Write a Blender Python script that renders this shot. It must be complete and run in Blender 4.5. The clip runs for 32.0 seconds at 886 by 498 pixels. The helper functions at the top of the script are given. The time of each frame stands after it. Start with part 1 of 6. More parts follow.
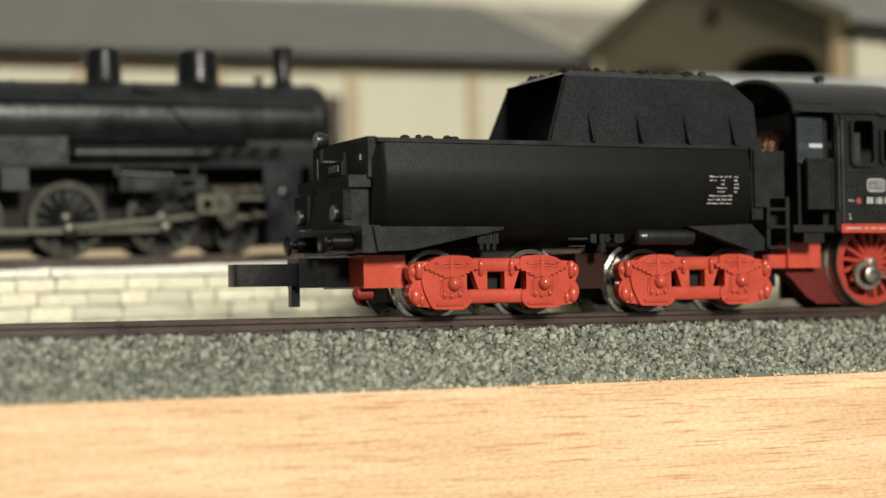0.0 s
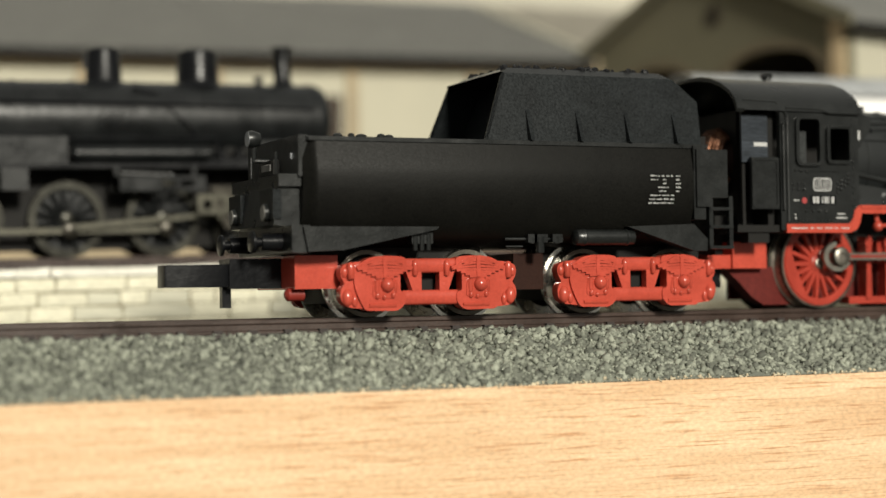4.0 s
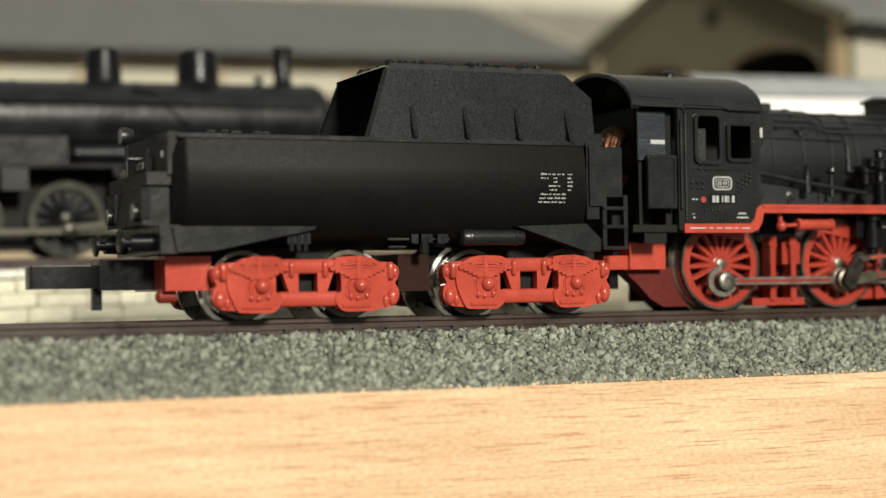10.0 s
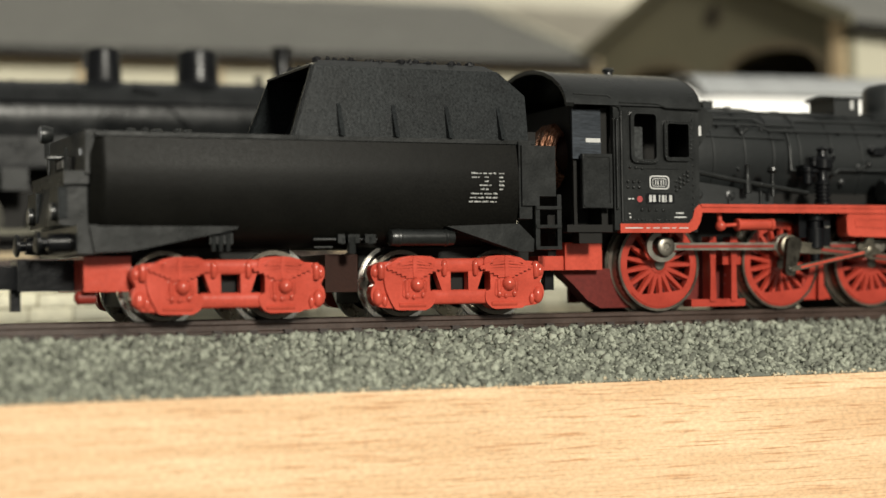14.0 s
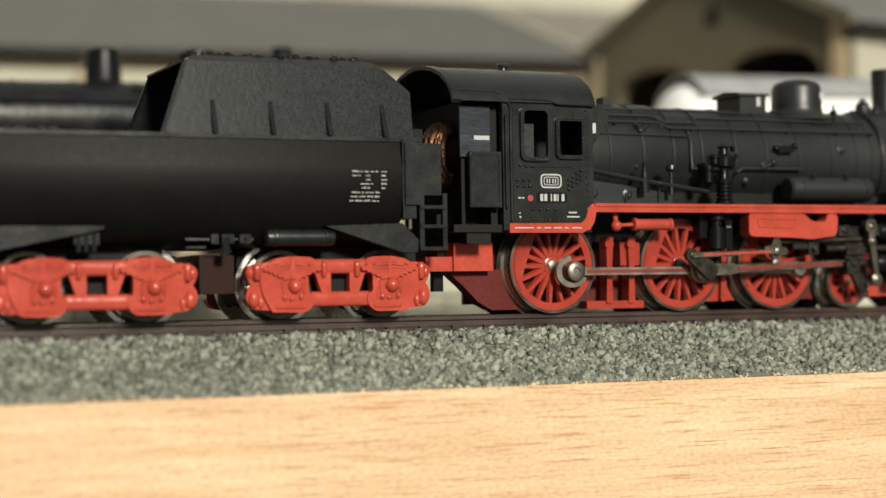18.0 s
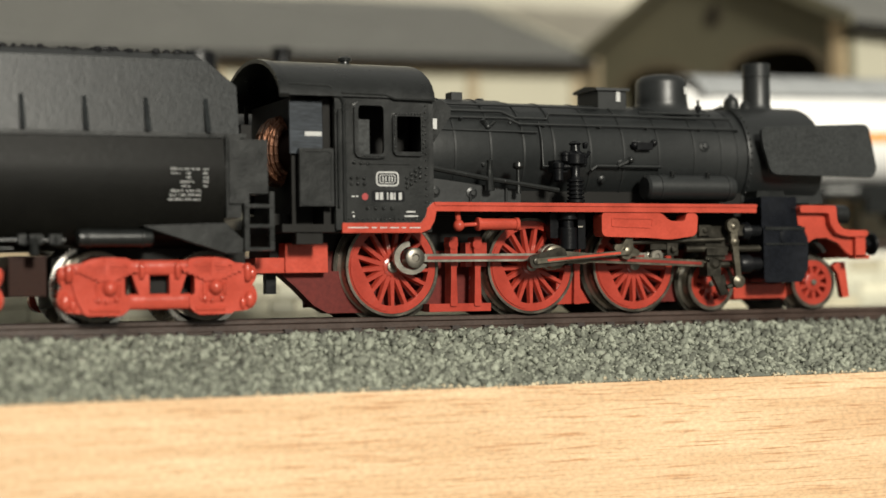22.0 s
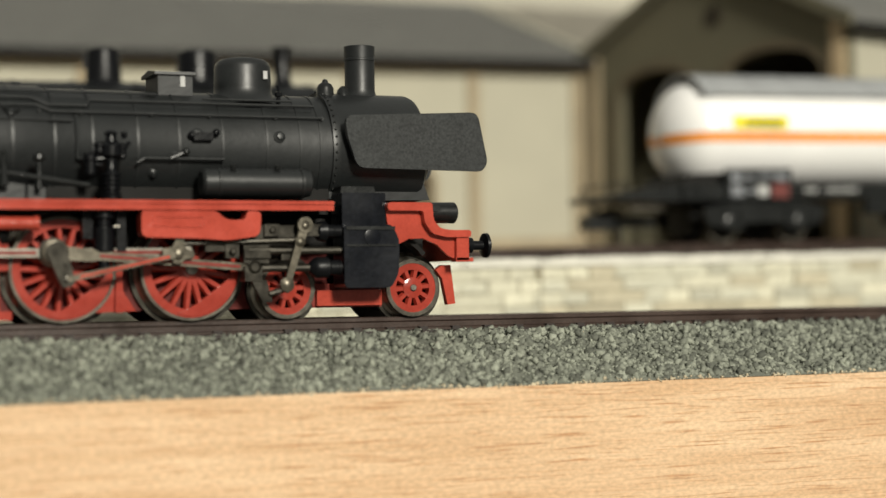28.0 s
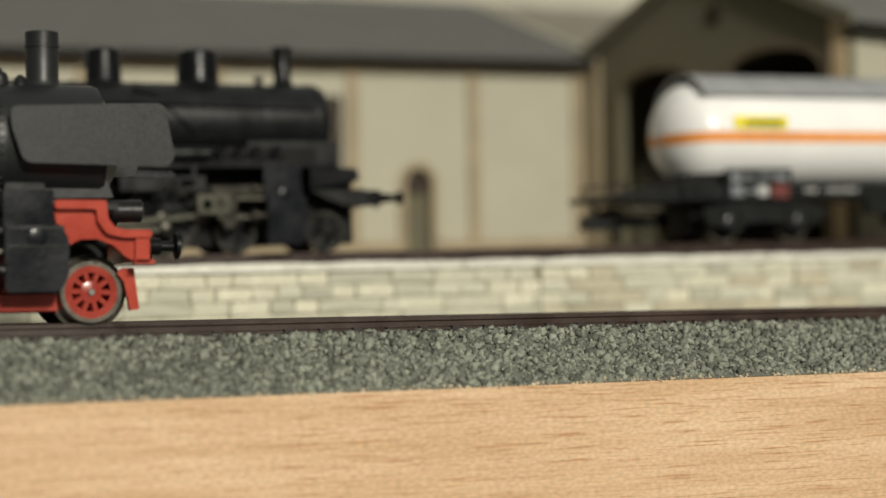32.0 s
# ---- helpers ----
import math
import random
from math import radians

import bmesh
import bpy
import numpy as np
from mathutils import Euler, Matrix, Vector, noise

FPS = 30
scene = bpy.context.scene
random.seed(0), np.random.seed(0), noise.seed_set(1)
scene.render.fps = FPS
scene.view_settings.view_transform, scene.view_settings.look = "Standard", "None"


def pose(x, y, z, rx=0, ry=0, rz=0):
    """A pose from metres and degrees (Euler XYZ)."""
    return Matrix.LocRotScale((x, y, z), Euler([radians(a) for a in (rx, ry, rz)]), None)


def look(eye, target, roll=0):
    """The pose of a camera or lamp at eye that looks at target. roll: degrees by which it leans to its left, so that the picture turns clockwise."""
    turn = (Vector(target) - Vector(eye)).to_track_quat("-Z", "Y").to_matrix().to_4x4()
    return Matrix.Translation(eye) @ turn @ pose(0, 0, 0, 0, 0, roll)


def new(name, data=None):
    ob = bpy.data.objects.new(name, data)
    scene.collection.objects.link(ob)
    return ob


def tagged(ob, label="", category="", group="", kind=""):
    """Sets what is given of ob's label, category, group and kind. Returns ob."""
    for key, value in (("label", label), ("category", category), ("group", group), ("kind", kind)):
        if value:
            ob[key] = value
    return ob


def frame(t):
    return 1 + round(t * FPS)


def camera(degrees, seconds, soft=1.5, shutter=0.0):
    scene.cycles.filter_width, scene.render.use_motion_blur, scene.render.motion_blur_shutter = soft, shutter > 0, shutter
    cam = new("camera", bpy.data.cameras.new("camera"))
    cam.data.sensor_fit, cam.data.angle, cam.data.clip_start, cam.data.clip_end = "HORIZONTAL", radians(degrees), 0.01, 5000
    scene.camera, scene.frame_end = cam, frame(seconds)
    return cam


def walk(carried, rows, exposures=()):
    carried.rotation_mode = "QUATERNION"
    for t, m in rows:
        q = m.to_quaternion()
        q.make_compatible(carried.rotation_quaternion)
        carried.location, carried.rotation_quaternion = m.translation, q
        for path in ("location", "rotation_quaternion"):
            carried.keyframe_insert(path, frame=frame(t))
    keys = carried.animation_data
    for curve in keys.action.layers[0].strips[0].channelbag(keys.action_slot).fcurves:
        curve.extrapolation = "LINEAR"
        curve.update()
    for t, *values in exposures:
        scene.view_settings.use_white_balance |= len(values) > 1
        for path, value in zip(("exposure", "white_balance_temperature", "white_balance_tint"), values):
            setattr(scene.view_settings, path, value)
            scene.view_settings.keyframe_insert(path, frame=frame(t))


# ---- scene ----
cam = camera(28.03, 32.0, soft=1.5)
MM = 0.001                       # everything below is written in millimetres
EYE = (0.0, -178.48, 2.12)
YAW, TILT, LEAN = 23.803, 1.517, -0.909


def still_camera():
    yaw, tilt = radians(YAW), radians(TILT)
    ahead = Vector((math.sin(yaw) * math.cos(tilt), math.cos(yaw) * math.cos(tilt), math.sin(tilt)))
    eye = Vector(EYE) * MM
    return look(eye, eye + ahead, LEAN)


walk(cam, [(0.0, still_camera()), (32.0, still_camera())],
     exposures=[(0.0, 0.09), (23.0, 0.08), (25.5, 0.03), (28.0, -0.14), (30.0, -0.34), (32.0, -0.46)])
cam.data.dof.use_dof = True
cam.data.dof.focus_distance = 0.190
cam.data.dof.aperture_fstop = 18.0

# ---- light ----
world = bpy.data.worlds.new("world")
scene.world = world
world.use_nodes = True
wn, wl = world.node_tree.nodes, world.node_tree.links
room = wn["Background"]                          # the room: a pale ceiling above, dimmer walls and floor
room.inputs["Strength"].default_value = 1.0
spot, split, tone = wn.new("ShaderNodeTexCoord"), wn.new("ShaderNodeSeparateXYZ"), wn.new("ShaderNodeValToRGB")
wl.new(spot.outputs["Generated"], split.inputs[0])
wl.new(split.outputs["Z"], tone.inputs["Fac"])
tone.color_ramp.elements[0].position, tone.color_ramp.elements[0].color = 0.0, (0.165, 0.162, 0.142, 1)
tone.color_ramp.elements[1].position, tone.color_ramp.elements[1].color = 0.9, (0.39, 0.385, 0.350, 1)
wl.new(tone.outputs["Color"], room.inputs["Color"])
SUN_UP, SUN_TURN = 22.5, 179.0   # height, and compass turn from +y towards +x
sun = new("sun", bpy.data.lights.new("sun", "SUN"))
sun.data.energy, sun.data.angle, sun.data.color = 4.25, radians(9), (1.0, 0.955, 0.83)
sun.matrix_world = look((math.sin(radians(SUN_TURN)) * math.cos(radians(SUN_UP)), math.cos(radians(SUN_TURN)) * math.cos(radians(SUN_UP)),
                         math.sin(radians(SUN_UP))), (0, 0, 0))


# ---- materials ----
def mat(name, col, rough=0.5, metal=0.0, grain=0.3, vary=0.15, bump=0.0, patch=4.0, patch_vary=0.15, stretch=(1, 1, 1), per_piece=0.0, spec=0.5, rough_vary=0.1, speckle=0.0, wave=0.0, wave_size=0.9):
    """A surface with fine grain and larger patches; grain and patch are sizes in millimetres."""
    m = bpy.data.materials.new(name)
    m.use_nodes = True
    nt = m.node_tree
    n, l = nt.nodes, nt.links
    b = n["Principled BSDF"]
    b.inputs["Metallic"].default_value = metal
    b.inputs["Specular IOR Level"].default_value = spec
    tc = n.new("ShaderNodeTexCoord")
    mp = n.new("ShaderNodeMapping")
    mp.inputs["Scale"].default_value = stretch
    l.new(tc.outputs["Object"], mp.inputs["Vector"])
    fine, wide = n.new("ShaderNodeTexNoise"), n.new("ShaderNodeTexNoise")
    fine.inputs["Scale"].default_value, wide.inputs["Scale"].default_value = 1000.0 / grain, 1000.0 / patch
    fine.inputs["Detail"].default_value, wide.inputs["Detail"].default_value = 3, 4
    for t in (fine, wide):
        l.new(mp.outputs["Vector"], t.inputs["Vector"])

    def ramp(src, lo, hi):
        r = n.new("ShaderNodeMapRange")
        r.inputs["From Min"].default_value, r.inputs["From Max"].default_value = 0.25, 0.75
        r.inputs["To Min"].default_value, r.inputs["To Max"].default_value = lo, hi
        l.new(src, r.inputs["Value"])
        return r.outputs["Result"]

    def times(a, c):
        k = n.new("ShaderNodeMath")
        k.operation = "MULTIPLY"
        l.new(a, k.inputs[0])
        l.new(c, k.inputs[1])
        return k.outputs[0]

    v = times(ramp(fine.outputs["Fac"], 1 - vary, 1 + vary), ramp(wide.outputs["Fac"], 1 - patch_vary, 1 + patch_vary))
    if per_piece:
        oi = n.new("ShaderNodeObjectInfo")
        r = n.new("ShaderNodeMapRange")
        r.inputs["To Min"].default_value, r.inputs["To Max"].default_value = 1 - per_piece, 1 + per_piece
        l.new(oi.outputs["Random"], r.inputs["Value"])
        v = times(v, r.outputs["Result"])
    mix = n.new("ShaderNodeVectorMath")
    mix.operation = "SCALE"
    mix.inputs[0].default_value = col
    l.new(v, mix.inputs["Scale"])
    l.new(mix.outputs["Vector"], b.inputs["Base Color"])
    if speckle:                                  # fine grains that shine more or less than their neighbours
        l.new(ramp(fine.outputs["Fac"], max(0.03, rough - speckle), min(1, rough + speckle)), b.inputs["Roughness"])
    else:
        l.new(ramp(wide.outputs["Fac"], max(0.03, rough - rough_vary), min(1, rough + rough_vary)), b.inputs["Roughness"])
    if bump:
        bp = n.new("ShaderNodeBump")
        bp.inputs["Strength"].default_value, bp.inputs["Distance"].default_value = 1.0, bump * MM
        l.new(fine.outputs["Fac"], bp.inputs["Height"])
        l.new(bp.outputs["Normal"], b.inputs["Normal"])
        if wave:                                 # uneven moulded or painted skin under the grain
            un, ub = n.new("ShaderNodeTexNoise"), n.new("ShaderNodeBump")
            un.inputs["Scale"].default_value, un.inputs["Detail"].default_value = 1000.0 / wave_size, 1
            ub.inputs["Strength"].default_value, ub.inputs["Distance"].default_value = 1.0, wave * MM
            l.new(mp.outputs["Vector"], un.inputs["Vector"])
            l.new(un.outputs["Fac"], ub.inputs["Height"])
            l.new(ub.outputs["Normal"], bp.inputs["Normal"])
    return m


BLACK = mat("satin_black_plastic", (0.0088, 0.0097, 0.0095), 0.31, grain=0.26, vary=0.5, bump=0.013, patch=2.5, patch_vary=0.25, spec=0.44, rough_vary=0.06, wave=0.014)
BOILER = mat("smooth_satin_black", (0.0118, 0.0132, 0.0134), 0.41, grain=0.24, vary=0.25, bump=0.006, patch=5, patch_vary=0.12, spec=0.50, rough_vary=0.04, wave=0.02, wave_size=1.1)
HULL = mat("satin_black_paint", (0.0046, 0.0045, 0.0038), 0.44, grain=0.20, vary=0.4, bump=0.007, patch=4, patch_vary=0.2, spec=0.075, speckle=0.06, wave=0.01)
BLACK_ROUGH = mat("grained_black_plastic", (0.0102, 0.0120, 0.0128), 0.32, grain=0.24, vary=0.5, bump=0.011, patch=3, patch_vary=0.25, spec=0.165, speckle=0.06, wave=0.01, wave_size=0.8)
DEFLECTOR = mat("speckled_charcoal_plastic", (0.0260, 0.0280, 0.0282), 0.40, grain=0.26, vary=0.4, bump=0.009, patch=4, patch_vary=0.15, spec=0.30, speckle=0.07)
DARK = mat("dull_black", (0.0085, 0.008, 0.0072), 0.65, grain=0.3, bump=0.01, spec=0.2)
GLOSS = mat("gloss_black_paint", (0.0040, 0.0043, 0.0052), 0.33, grain=0.3, vary=0.3, bump=0.014, patch=6, spec=0.20, wave=0.03)
RED = mat("red_plastic", (0.42, 0.060, 0.037), 0.21, grain=0.3, vary=0.10, bump=0.014, patch=2.5, patch_vary=0.16, spec=0.45, rough_vary=0.07, wave=0.035)
WHEELRED = mat("glossy_deep_red_plastic", (0.325, 0.039, 0.024), 0.23, grain=0.3, vary=0.10, bump=0.010, patch=2.5, patch_vary=0.18, spec=0.5, rough_vary=0.06, wave=0.03, wave_size=0.7)
# shaded copy of the red plastic: the shade is put into its colour
RED_SHADED = mat("shaded_red_plastic", (0.10, 0.013, 0.010), 0.5, grain=0.4, vary=0.2, spec=0.2)
RED_DARK = mat("red_frame_paint", (0.20, 0.024, 0.016), 0.45, grain=0.4, vary=0.1, bump=0.015, patch=3, patch_vary=0.2, spec=0.3)
STEEL = mat("blackened_steel", (0.115, 0.104, 0.085), 0.38, 0.85, grain=0.3, vary=0.2, bump=0.008, patch=2, patch_vary=0.3)
BRIGHT = mat("bright_nickel", (0.62, 0.58, 0.50), 0.38, 1.0, grain=0.4, vary=0.1, patch=2, patch_vary=0.2)
NICKEL = mat("polished_nickel", (0.88, 0.85, 0.78), 0.27, 1.0, grain=0.4, vary=0.08, patch=1.5, patch_vary=0.15)
REARBLACK = mat("worn_black_paint", (0.0080, 0.0088, 0.0092), 0.33, grain=0.3, vary=0.4, bump=0.008, patch=4, patch_vary=0.3, spec=0.34, wave=0.04, wave_size=1.4)
REAR_TYRE = mat("dull_steel_tyre", (0.030, 0.029, 0.023), 0.36, 0.7, grain=0.3, vary=0.3, patch=2, patch_vary=0.4)
REAR_ROD = mat("dull_olive_rod", (0.062, 0.059, 0.043), 0.45, 0.5, grain=0.3, vary=0.25, patch=2, patch_vary=0.3)
PIN = mat("turned_steel_pin", (0.21, 0.195, 0.165), 0.40, 0.9, grain=0.3, vary=0.15, patch=1.5, patch_vary=0.2)
SIDE_ROD = mat("grey_nickel_rod", (0.255, 0.240, 0.205), 0.36, 0.85, grain=0.3, vary=0.15, patch=2, patch_vary=0.2)
ROD = mat("bronzed_rod", (0.135, 0.121, 0.093), 0.38, 0.8, grain=0.3, vary=0.25, patch=2, patch_vary=0.35)
DARKSTEEL = mat("dark_nickel", (0.042, 0.038, 0.030), 0.36, 0.7, grain=0.3, vary=0.3, patch=1.5, patch_vary=0.4)
RAIL = mat("rail_side_brown", (0.040, 0.024, 0.018), 0.38, grain=0.3, vary=0.3, bump=0.02, patch=5, patch_vary=0.35)
RAILTOP = mat("rail_head_steel", (0.20, 0.17, 0.15), 0.35, 0.8, grain=0.4, vary=0.2, patch=6, patch_vary=0.3)
SLEEPER = mat("sleeper_plastic", (0.030, 0.021, 0.018), 0.7, grain=0.3, vary=0.3, bump=0.03, per_piece=0.25)
COPPER = mat("copper_wire", (0.115, 0.047, 0.023), 0.42, 0.6, grain=0.22, vary=0.7, bump=0.11, patch=1.2, patch_vary=0.5, stretch=(1, 1, 0.12))
BROWN = mat("brown_plastic", (0.022, 0.008, 0.005), 0.5, bump=0.02, spec=0.12)
WHITE = mat("white_print", (0.44, 0.44, 0.43), 0.6, vary=0.1)
GREYP = mat("grey_metal_plate", (0.24, 0.25, 0.27), 0.45, 0.3, vary=0.2)
LENS = mat("grey_lamp_lens", (0.17, 0.165, 0.155), 0.4, vary=0.1)
REDDOT = mat("red_print", (0.30, 0.03, 0.03), 0.6)
MAROON = mat("dull_red_patch", (0.13, 0.025, 0.02), 0.6)
CYLBLACK = mat("blue_black_plastic", (0.0048, 0.0058, 0.0088), 0.30, grain=0.5, vary=0.3, bump=0.006, patch=4, patch_vary=0.2, spec=0.30, wave=0.02)
BARE = mat("brushed_grey_plate", (0.027, 0.032, 0.039), 0.42, 0.1, grain=0.3, vary=0.5, patch=2.5, patch_vary=0.35, stretch=(0.25, 1, 1.6), spec=0.2)
CRUMB = mat("pale_wood_crumb", (0.50, 0.43, 0.30), 0.9, grain=0.3, vary=0.3)
COAL = mat("coal", (0.006, 0.006, 0.007), 0.5, grain=0.3, bump=0.04, spec=0.15)
TANKWHITE = mat("tank_white_paint", (0.92, 0.91, 0.89), 0.34, vary=0.03, patch=8, patch_vary=0.04)
TANKGREY = mat("tank_sunshield_grey", (0.31, 0.32, 0.325), 0.5, vary=0.06, patch=6, patch_vary=0.1)
ORANGE = mat("orange_stripe", (0.85, 0.30, 0.04), 0.45, vary=0.04)
YELLOW = mat("yellow_sign", (0.85, 0.72, 0.03), 0.5, vary=0.04)
STONE = mat("cream_card_stone", (0.62, 0.595, 0.465), 0.9, grain=0.5, vary=0.24, bump=0.08, patch=3, patch_vary=0.18, stretch=(0.6, 1, 1.6), per_piece=0.11)
STONE_LINED = mat("lined_card_stone", (0.54, 0.525, 0.42), 0.9, grain=0.42, vary=0.35, bump=0.10, patch=4, patch_vary=0.15, stretch=(0.07, 1, 1.3), per_piece=0.15)
STONE_TAN = mat("tan_card_stone", (0.50, 0.455, 0.335), 0.9, grain=0.5, vary=0.28, bump=0.08, patch=3, patch_vary=0.2, stretch=(0.6, 1, 1.6), per_piece=0.16)
SOOTED = mat("sooted_brown_stone", (0.120, 0.097, 0.060), 0.9, grain=0.6, vary=0.25, bump=0.04, patch=5, patch_vary=0.25)
# brighter copy of the corner tan: sunlight put into the colour
QUOIN_SUNLIT = mat("sunlit_tan_quoin", (0.47, 0.36, 0.22), 0.9, grain=0.6, vary=0.2, bump=0.05, patch=5, patch_vary=0.2)
MORTAR = mat("stone_joint_tan", (0.25, 0.224, 0.156), 0.9, grain=0.4, vary=0.25, bump=0.04)
CAP = mat("pale_wall_cap", (0.72, 0.70, 0.62), 0.9, grain=0.5, vary=0.2, bump=0.1, patch=3, patch_vary=0.15)
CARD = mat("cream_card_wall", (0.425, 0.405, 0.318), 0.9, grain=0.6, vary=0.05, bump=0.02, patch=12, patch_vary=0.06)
CARD_TAN = mat("tan_card_edge", (0.32, 0.262, 0.172), 0.9, grain=0.5, vary=0.12, bump=0.03, patch=6, patch_vary=0.15)
# beige darkened for the shed's shaded front: shade put into the colour
SHED_SHADED = mat("beige_shed_wall_shaded", (0.120, 0.110, 0.070), 0.9, grain=0.6, vary=0.08, bump=0.03, patch=10, patch_vary=0.1)
SLATE = mat("grey_slate_roof", (0.134, 0.133, 0.123), 0.85, grain=0.6, vary=0.2, bump=0.04, patch=7, patch_vary=0.15)
PALEROOF = mat("pale_weathered_roof", (0.19, 0.175, 0.142), 0.9, grain=0.8, vary=0.15, bump=0.04, patch=10, patch_vary=0.2)
DARKWOOD = mat("dark_brown_boards", (0.035, 0.024, 0.016), 0.8)
EARTH = mat("tan_scenic_ground", (0.27, 0.20, 0.12), 0.95, grain=0.7, vary=0.25, bump=0.15, patch=9, patch_vary=0.2)
FLOOR = mat("grey_floor", (0.10, 0.095, 0.085), 0.6, grain=4, vary=0.1, patch=60, patch_vary=0.15)
BACK = mat("pale_room_wall", (0.50, 0.48, 0.40), 0.9, grain=3, vary=0.03, patch=120, patch_vary=0.08)


def ballast_material(name, col):
    m = mat(name, col, 0.85, grain=0.25, vary=0.2, bump=0.04, patch=14, patch_vary=0.18)
    n, l = m.node_tree.nodes, m.node_tree.links
    g = n.new("ShaderNodeNewGeometry")
    r = n.new("ShaderNodeMapRange")
    r.inputs["To Min"].default_value, r.inputs["To Max"].default_value = 0.45, 1.75
    l.new(g.outputs["Random Per Island"], r.inputs["Value"])
    b = n["Principled BSDF"]
    old = b.inputs["Base Color"].links[0].from_socket
    k = n.new("ShaderNodeVectorMath")
    k.operation = "SCALE"
    l.new(old, k.inputs[0])
    l.new(r.outputs["Result"], k.inputs["Scale"])
    l.new(k.outputs["Vector"], b.inputs["Base Color"])
    return m


BALLAST = ballast_material("grey_green_ballast", (0.178, 0.188, 0.152))
BALLAST_DARK = ballast_material("dark_brown_ballast", (0.060, 0.050, 0.040))


def wood_material():
    m = bpy.data.materials.new("beech_board")
    m.use_nodes = True
    n, l = m.node_tree.nodes, m.node_tree.links
    b = n["Principled BSDF"]
    tc, mp, mp2 = n.new("ShaderNodeTexCoord"), n.new("ShaderNodeMapping"), n.new("ShaderNodeMapping")
    l.new(tc.outputs["Object"], mp.inputs["Vector"])
    l.new(tc.outputs["Object"], mp2.inputs["Vector"])
    mp.inputs["Scale"].default_value = (36, 500, 520)       # long fibres
    mp2.inputs["Scale"].default_value = (170, 2400, 4600)    # short dark pores
    mp.inputs["Rotation"].default_value = (0, radians(0.6), 0)
    a, p, f = n.new("ShaderNodeTexNoise"), n.new("ShaderNodeTexNoise"), n.new("ShaderNodeTexNoise")
    for t, v in ((a, mp), (p, mp2)):
        t.inputs["Scale"].default_value, t.inputs["Detail"].default_value = 1, 4
        l.new(v.outputs["Vector"], t.inputs["Vector"])
    f.inputs["Scale"].default_value, f.inputs["Detail"].default_value = 1, 5
    mp3 = n.new("ShaderNodeMapping")
    mp3.inputs["Scale"].default_value = (1500, 5000, 3200)   # fine speckle
    l.new(tc.outputs["Object"], mp3.inputs["Vector"])
    l.new(mp3.outputs["Vector"], f.inputs["Vector"])
    r1, r2, r3 = n.new("ShaderNodeValToRGB"), n.new("ShaderNodeValToRGB"), n.new("ShaderNodeMapRange")
    r1.color_ramp.elements[0].position, r1.color_ramp.elements[0].color = 0.3, (0.600, 0.380, 0.208, 1)
    r1.color_ramp.elements[1].position, r1.color_ramp.elements[1].color = 0.7, (0.765, 0.545, 0.342, 1)
    l.new(a.outputs["Fac"], r1.inputs["Fac"])
    r2.color_ramp.elements[0].position, r2.color_ramp.elements[0].color = 0.55, (1, 1, 1, 1)
    r2.color_ramp.elements[1].position, r2.color_ramp.elements[1].color = 0.70, (0.69, 0.53, 0.40, 1)
    l.new(p.outputs["Fac"], r2.inputs["Fac"])
    mx = n.new("ShaderNodeMix")
    mx.data_type, mx.blend_type = "RGBA", "MULTIPLY"
    mx.inputs["Factor"].default_value = 1
    l.new(r1.outputs["Color"], mx.inputs["A"])
    l.new(r2.outputs["Color"], mx.inputs["B"])
    r3.inputs["From Min"].default_value, r3.inputs["From Max"].default_value = 0.3, 0.7
    r3.inputs["To Min"].default_value, r3.inputs["To Max"].default_value = 0.80, 1.14
    l.new(f.outputs["Fac"], r3.inputs["Value"])
    k = n.new("ShaderNodeVectorMath")
    k.operation = "SCALE"
    l.new(mx.outputs["Result"], k.inputs[0])
    l.new(r3.outputs["Result"], k.inputs["Scale"])
    l.new(k.outputs["Vector"], b.inputs["Base Color"])
    b.inputs["Roughness"].default_value = 0.7
    bp = n.new("ShaderNodeBump")
    bp.inputs["Strength"].default_value, bp.inputs["Distance"].default_value = 0.5, 0.00005
    l.new(p.outputs["Fac"], bp.inputs["Height"])
    l.new(bp.outputs["Normal"], b.inputs["Normal"])
    return m


WOOD = wood_material()


# ---- mesh helpers ----
ORIGIN = {}


def thing(name, at, label, category, group="", tip=0.0):
    """An Empty at the base of a thing; at in millimetres, tip: degrees of rise along x."""
    ob = new(name)
    ob.empty_display_size = 0.005
    ob.matrix_basis = pose(at[0] * MM, at[1] * MM, at[2] * MM, 0, -tip, 0)
    ORIGIN[ob] = Vector(at)
    return tagged(ob, label, category, group)


def part(name, bm, material, parent=None, label="", at=None, smooth=35):
    """Links a bmesh, written in millimetres, as one mesh under its thing or part."""
    base = ORIGIN[parent] if parent else Vector((0, 0, 0))
    at = Vector(at) if at is not None else base.copy()
    bmesh.ops.transform(bm, matrix=Matrix.Scale(MM, 4) @ Matrix.Translation(-at), verts=bm.verts)
    bmesh.ops.recalc_face_normals(bm, faces=bm.faces)
    me = bpy.data.meshes.new(name)
    bm.to_mesh(me)
    bm.free()
    me.materials.append(material)
    if smooth:
        me.polygons.foreach_set("use_smooth", [True] * len(me.polygons))
        me.set_sharp_from_angle(angle=radians(smooth))
    ob = new(name, me)
    ob.parent = parent
    ob.location = (at - base) * MM
    ORIGIN[ob] = at
    return tagged(ob, label)


def twin(name, ob, parent, at):
    """Another part that shares the mesh of ob."""
    o = new(name, ob.data)
    o.parent = parent
    o.location = (Vector(at) - ORIGIN[parent]) * MM
    ORIGIN[o] = Vector(at)
    return o


def B():
    return bmesh.new()


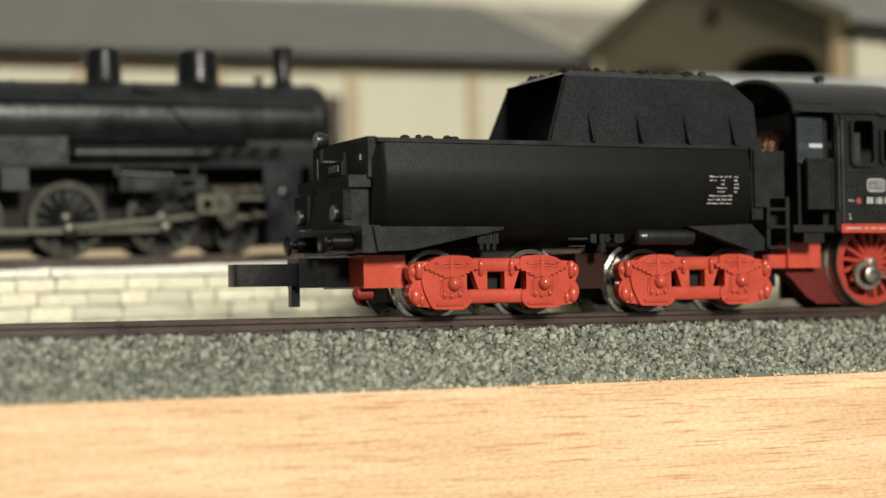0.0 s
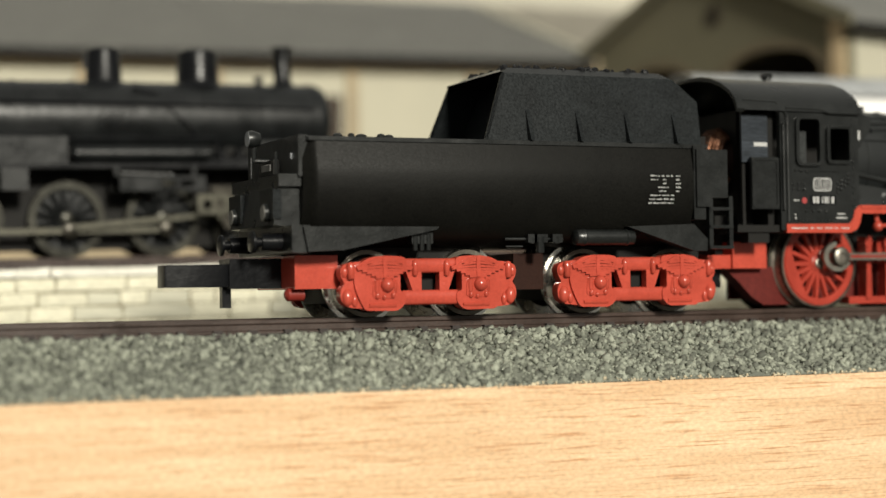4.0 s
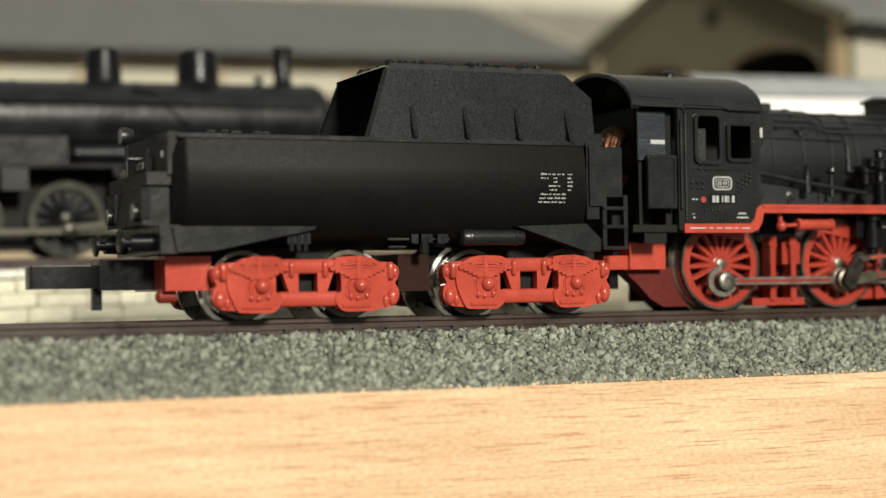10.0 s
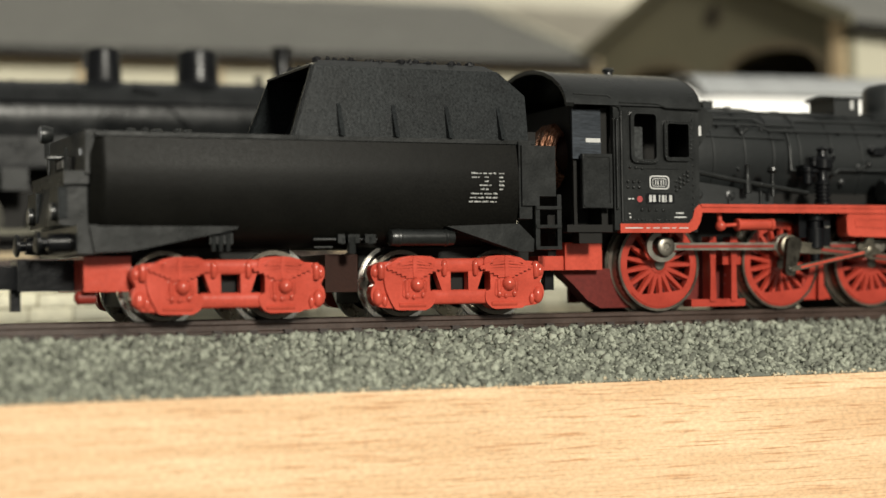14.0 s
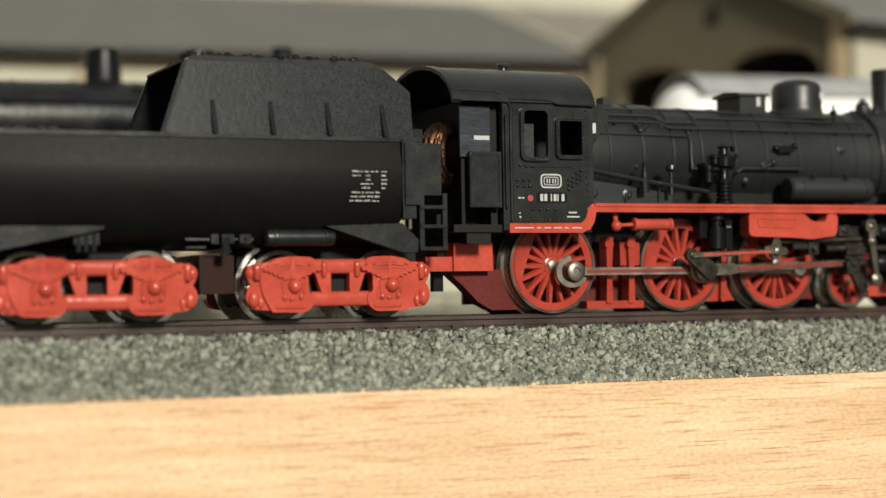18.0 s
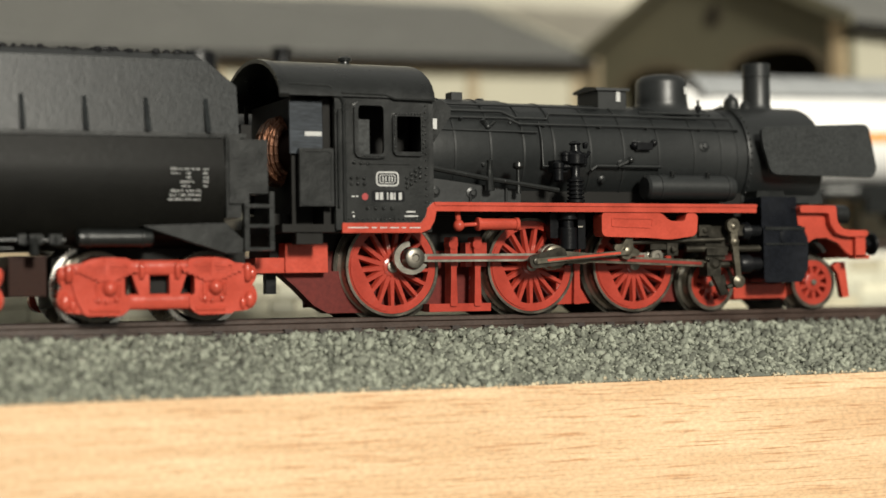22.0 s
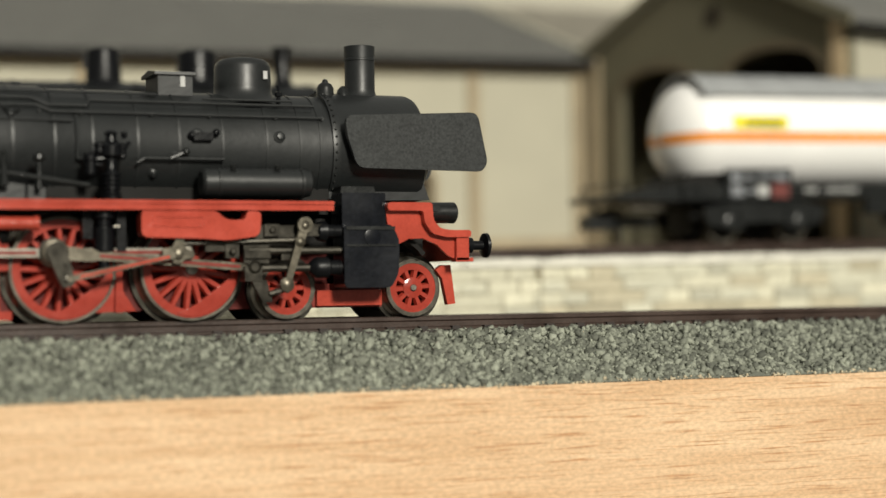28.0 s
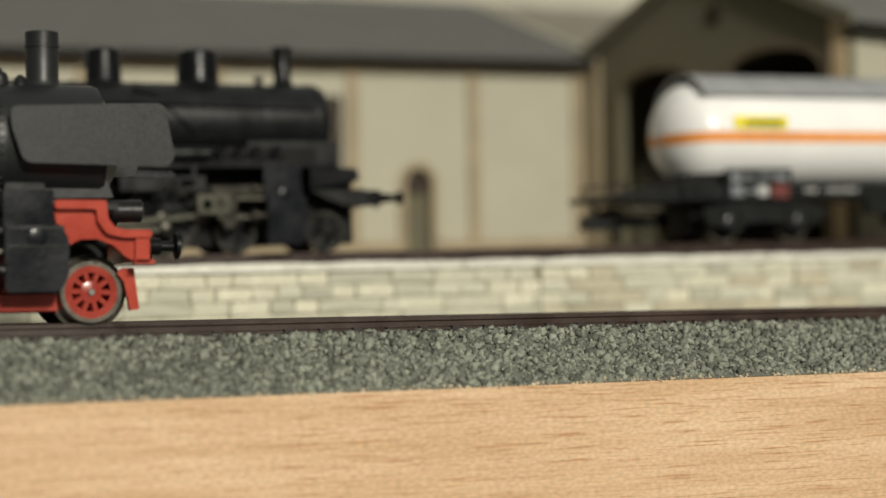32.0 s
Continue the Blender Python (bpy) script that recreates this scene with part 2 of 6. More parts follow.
def box(bm, x0, x1, y0, y1, z0, z1):
    vs = [bm.verts.new(p) for p in ((x0, y0, z0), (x1, y0, z0), (x1, y1, z0), (x0, y1, z0), (x0, y0, z1), (x1, y0, z1), (x1, y1, z1), (x0, y1, z1))]
    for f in ((0, 1, 2, 3), (4, 5, 6, 7), (0, 1, 5, 4), (1, 2, 6, 5), (2, 3, 7, 6), (3, 0, 4, 7)):
        bm.faces.new([vs[i] for i in f])
    return bm


def prism(bm, pts, y0, y1, axes="xz"):
    """A polygon in two axes, drawn out along the third."""
    put = {"xz": lambda p, d: (p[0], d, p[1]), "yz": lambda p, d: (d, p[0], p[1]), "xy": lambda p, d: (p[0], p[1], d)}[axes]
    a = [bm.verts.new(put(p, y0)) for p in pts]
    b = [bm.verts.new(put(p, y1)) for p in pts]
    bm.faces.new(a)
    bm.faces.new(b[::-1])
    for i in range(len(pts)):
        j = (i + 1) % len(pts)
        bm.faces.new((a[i], a[j], b[j], b[i]))
    return bm


def lathe(bm, start, way, profile, seg=24):
    """A turned body: profile rows of (along, radius) from start along way."""
    way = Vector(way).normalized()
    side = way.orthogonal().normalized()
    up = way.cross(side)
    rings = []
    for h, r in profile:
        c = Vector(start) + way * h
        if r < 1e-6:
            rings.append([bm.verts.new(c)])
        else:
            rings.append([bm.verts.new(c + (side * math.cos(a) + up * math.sin(a)) * r) for a in (2 * math.pi * k / seg for k in range(seg))])
    for a, b in zip(rings, rings[1:]):
        for k in range(seg):
            q = [a[k % len(a)], a[(k + 1) % len(a)], b[(k + 1) % len(b)], b[k % len(b)]]
            q = list(dict.fromkeys(q))
            if len(q) > 2:
                bm.faces.new(q)
    for ring in (rings[0], rings[-1]):
        if len(ring) > 2:
            bm.faces.new(ring)
    return bm


def rod(bm, p, q, r, seg=10):
    d = Vector(q) - Vector(p)
    return lathe(bm, p, d, [(0, r), (d.length, r)], seg)


def cone_ring(bm, start, way, prof, seg=40):
    """An open ring of circles along way, each (distance, radius)."""
    way = Vector(way).normalized()
    side = way.orthogonal().normalized()
    up = way.cross(side)
    rows = [[bm.verts.new(Vector(start) + way * h + (side * math.cos(q) + up * math.sin(q)) * r) for q in (2 * math.pi * k / seg for k in range(seg))] for h, r in prof]
    for p, q in zip(rows, rows[1:]):
        for k in range(seg):
            bm.faces.new((p[k], p[(k + 1) % seg], q[(k + 1) % seg], q[k]))
    return bm


def pipe(bm, pts, r, seg=8):
    for p, q in zip(pts, pts[1:]):
        rod(bm, p, q, r, seg)
    for p in pts[1:-1]:
        ball(bm, p, r * 1.02)
    return bm


def ball(bm, c, r, squash=1.0):
    m = Matrix.Translation(c) @ Matrix.Diagonal((r, r, r * squash, 1))
    bmesh.ops.create_uvsphere(bm, u_segments=12, v_segments=8, radius=1, matrix=m)
    return bm


def bevel(bm, w, seg=2, angle=30):
    es = [e for e in bm.edges if len(e.link_faces) == 2 and e.calc_face_angle(0) > radians(angle)]
    bmesh.ops.bevel(bm, geom=es, offset=w, segments=seg, affect="EDGES", profile=0.5, clamp_overlap=True)
    return bm


def rbox(x0, x1, y0, y1, z0, z1, w=0.15, seg=2):
    return bevel(box(B(), x0, x1, y0, y1, z0, z1), w, seg)


def rounded(pts, r, n=4):
    """A polygon whose corners are rounded off by r."""
    out = []
    for i, p in enumerate(pts):
        p, a, b = Vector(p), Vector(pts[i - 1]), Vector(pts[(i + 1) % len(pts)])
        k = min(r, (a - p).length * 0.45, (b - p).length * 0.45)
        u, v = p + (a - p).normalized() * k, p + (b - p).normalized() * k
        for j in range(n + 1):
            t = j / n
            out.append(tuple(u * (1 - t) ** 2 + p * 2 * t * (1 - t) + v * t * t))
    return out


def loft(bm, sections, close=True):
    """Skins a row of equal point rings."""
    rings = [[bm.verts.new(p) for p in s] for s in sections]
    n = len(rings[0])
    for a, b in zip(rings, rings[1:]):
        for k in range(n if close else n - 1):
            bm.faces.new((a[k], a[(k + 1) % n], b[(k + 1) % n], b[k]))
    if close:
        bm.faces.new(rings[0])
        bm.faces.new(rings[-1])
    return bm


# ---- the layout: baseboard, ground, tracks ----
GRADE = 0.0168                                   # the rear line climbs gently along x


def rear_z(x):
    return 8.2 + GRADE * (x - 59.7)


def place_setting():
    board = part("baseboard", bevel(box(B(), -170, 620, -18, 518, -70, -7.05), 0.35, 2), WOOD)
    tagged(board, "bare beech board edge under the ballasted track", "baseboard", kind="structure")
    bm = B()
    xs = [-170, -60, 40, 140, 240, 330, 420, 620]
    prof = lambda x: [(-17.7, -7.0), (-9.5, -2.3), (0, -2.2), (9, -2.2), (16, -3.0), (54.5, -3.0)]
    for x0, x1 in zip(xs, xs[1:]):
        p = prof(0)
        for (ya, za), (yb, zb) in zip(p, p[1:]):
            bm.faces.new([bm.verts.new(v) for v in ((x0, ya, za), (x1, ya, za), (x1, yb, zb), (x0, yb, zb))])
    bmesh.ops.remove_doubles(bm, verts=bm.verts, dist=1e-4)
    tagged(part("ground", bm, BALLAST), "grey-green ballast bed along the front track", "ground", kind="structure")
    bm = B()
    for x0, x1 in zip(xs, xs[1:]):
        for ya, yb, da, db in ((54.6, 57, -1.9, -1.8), (57, 78, -1.8, -1.8), (78, 84, -1.8, -0.6), (84, 520, -0.6, -0.6)):
            bm.faces.new([bm.verts.new(v) for v in ((x0, ya, rear_z(x0) + da), (x1, ya, rear_z(x1) + da), (x1, yb, rear_z(x1) + db), (x0, yb, rear_z(x0) + db))])
    bmesh.ops.remove_doubles(bm, verts=bm.verts, dist=1e-4)
    tagged(part("ground_upper", bm, EARTH), "tan scenic ground of the upper yard", "ground", kind="structure")
    bm = box(B(), -170, 660, 520, 530, -70, 300)
    tagged(part("backdrop", bm, BACK), "plain pale wall behind the layout", "backdrop", kind="structure")
    tagged(part("floor", box(B(), -170, 620, -330, 518, -90, -70.2), FLOOR), "plain grey surface that carries the layout", "floor", kind="structure")


RAIL_PROFILE = [(-0.75, -1.45), (0.75, -1.45), (0.75, -1.2), (0.2, -1.05), (0.2, -0.55), (0.38, -0.4), (0.38, -0.06), (0.3, 0), (-0.3, 0), (-0.38, -0.06), (-0.38, -0.4), (-0.2, -0.55), (-0.2, -1.05), (-0.75, -1.2)]


def track(name, y, z0, grade, x0, x1, label, dense):
    t = thing(name, ((x0 + x1) / 2, y, z0 + grade * ((x0 + x1) / 2) - 2.2), label, "track")
    t["kind"] = "structure"
    zz = lambda x: z0 + grade * x
    for side in (-4.9, 4.9):
        bm = B()
        loft(bm, [[(x, y + side + p, zz(x) + q) for p, q in RAIL_PROFILE] for x in (x0, x1)])
        r = part("rail", bm, RAIL, t, "brown-painted steel rail", smooth=20)
        bm = B()
        loft(bm, [[(x, y + side + p, zz(x) + q) for p, q in ((-0.3, 0), (0.3, 0), (0.26, 0.03), (-0.26, 0.03))] for x in (x0, x1)])
        part("rail_head", bm, RAILTOP, r, "worn shiny running surface")
    bm = bevel(box(B(), -1.0, 1.0, -8.1, 8.1, -2.5, -1.42), 0.12, 1)
    first = part("sleeper", bm, SLEEPER, t, at=(0, 0, 0))
    x, k = dense[0], 0
    while x < dense[1]:
        if k == 0:
            s = first
        else:
            s = new("sleeper", first.data)
            s.parent = t
        s.matrix_basis = Matrix.Translation((Vector((x, y, zz(x))) - ORIGIN[t]) * MM)
        x += 3.75
        k += 1
    bm = B()
    x = dense[0]
    while x < dense[1]:                          # rail chairs
        for side in (-4.9, 4.9):
            box(bm, x - 0.45, x + 0.45, y + side - 1.15, y + side + 1.15, zz(x) - 1.44, zz(x) - 1.05)
        x += 3.75
    part("rail_fastenings", bm, SLEEPER, t, "moulded plastic rail chairs")
    return t


def stones(name, material, label, count, place, lo, hi, seed):
    """Loose broken stones, each a dented lump, joined as one heap."""
    rng = np.random.RandomState(seed)
    base = bmesh.new()
    bmesh.ops.create_cube(base, size=1.25)
    bmesh.ops.triangulate(base, faces=base.faces)
    v0 = np.array([v.co[:] for v in base.verts])
    f0 = np.array([[v.index for v in f.verts] for f in base.faces])
    base.free()
    n = len(v0)
    at = place(rng, count)
    size = (lo + (hi - lo) * rng.uniform(0, 1, (count, 1, 1)) ** 2.2) * rng.uniform(0.55, 1.35, (count, 1, 3))
    v = v0[None] * rng.uniform(0.55, 1.25, (count, n, 1))
    a = rng.normal(size=(count, 4))
    a /= np.linalg.norm(a, axis=1, keepdims=True)
    w, x, y, z = a.T
    rot = np.stack([np.stack([1 - 2 * (y * y + z * z), 2 * (x * y - z * w), 2 * (x * z + y * w)], -1),
                    np.stack([2 * (x * y + z * w), 1 - 2 * (x * x + z * z), 2 * (y * z - x * w)], -1),
                    np.stack([2 * (x * z - y * w), 2 * (y * z + x * w), 1 - 2 * (x * x + y * y)], -1)], 1)
    v = np.einsum("nij,nkj->nki", rot, v * size) + at[:, None, :]
    verts = v.reshape(-1, 3) * MM
    faces = (f0[None] + (np.arange(count) * n)[:, None, None]).reshape(-1, 3)
    me = bpy.data.meshes.new(name)
    me.vertices.add(len(verts))
    me.vertices.foreach_set("co", verts.ravel())
    me.loops.add(faces.size)
    me.loops.foreach_set("vertex_index", faces.ravel())
    me.polygons.add(len(faces))
    me.polygons.foreach_set("loop_start", np.arange(len(faces)) * 3)
    me.update(calc_edges=True)
    me.materials.append(material)
    return tagged(new(name, me), label, "ballast", kind="stuff")


def front_bank(rng, n):
    """Points on the shoulder and slope of the front ballast."""
    t = rng.uniform(0, 1, n)
    x = rng.uniform(-30, 205, n)
    edge = -17.35 + 0.12 * np.sin(x * 0.21) + 0.1 * np.sin(x * 0.83)
    y = -3.0 + (edge + 3.0) * t
    z = np.where(y > -8.8, -1.75, -1.75 + (y + 8.8) * 0.585)
    z += rng.uniform(-0.25, 0.12, n)
    near_rail = (y > -6.2)
    z[near_rail] -= 0.35
    return np.stack([x, y, z], 1)


def board_edge(rng, n):
    """Crumbs of wood and sand where the ballast meets the board."""
    x = rng.uniform(-20, 190, n)
    y = rng.uniform(-18.0, -17.2, n)
    return np.stack([x, y, -7.02 + np.clip(y + 17.7, 0, 1) * 0.55 + rng.uniform(-0.05, 0.12, n)], 1)


def rear_bank(rng, n):
    x = rng.uniform(25, 210, n)
    y = rng.uniform(54.6, 76, n)
    z = 8.2 + GRADE * (x - 59.7) - 1.75 + rng.uniform(-0.3, 0.25, n)
    return np.stack([x, y, z], 1)


# ---- the stone wall between the two lines ----
def stone_wall():
    top = lambda x: 6.75 + 0.0125 * (x - 62)
    wall = part("wall_stone", prism(B(), [(-170, -4), (320, -4), (320, top(320) - 1.2), (-170, top(-170) - 1.2)], 54.2, 57.5), MORTAR)
    tagged(wall, "low retaining wall of cream coursed stone blocks", "wall", kind="structure")
    rng = random.Random(7)
    x = -170.0
    while x < 318:                               # capping stones
        w = rng.uniform(34, 60) if not (60 < x < 118) else 118 - x
        w = min(w, 320 - x)
        bm = B()
        n = 14
        rows = []
        for k in range(n + 1):
            xx = x + 0.12 + (w - 0.24) * k / n
            rows.append([(xx, 53.55 + rng.uniform(-0.12, 0.12), top(xx) - 1.15), (xx, 57.6, top(xx) - 1.15), (xx, 57.6, top(xx) + rng.uniform(-0.12, 0.1)), (xx, 53.6 + rng.uniform(-0.1, 0.15), top(xx) + rng.uniform(-0.2, 0.12))])
        loft(bm, rows)
        part("cap_stone", bm, CAP, wall, smooth=25)
        x += w
    for row in range(4):
        x = 20.0 - rng.uniform(0, 4)
        while x < 215:
            w = rng.choice((3.6, 4.4, 5.2, 5.8, 6.6, 9.4))
            zt = -1.32 - row * 1.92
            proud = rng.uniform(0.05, 0.32)
            g = 0.10
            a, b = x + g, x + w - g
            jig = lambda: rng.uniform(-0.12, 0.12)
            lo, hi = zt - 1.92 + g, zt - g * 0.4
            front = [(a + jig(), top(a) + lo + jig()), (b + jig(), top(b) + lo + jig()), (b + jig(), top(b) + hi + jig()), (a + jig(), top(a) + hi + jig())]
            if a < 118.2 < b:
                b = 118.1
                x = 118.3 - w
                front = [(a, top(a) + lo), (b, top(b) + lo), (b, top(b) + hi), (a, top(a) + hi)]
            if b - a > 0.8:
                bm = prism(B(), rounded(front, 0.3, 2), 54.2 - proud, 55.0)
                es = [e for e in bm.edges if all(v.co.y < 54.19 for v in e.verts)]
                bmesh.ops.bevel(bm, geom=es, offset=0.1, segments=1, affect="EDGES")
                pick = rng.random()
                part("stone_block", bm, STONE_LINED if pick < 0.33 else STONE_TAN if a > 118 and pick < 0.72 else STONE, wall, at=((a + b) / 2, 54.2, top(a) + lo), smooth=30)
            x += w


# ---- buildings ----
def sheared(bm, at=125.0):
    for v in bm.verts:
        v.co.z += 0.0175 * (v.co.x - at)
    return bm


def arch_pts(x0, x1, z0, z1, rise, n=8):
    """An opening with a curved head, from its foot up and round."""
    out = [(x0, z0)]
    for k in range(n + 1):
        a = math.pi * (1 - k / n)
        out.append(((x0 + x1) / 2 + math.cos(a) * (x1 - x0) / 2, z1 - rise + math.sin(a) * rise))
    return out + [(x1, z0)]


def arched_wall(bm, x0, x1, z0, top, openings, y0, y1, axes="xz"):
    """A wall with arched openings cut right down to its foot; top(x) gives its height."""
    pts = [(x0, z0)]
    for a, b, h, rise in openings:
        pts += arch_pts(a, b, z0, h, rise)
    pts += [(x1, z0)]
    upper = [(x, top(x)) for x in (x1, *sorted({(x0 + x1) / 2}), x0)]
    return prism(bm, pts + upper, y0, y1, axes)


def long_building():
    b = thing("station_building", (80, 150, 11.0), "long cream card-built railway building with grey slate roof", "building")
    bm = sheared(arched_wall(B(), -60, 177.5, 10.0, lambda x: 49.5, [(136.6, 142.4, 27.6, 2.9)], 150, 153))
    part("wall", bm, CARD, b, "cream card wall panels")
    for x in (20, 46, 72, 98, 125.6, 152, 176):
        part("pilaster", sheared(rbox(x - 1.2, x + 1.2, 149.2, 150.2, 10, 49, 0.1, 1)), CARD_TAN, b, "tan pilaster strip")
    part("cornice", sheared(rbox(-60, 178, 148.6, 150.3, 47.4, 49.4, 0.2, 1)), CARD_TAN, b, "tan cornice under the eaves")
    part("plinth", sheared(rbox(-60, 135.2, 149.0, 150.2, 9.5, 13.0, 0.2, 1)), CARD_TAN, b, "tan plinth board")
    part("plinth", sheared(rbox(143.8, 177.5, 149.0, 150.2, 9.5, 13.0, 0.2, 1)), CARD_TAN, b, "tan plinth board")
    ring = B()
    out, inn = arch_pts(135.3, 143.7, 10, 29.0, 4.2), arch_pts(136.6, 142.4, 10, 27.6, 2.9)
    prism(ring, out + inn[::-1], 149.1, 150.3)
    door = part("door", sheared(prism(B(), arch_pts(136.7, 142.3, 10, 27.5, 2.9), 151.6, 152.2)), SHED_SHADED, b, "grey arched door with dark fanlight")
    part("door_frame", sheared(ring), CARD_TAN, door)
    part("fanlight", sheared(prism(B(), arch_pts(137.2, 141.8, 22.6, 26.6, 2.3), 151.2, 151.7)), DARKWOOD, door)
    part("window", sheared(rbox(119.8, 123.4, 149.6, 150.1, 27, 42, 0.15, 1)), DARKWOOD, b, "dark upright opening")
    roof = B()
    prism(roof, [(146.6, 48.6), (211, 70.2), (211, 71.6), (146.6, 50.0)], -70, 180.5, "yz")
    r = part("roof", sheared(roof), SLATE, b, "weathered grey slate roof")
    back = prism(B(), [(211, 70.2), (276, 47), (276, 48.4), (211, 71.6)], -70, 180.5, "yz")
    part("roof_rear", sheared(back), SLATE, b)
    verge = prism(B(), [(146.3, 47.9), (211, 69.6), (211, 72.2), (146.3, 50.4)], 180.5, 182.2, "yz")
    part("bargeboard", sheared(verge), CARD, r, "pale bargeboard along the verge")
    part("gutter", sheared(bevel(box(B(), -70, 180.5, 145.6, 146.8, 48.2, 49.8), 0.4)), DARK, r, "dark gutter")
    gable = prism(B(), [(150, 10), (276, 10), (276, 47), (211, 69.6), (150, 49)], 176.8, 179.3, "yz")
    part("gable_wall", sheared(gable), CARD, b)
    part("ridge_tiles", sheared(bevel(box(B(), -70, 180.4, 210.2, 211.8, 71.3, 72.2), 0.3, 1)), SLATE, r, "grey ridge tiles")
    for k in range(40):                           # slate courses, a thin step each
        y = 147 + k * 1.6
        z = 50.13 + (y - 146.6) * 0.3354
        part("slate_course", sheared(box(B(), -70, 180.4, y, y + 0.25, z - 0.05, z + 0.14)), SLATE, r)


def shed():
    A, E = Vector((178.4, 148.5, 0)), Vector((196, 84, 0))
    d = (E - A).normalized()
    inward = Vector((-d.y, d.x, 0))
    m = Matrix(((d.x, inward.x, 0, A.x), (d.y, inward.y, 0, A.y), (0, 0, 1, 0), (0, 0, 0, 1)))
    L = (E - A).length
    s = thing("engine_shed", (187, 117, 10.5), "beige two-arched engine shed with weathered gable front, darkened as in shade", "building")
    put = lambda bm: (bmesh.ops.transform(bm, matrix=m, verts=bm.verts), bm)[1]
    top = lambda u: 51.0 + 0.468 * (L / 2 - abs(u - L / 2))
    openings = [(8.5, 30.0, 47.0, 5.0), (37.6, 61.4, 47.6, 5.0)]
    w = part("wall", put(arched_wall(B(), 0, L, 9.0, top, openings, 0, 2.4)), SHED_SHADED, s, "beige gable wall, darkened as in shade")
    for a, b, h, rise in openings:
        bm = prism(B(), arch_pts(a - 1.6, b + 1.6, 9, h + 1.6, rise + 1.6) + arch_pts(a, b, 9, h, rise)[::-1], -0.5, 0.3)
        part("arch_surround", put(bm), SOOTED, s, "sooted brown stone arch surround")
    for u in (0.2, L - 3.2):
        part("corner_pilaster", put(rbox(u, u + 3.0, -0.8, 0.1, 9, 51, 0.2, 1)), QUOIN_SUNLIT if u > 9 else CARD_TAN, s)
    part("round_window", put(lathe(B(), (35.0, 0.5, 55.6), (0, -1, 0), [(0, 1.6), (0.8, 1.6), (0.8, 2.0), (0.5, 2.0), (0.5, 0.0)], 20)), DARKWOOD, s, "small round gable window")
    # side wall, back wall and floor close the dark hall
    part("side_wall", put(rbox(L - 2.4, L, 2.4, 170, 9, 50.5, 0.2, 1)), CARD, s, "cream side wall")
    part("side_wall", put(rbox(0, 2.4, 2.4, 170, 9, 50.5, 0.2, 1)), SHED_SHADED, s)
    part("rear_wall", put(rbox(2.4, L - 2.4, 167, 170, 9, 66, 0.2, 1)), DARKWOOD, s)
    for sgn in (0, 1):
        pts = [(-2.6, 49.6), (L / 2, 67.0), (L / 2, 68.6), (-2.6, 51.2)]
        if sgn:
            pts = [(L - u, z) for u, z in pts][::-1]
        part("roof", put(prism(B(), pts, -1.6, 172)), SLATE, s, "grey slate roof slope")
        pts = [(-2.8, 49.2), (L / 2, 66.5), (L / 2, 69.0), (-2.8, 51.7)]
        if sgn:
            pts = [(L - u, z) for u, z in pts][::-1]
        part("bargeboard", put(prism(B(), pts, -2.4, -1.6)), SHED_SHADED, s, "bargeboard darkened as in shade")
    part("gutter", put(bevel(box(B(), L + 2.0, L + 3.4, -1.6, 170, 48.6, 50.2), 0.4)), DARK, s, "dark gutter")


def rear_shed():
    r = thing("goods_shed", (222, 326, 10), "grey-roofed shed behind the railway building", "building")
    part("wall", box(B(), 186, 330, 300, 352, 8, 66), CARD, r)
    part("roof", prism(B(), [(284, 58), (342, 96), (400, 58), (400, 59.5), (342, 97.5), (284, 59.5)], 186, 335, "yz"), PALEROOF, r, "pale weathered roof")
    part("roof_light", prism(B(), [(306, 74.5), (318, 82.4), (318, 83.2), (306, 75.3)], 228, 238, "yz"), DARKWOOD, r, "dark roof light")


# ---- train helpers ----
def ring(bm, start, way, r0, r1, w, seg=28):
    way = Vector(way).normalized()
    side = way.orthogonal().normalized()
    up = way.cross(side)
    loops = []
    for h, r in ((0, r0), (0, r1), (w, r1), (w, r0)):
        c = Vector(start) + way * h
        loops.append([bm.verts.new(c + (side * math.cos(a) + up * math.sin(a)) * r) for a in (2 * math.pi * k / seg for k in range(seg))])
    for a, b in zip(loops, loops[1:] + loops[:1]):
        for k in range(seg):
            bm.faces.new((a[k], a[(k + 1) % seg], b[(k + 1) % seg], b[k]))
    return bm


def holed(bm, xs, zs, holes, y0, y1):
    """An upright plate on a grid of cells; holes: the (column, row) cells left open."""
    solid = lambda i, j: 0 <= i < len(xs) - 1 and 0 <= j < len(zs) - 1 and (i, j) not in holes
    V = {}

    def v(i, j, y):
        if (i, j, y) not in V:
            V[i, j, y] = bm.verts.new((xs[i], y, zs[j]))
        return V[i, j, y]
    for i in range(len(xs) - 1):
        for j in range(len(zs) - 1):
            if not solid(i, j):
                continue
            for y in (y0, y1):
                bm.faces.new((v(i, j, y), v(i + 1, j, y), v(i + 1, j + 1, y), v(i, j + 1, y)))
            for di, dj, a, b in ((-1, 0, (i, j), (i, j + 1)), (1, 0, (i + 1, j), (i + 1, j + 1)), (0, -1, (i, j), (i + 1, j)), (0, 1, (i, j + 1), (i + 1, j + 1))):
                if not solid(i + di, j + dj):
                    bm.faces.new((v(*a, y0), v(*b, y0), v(*b, y1), v(*a, y1)))
    return bm


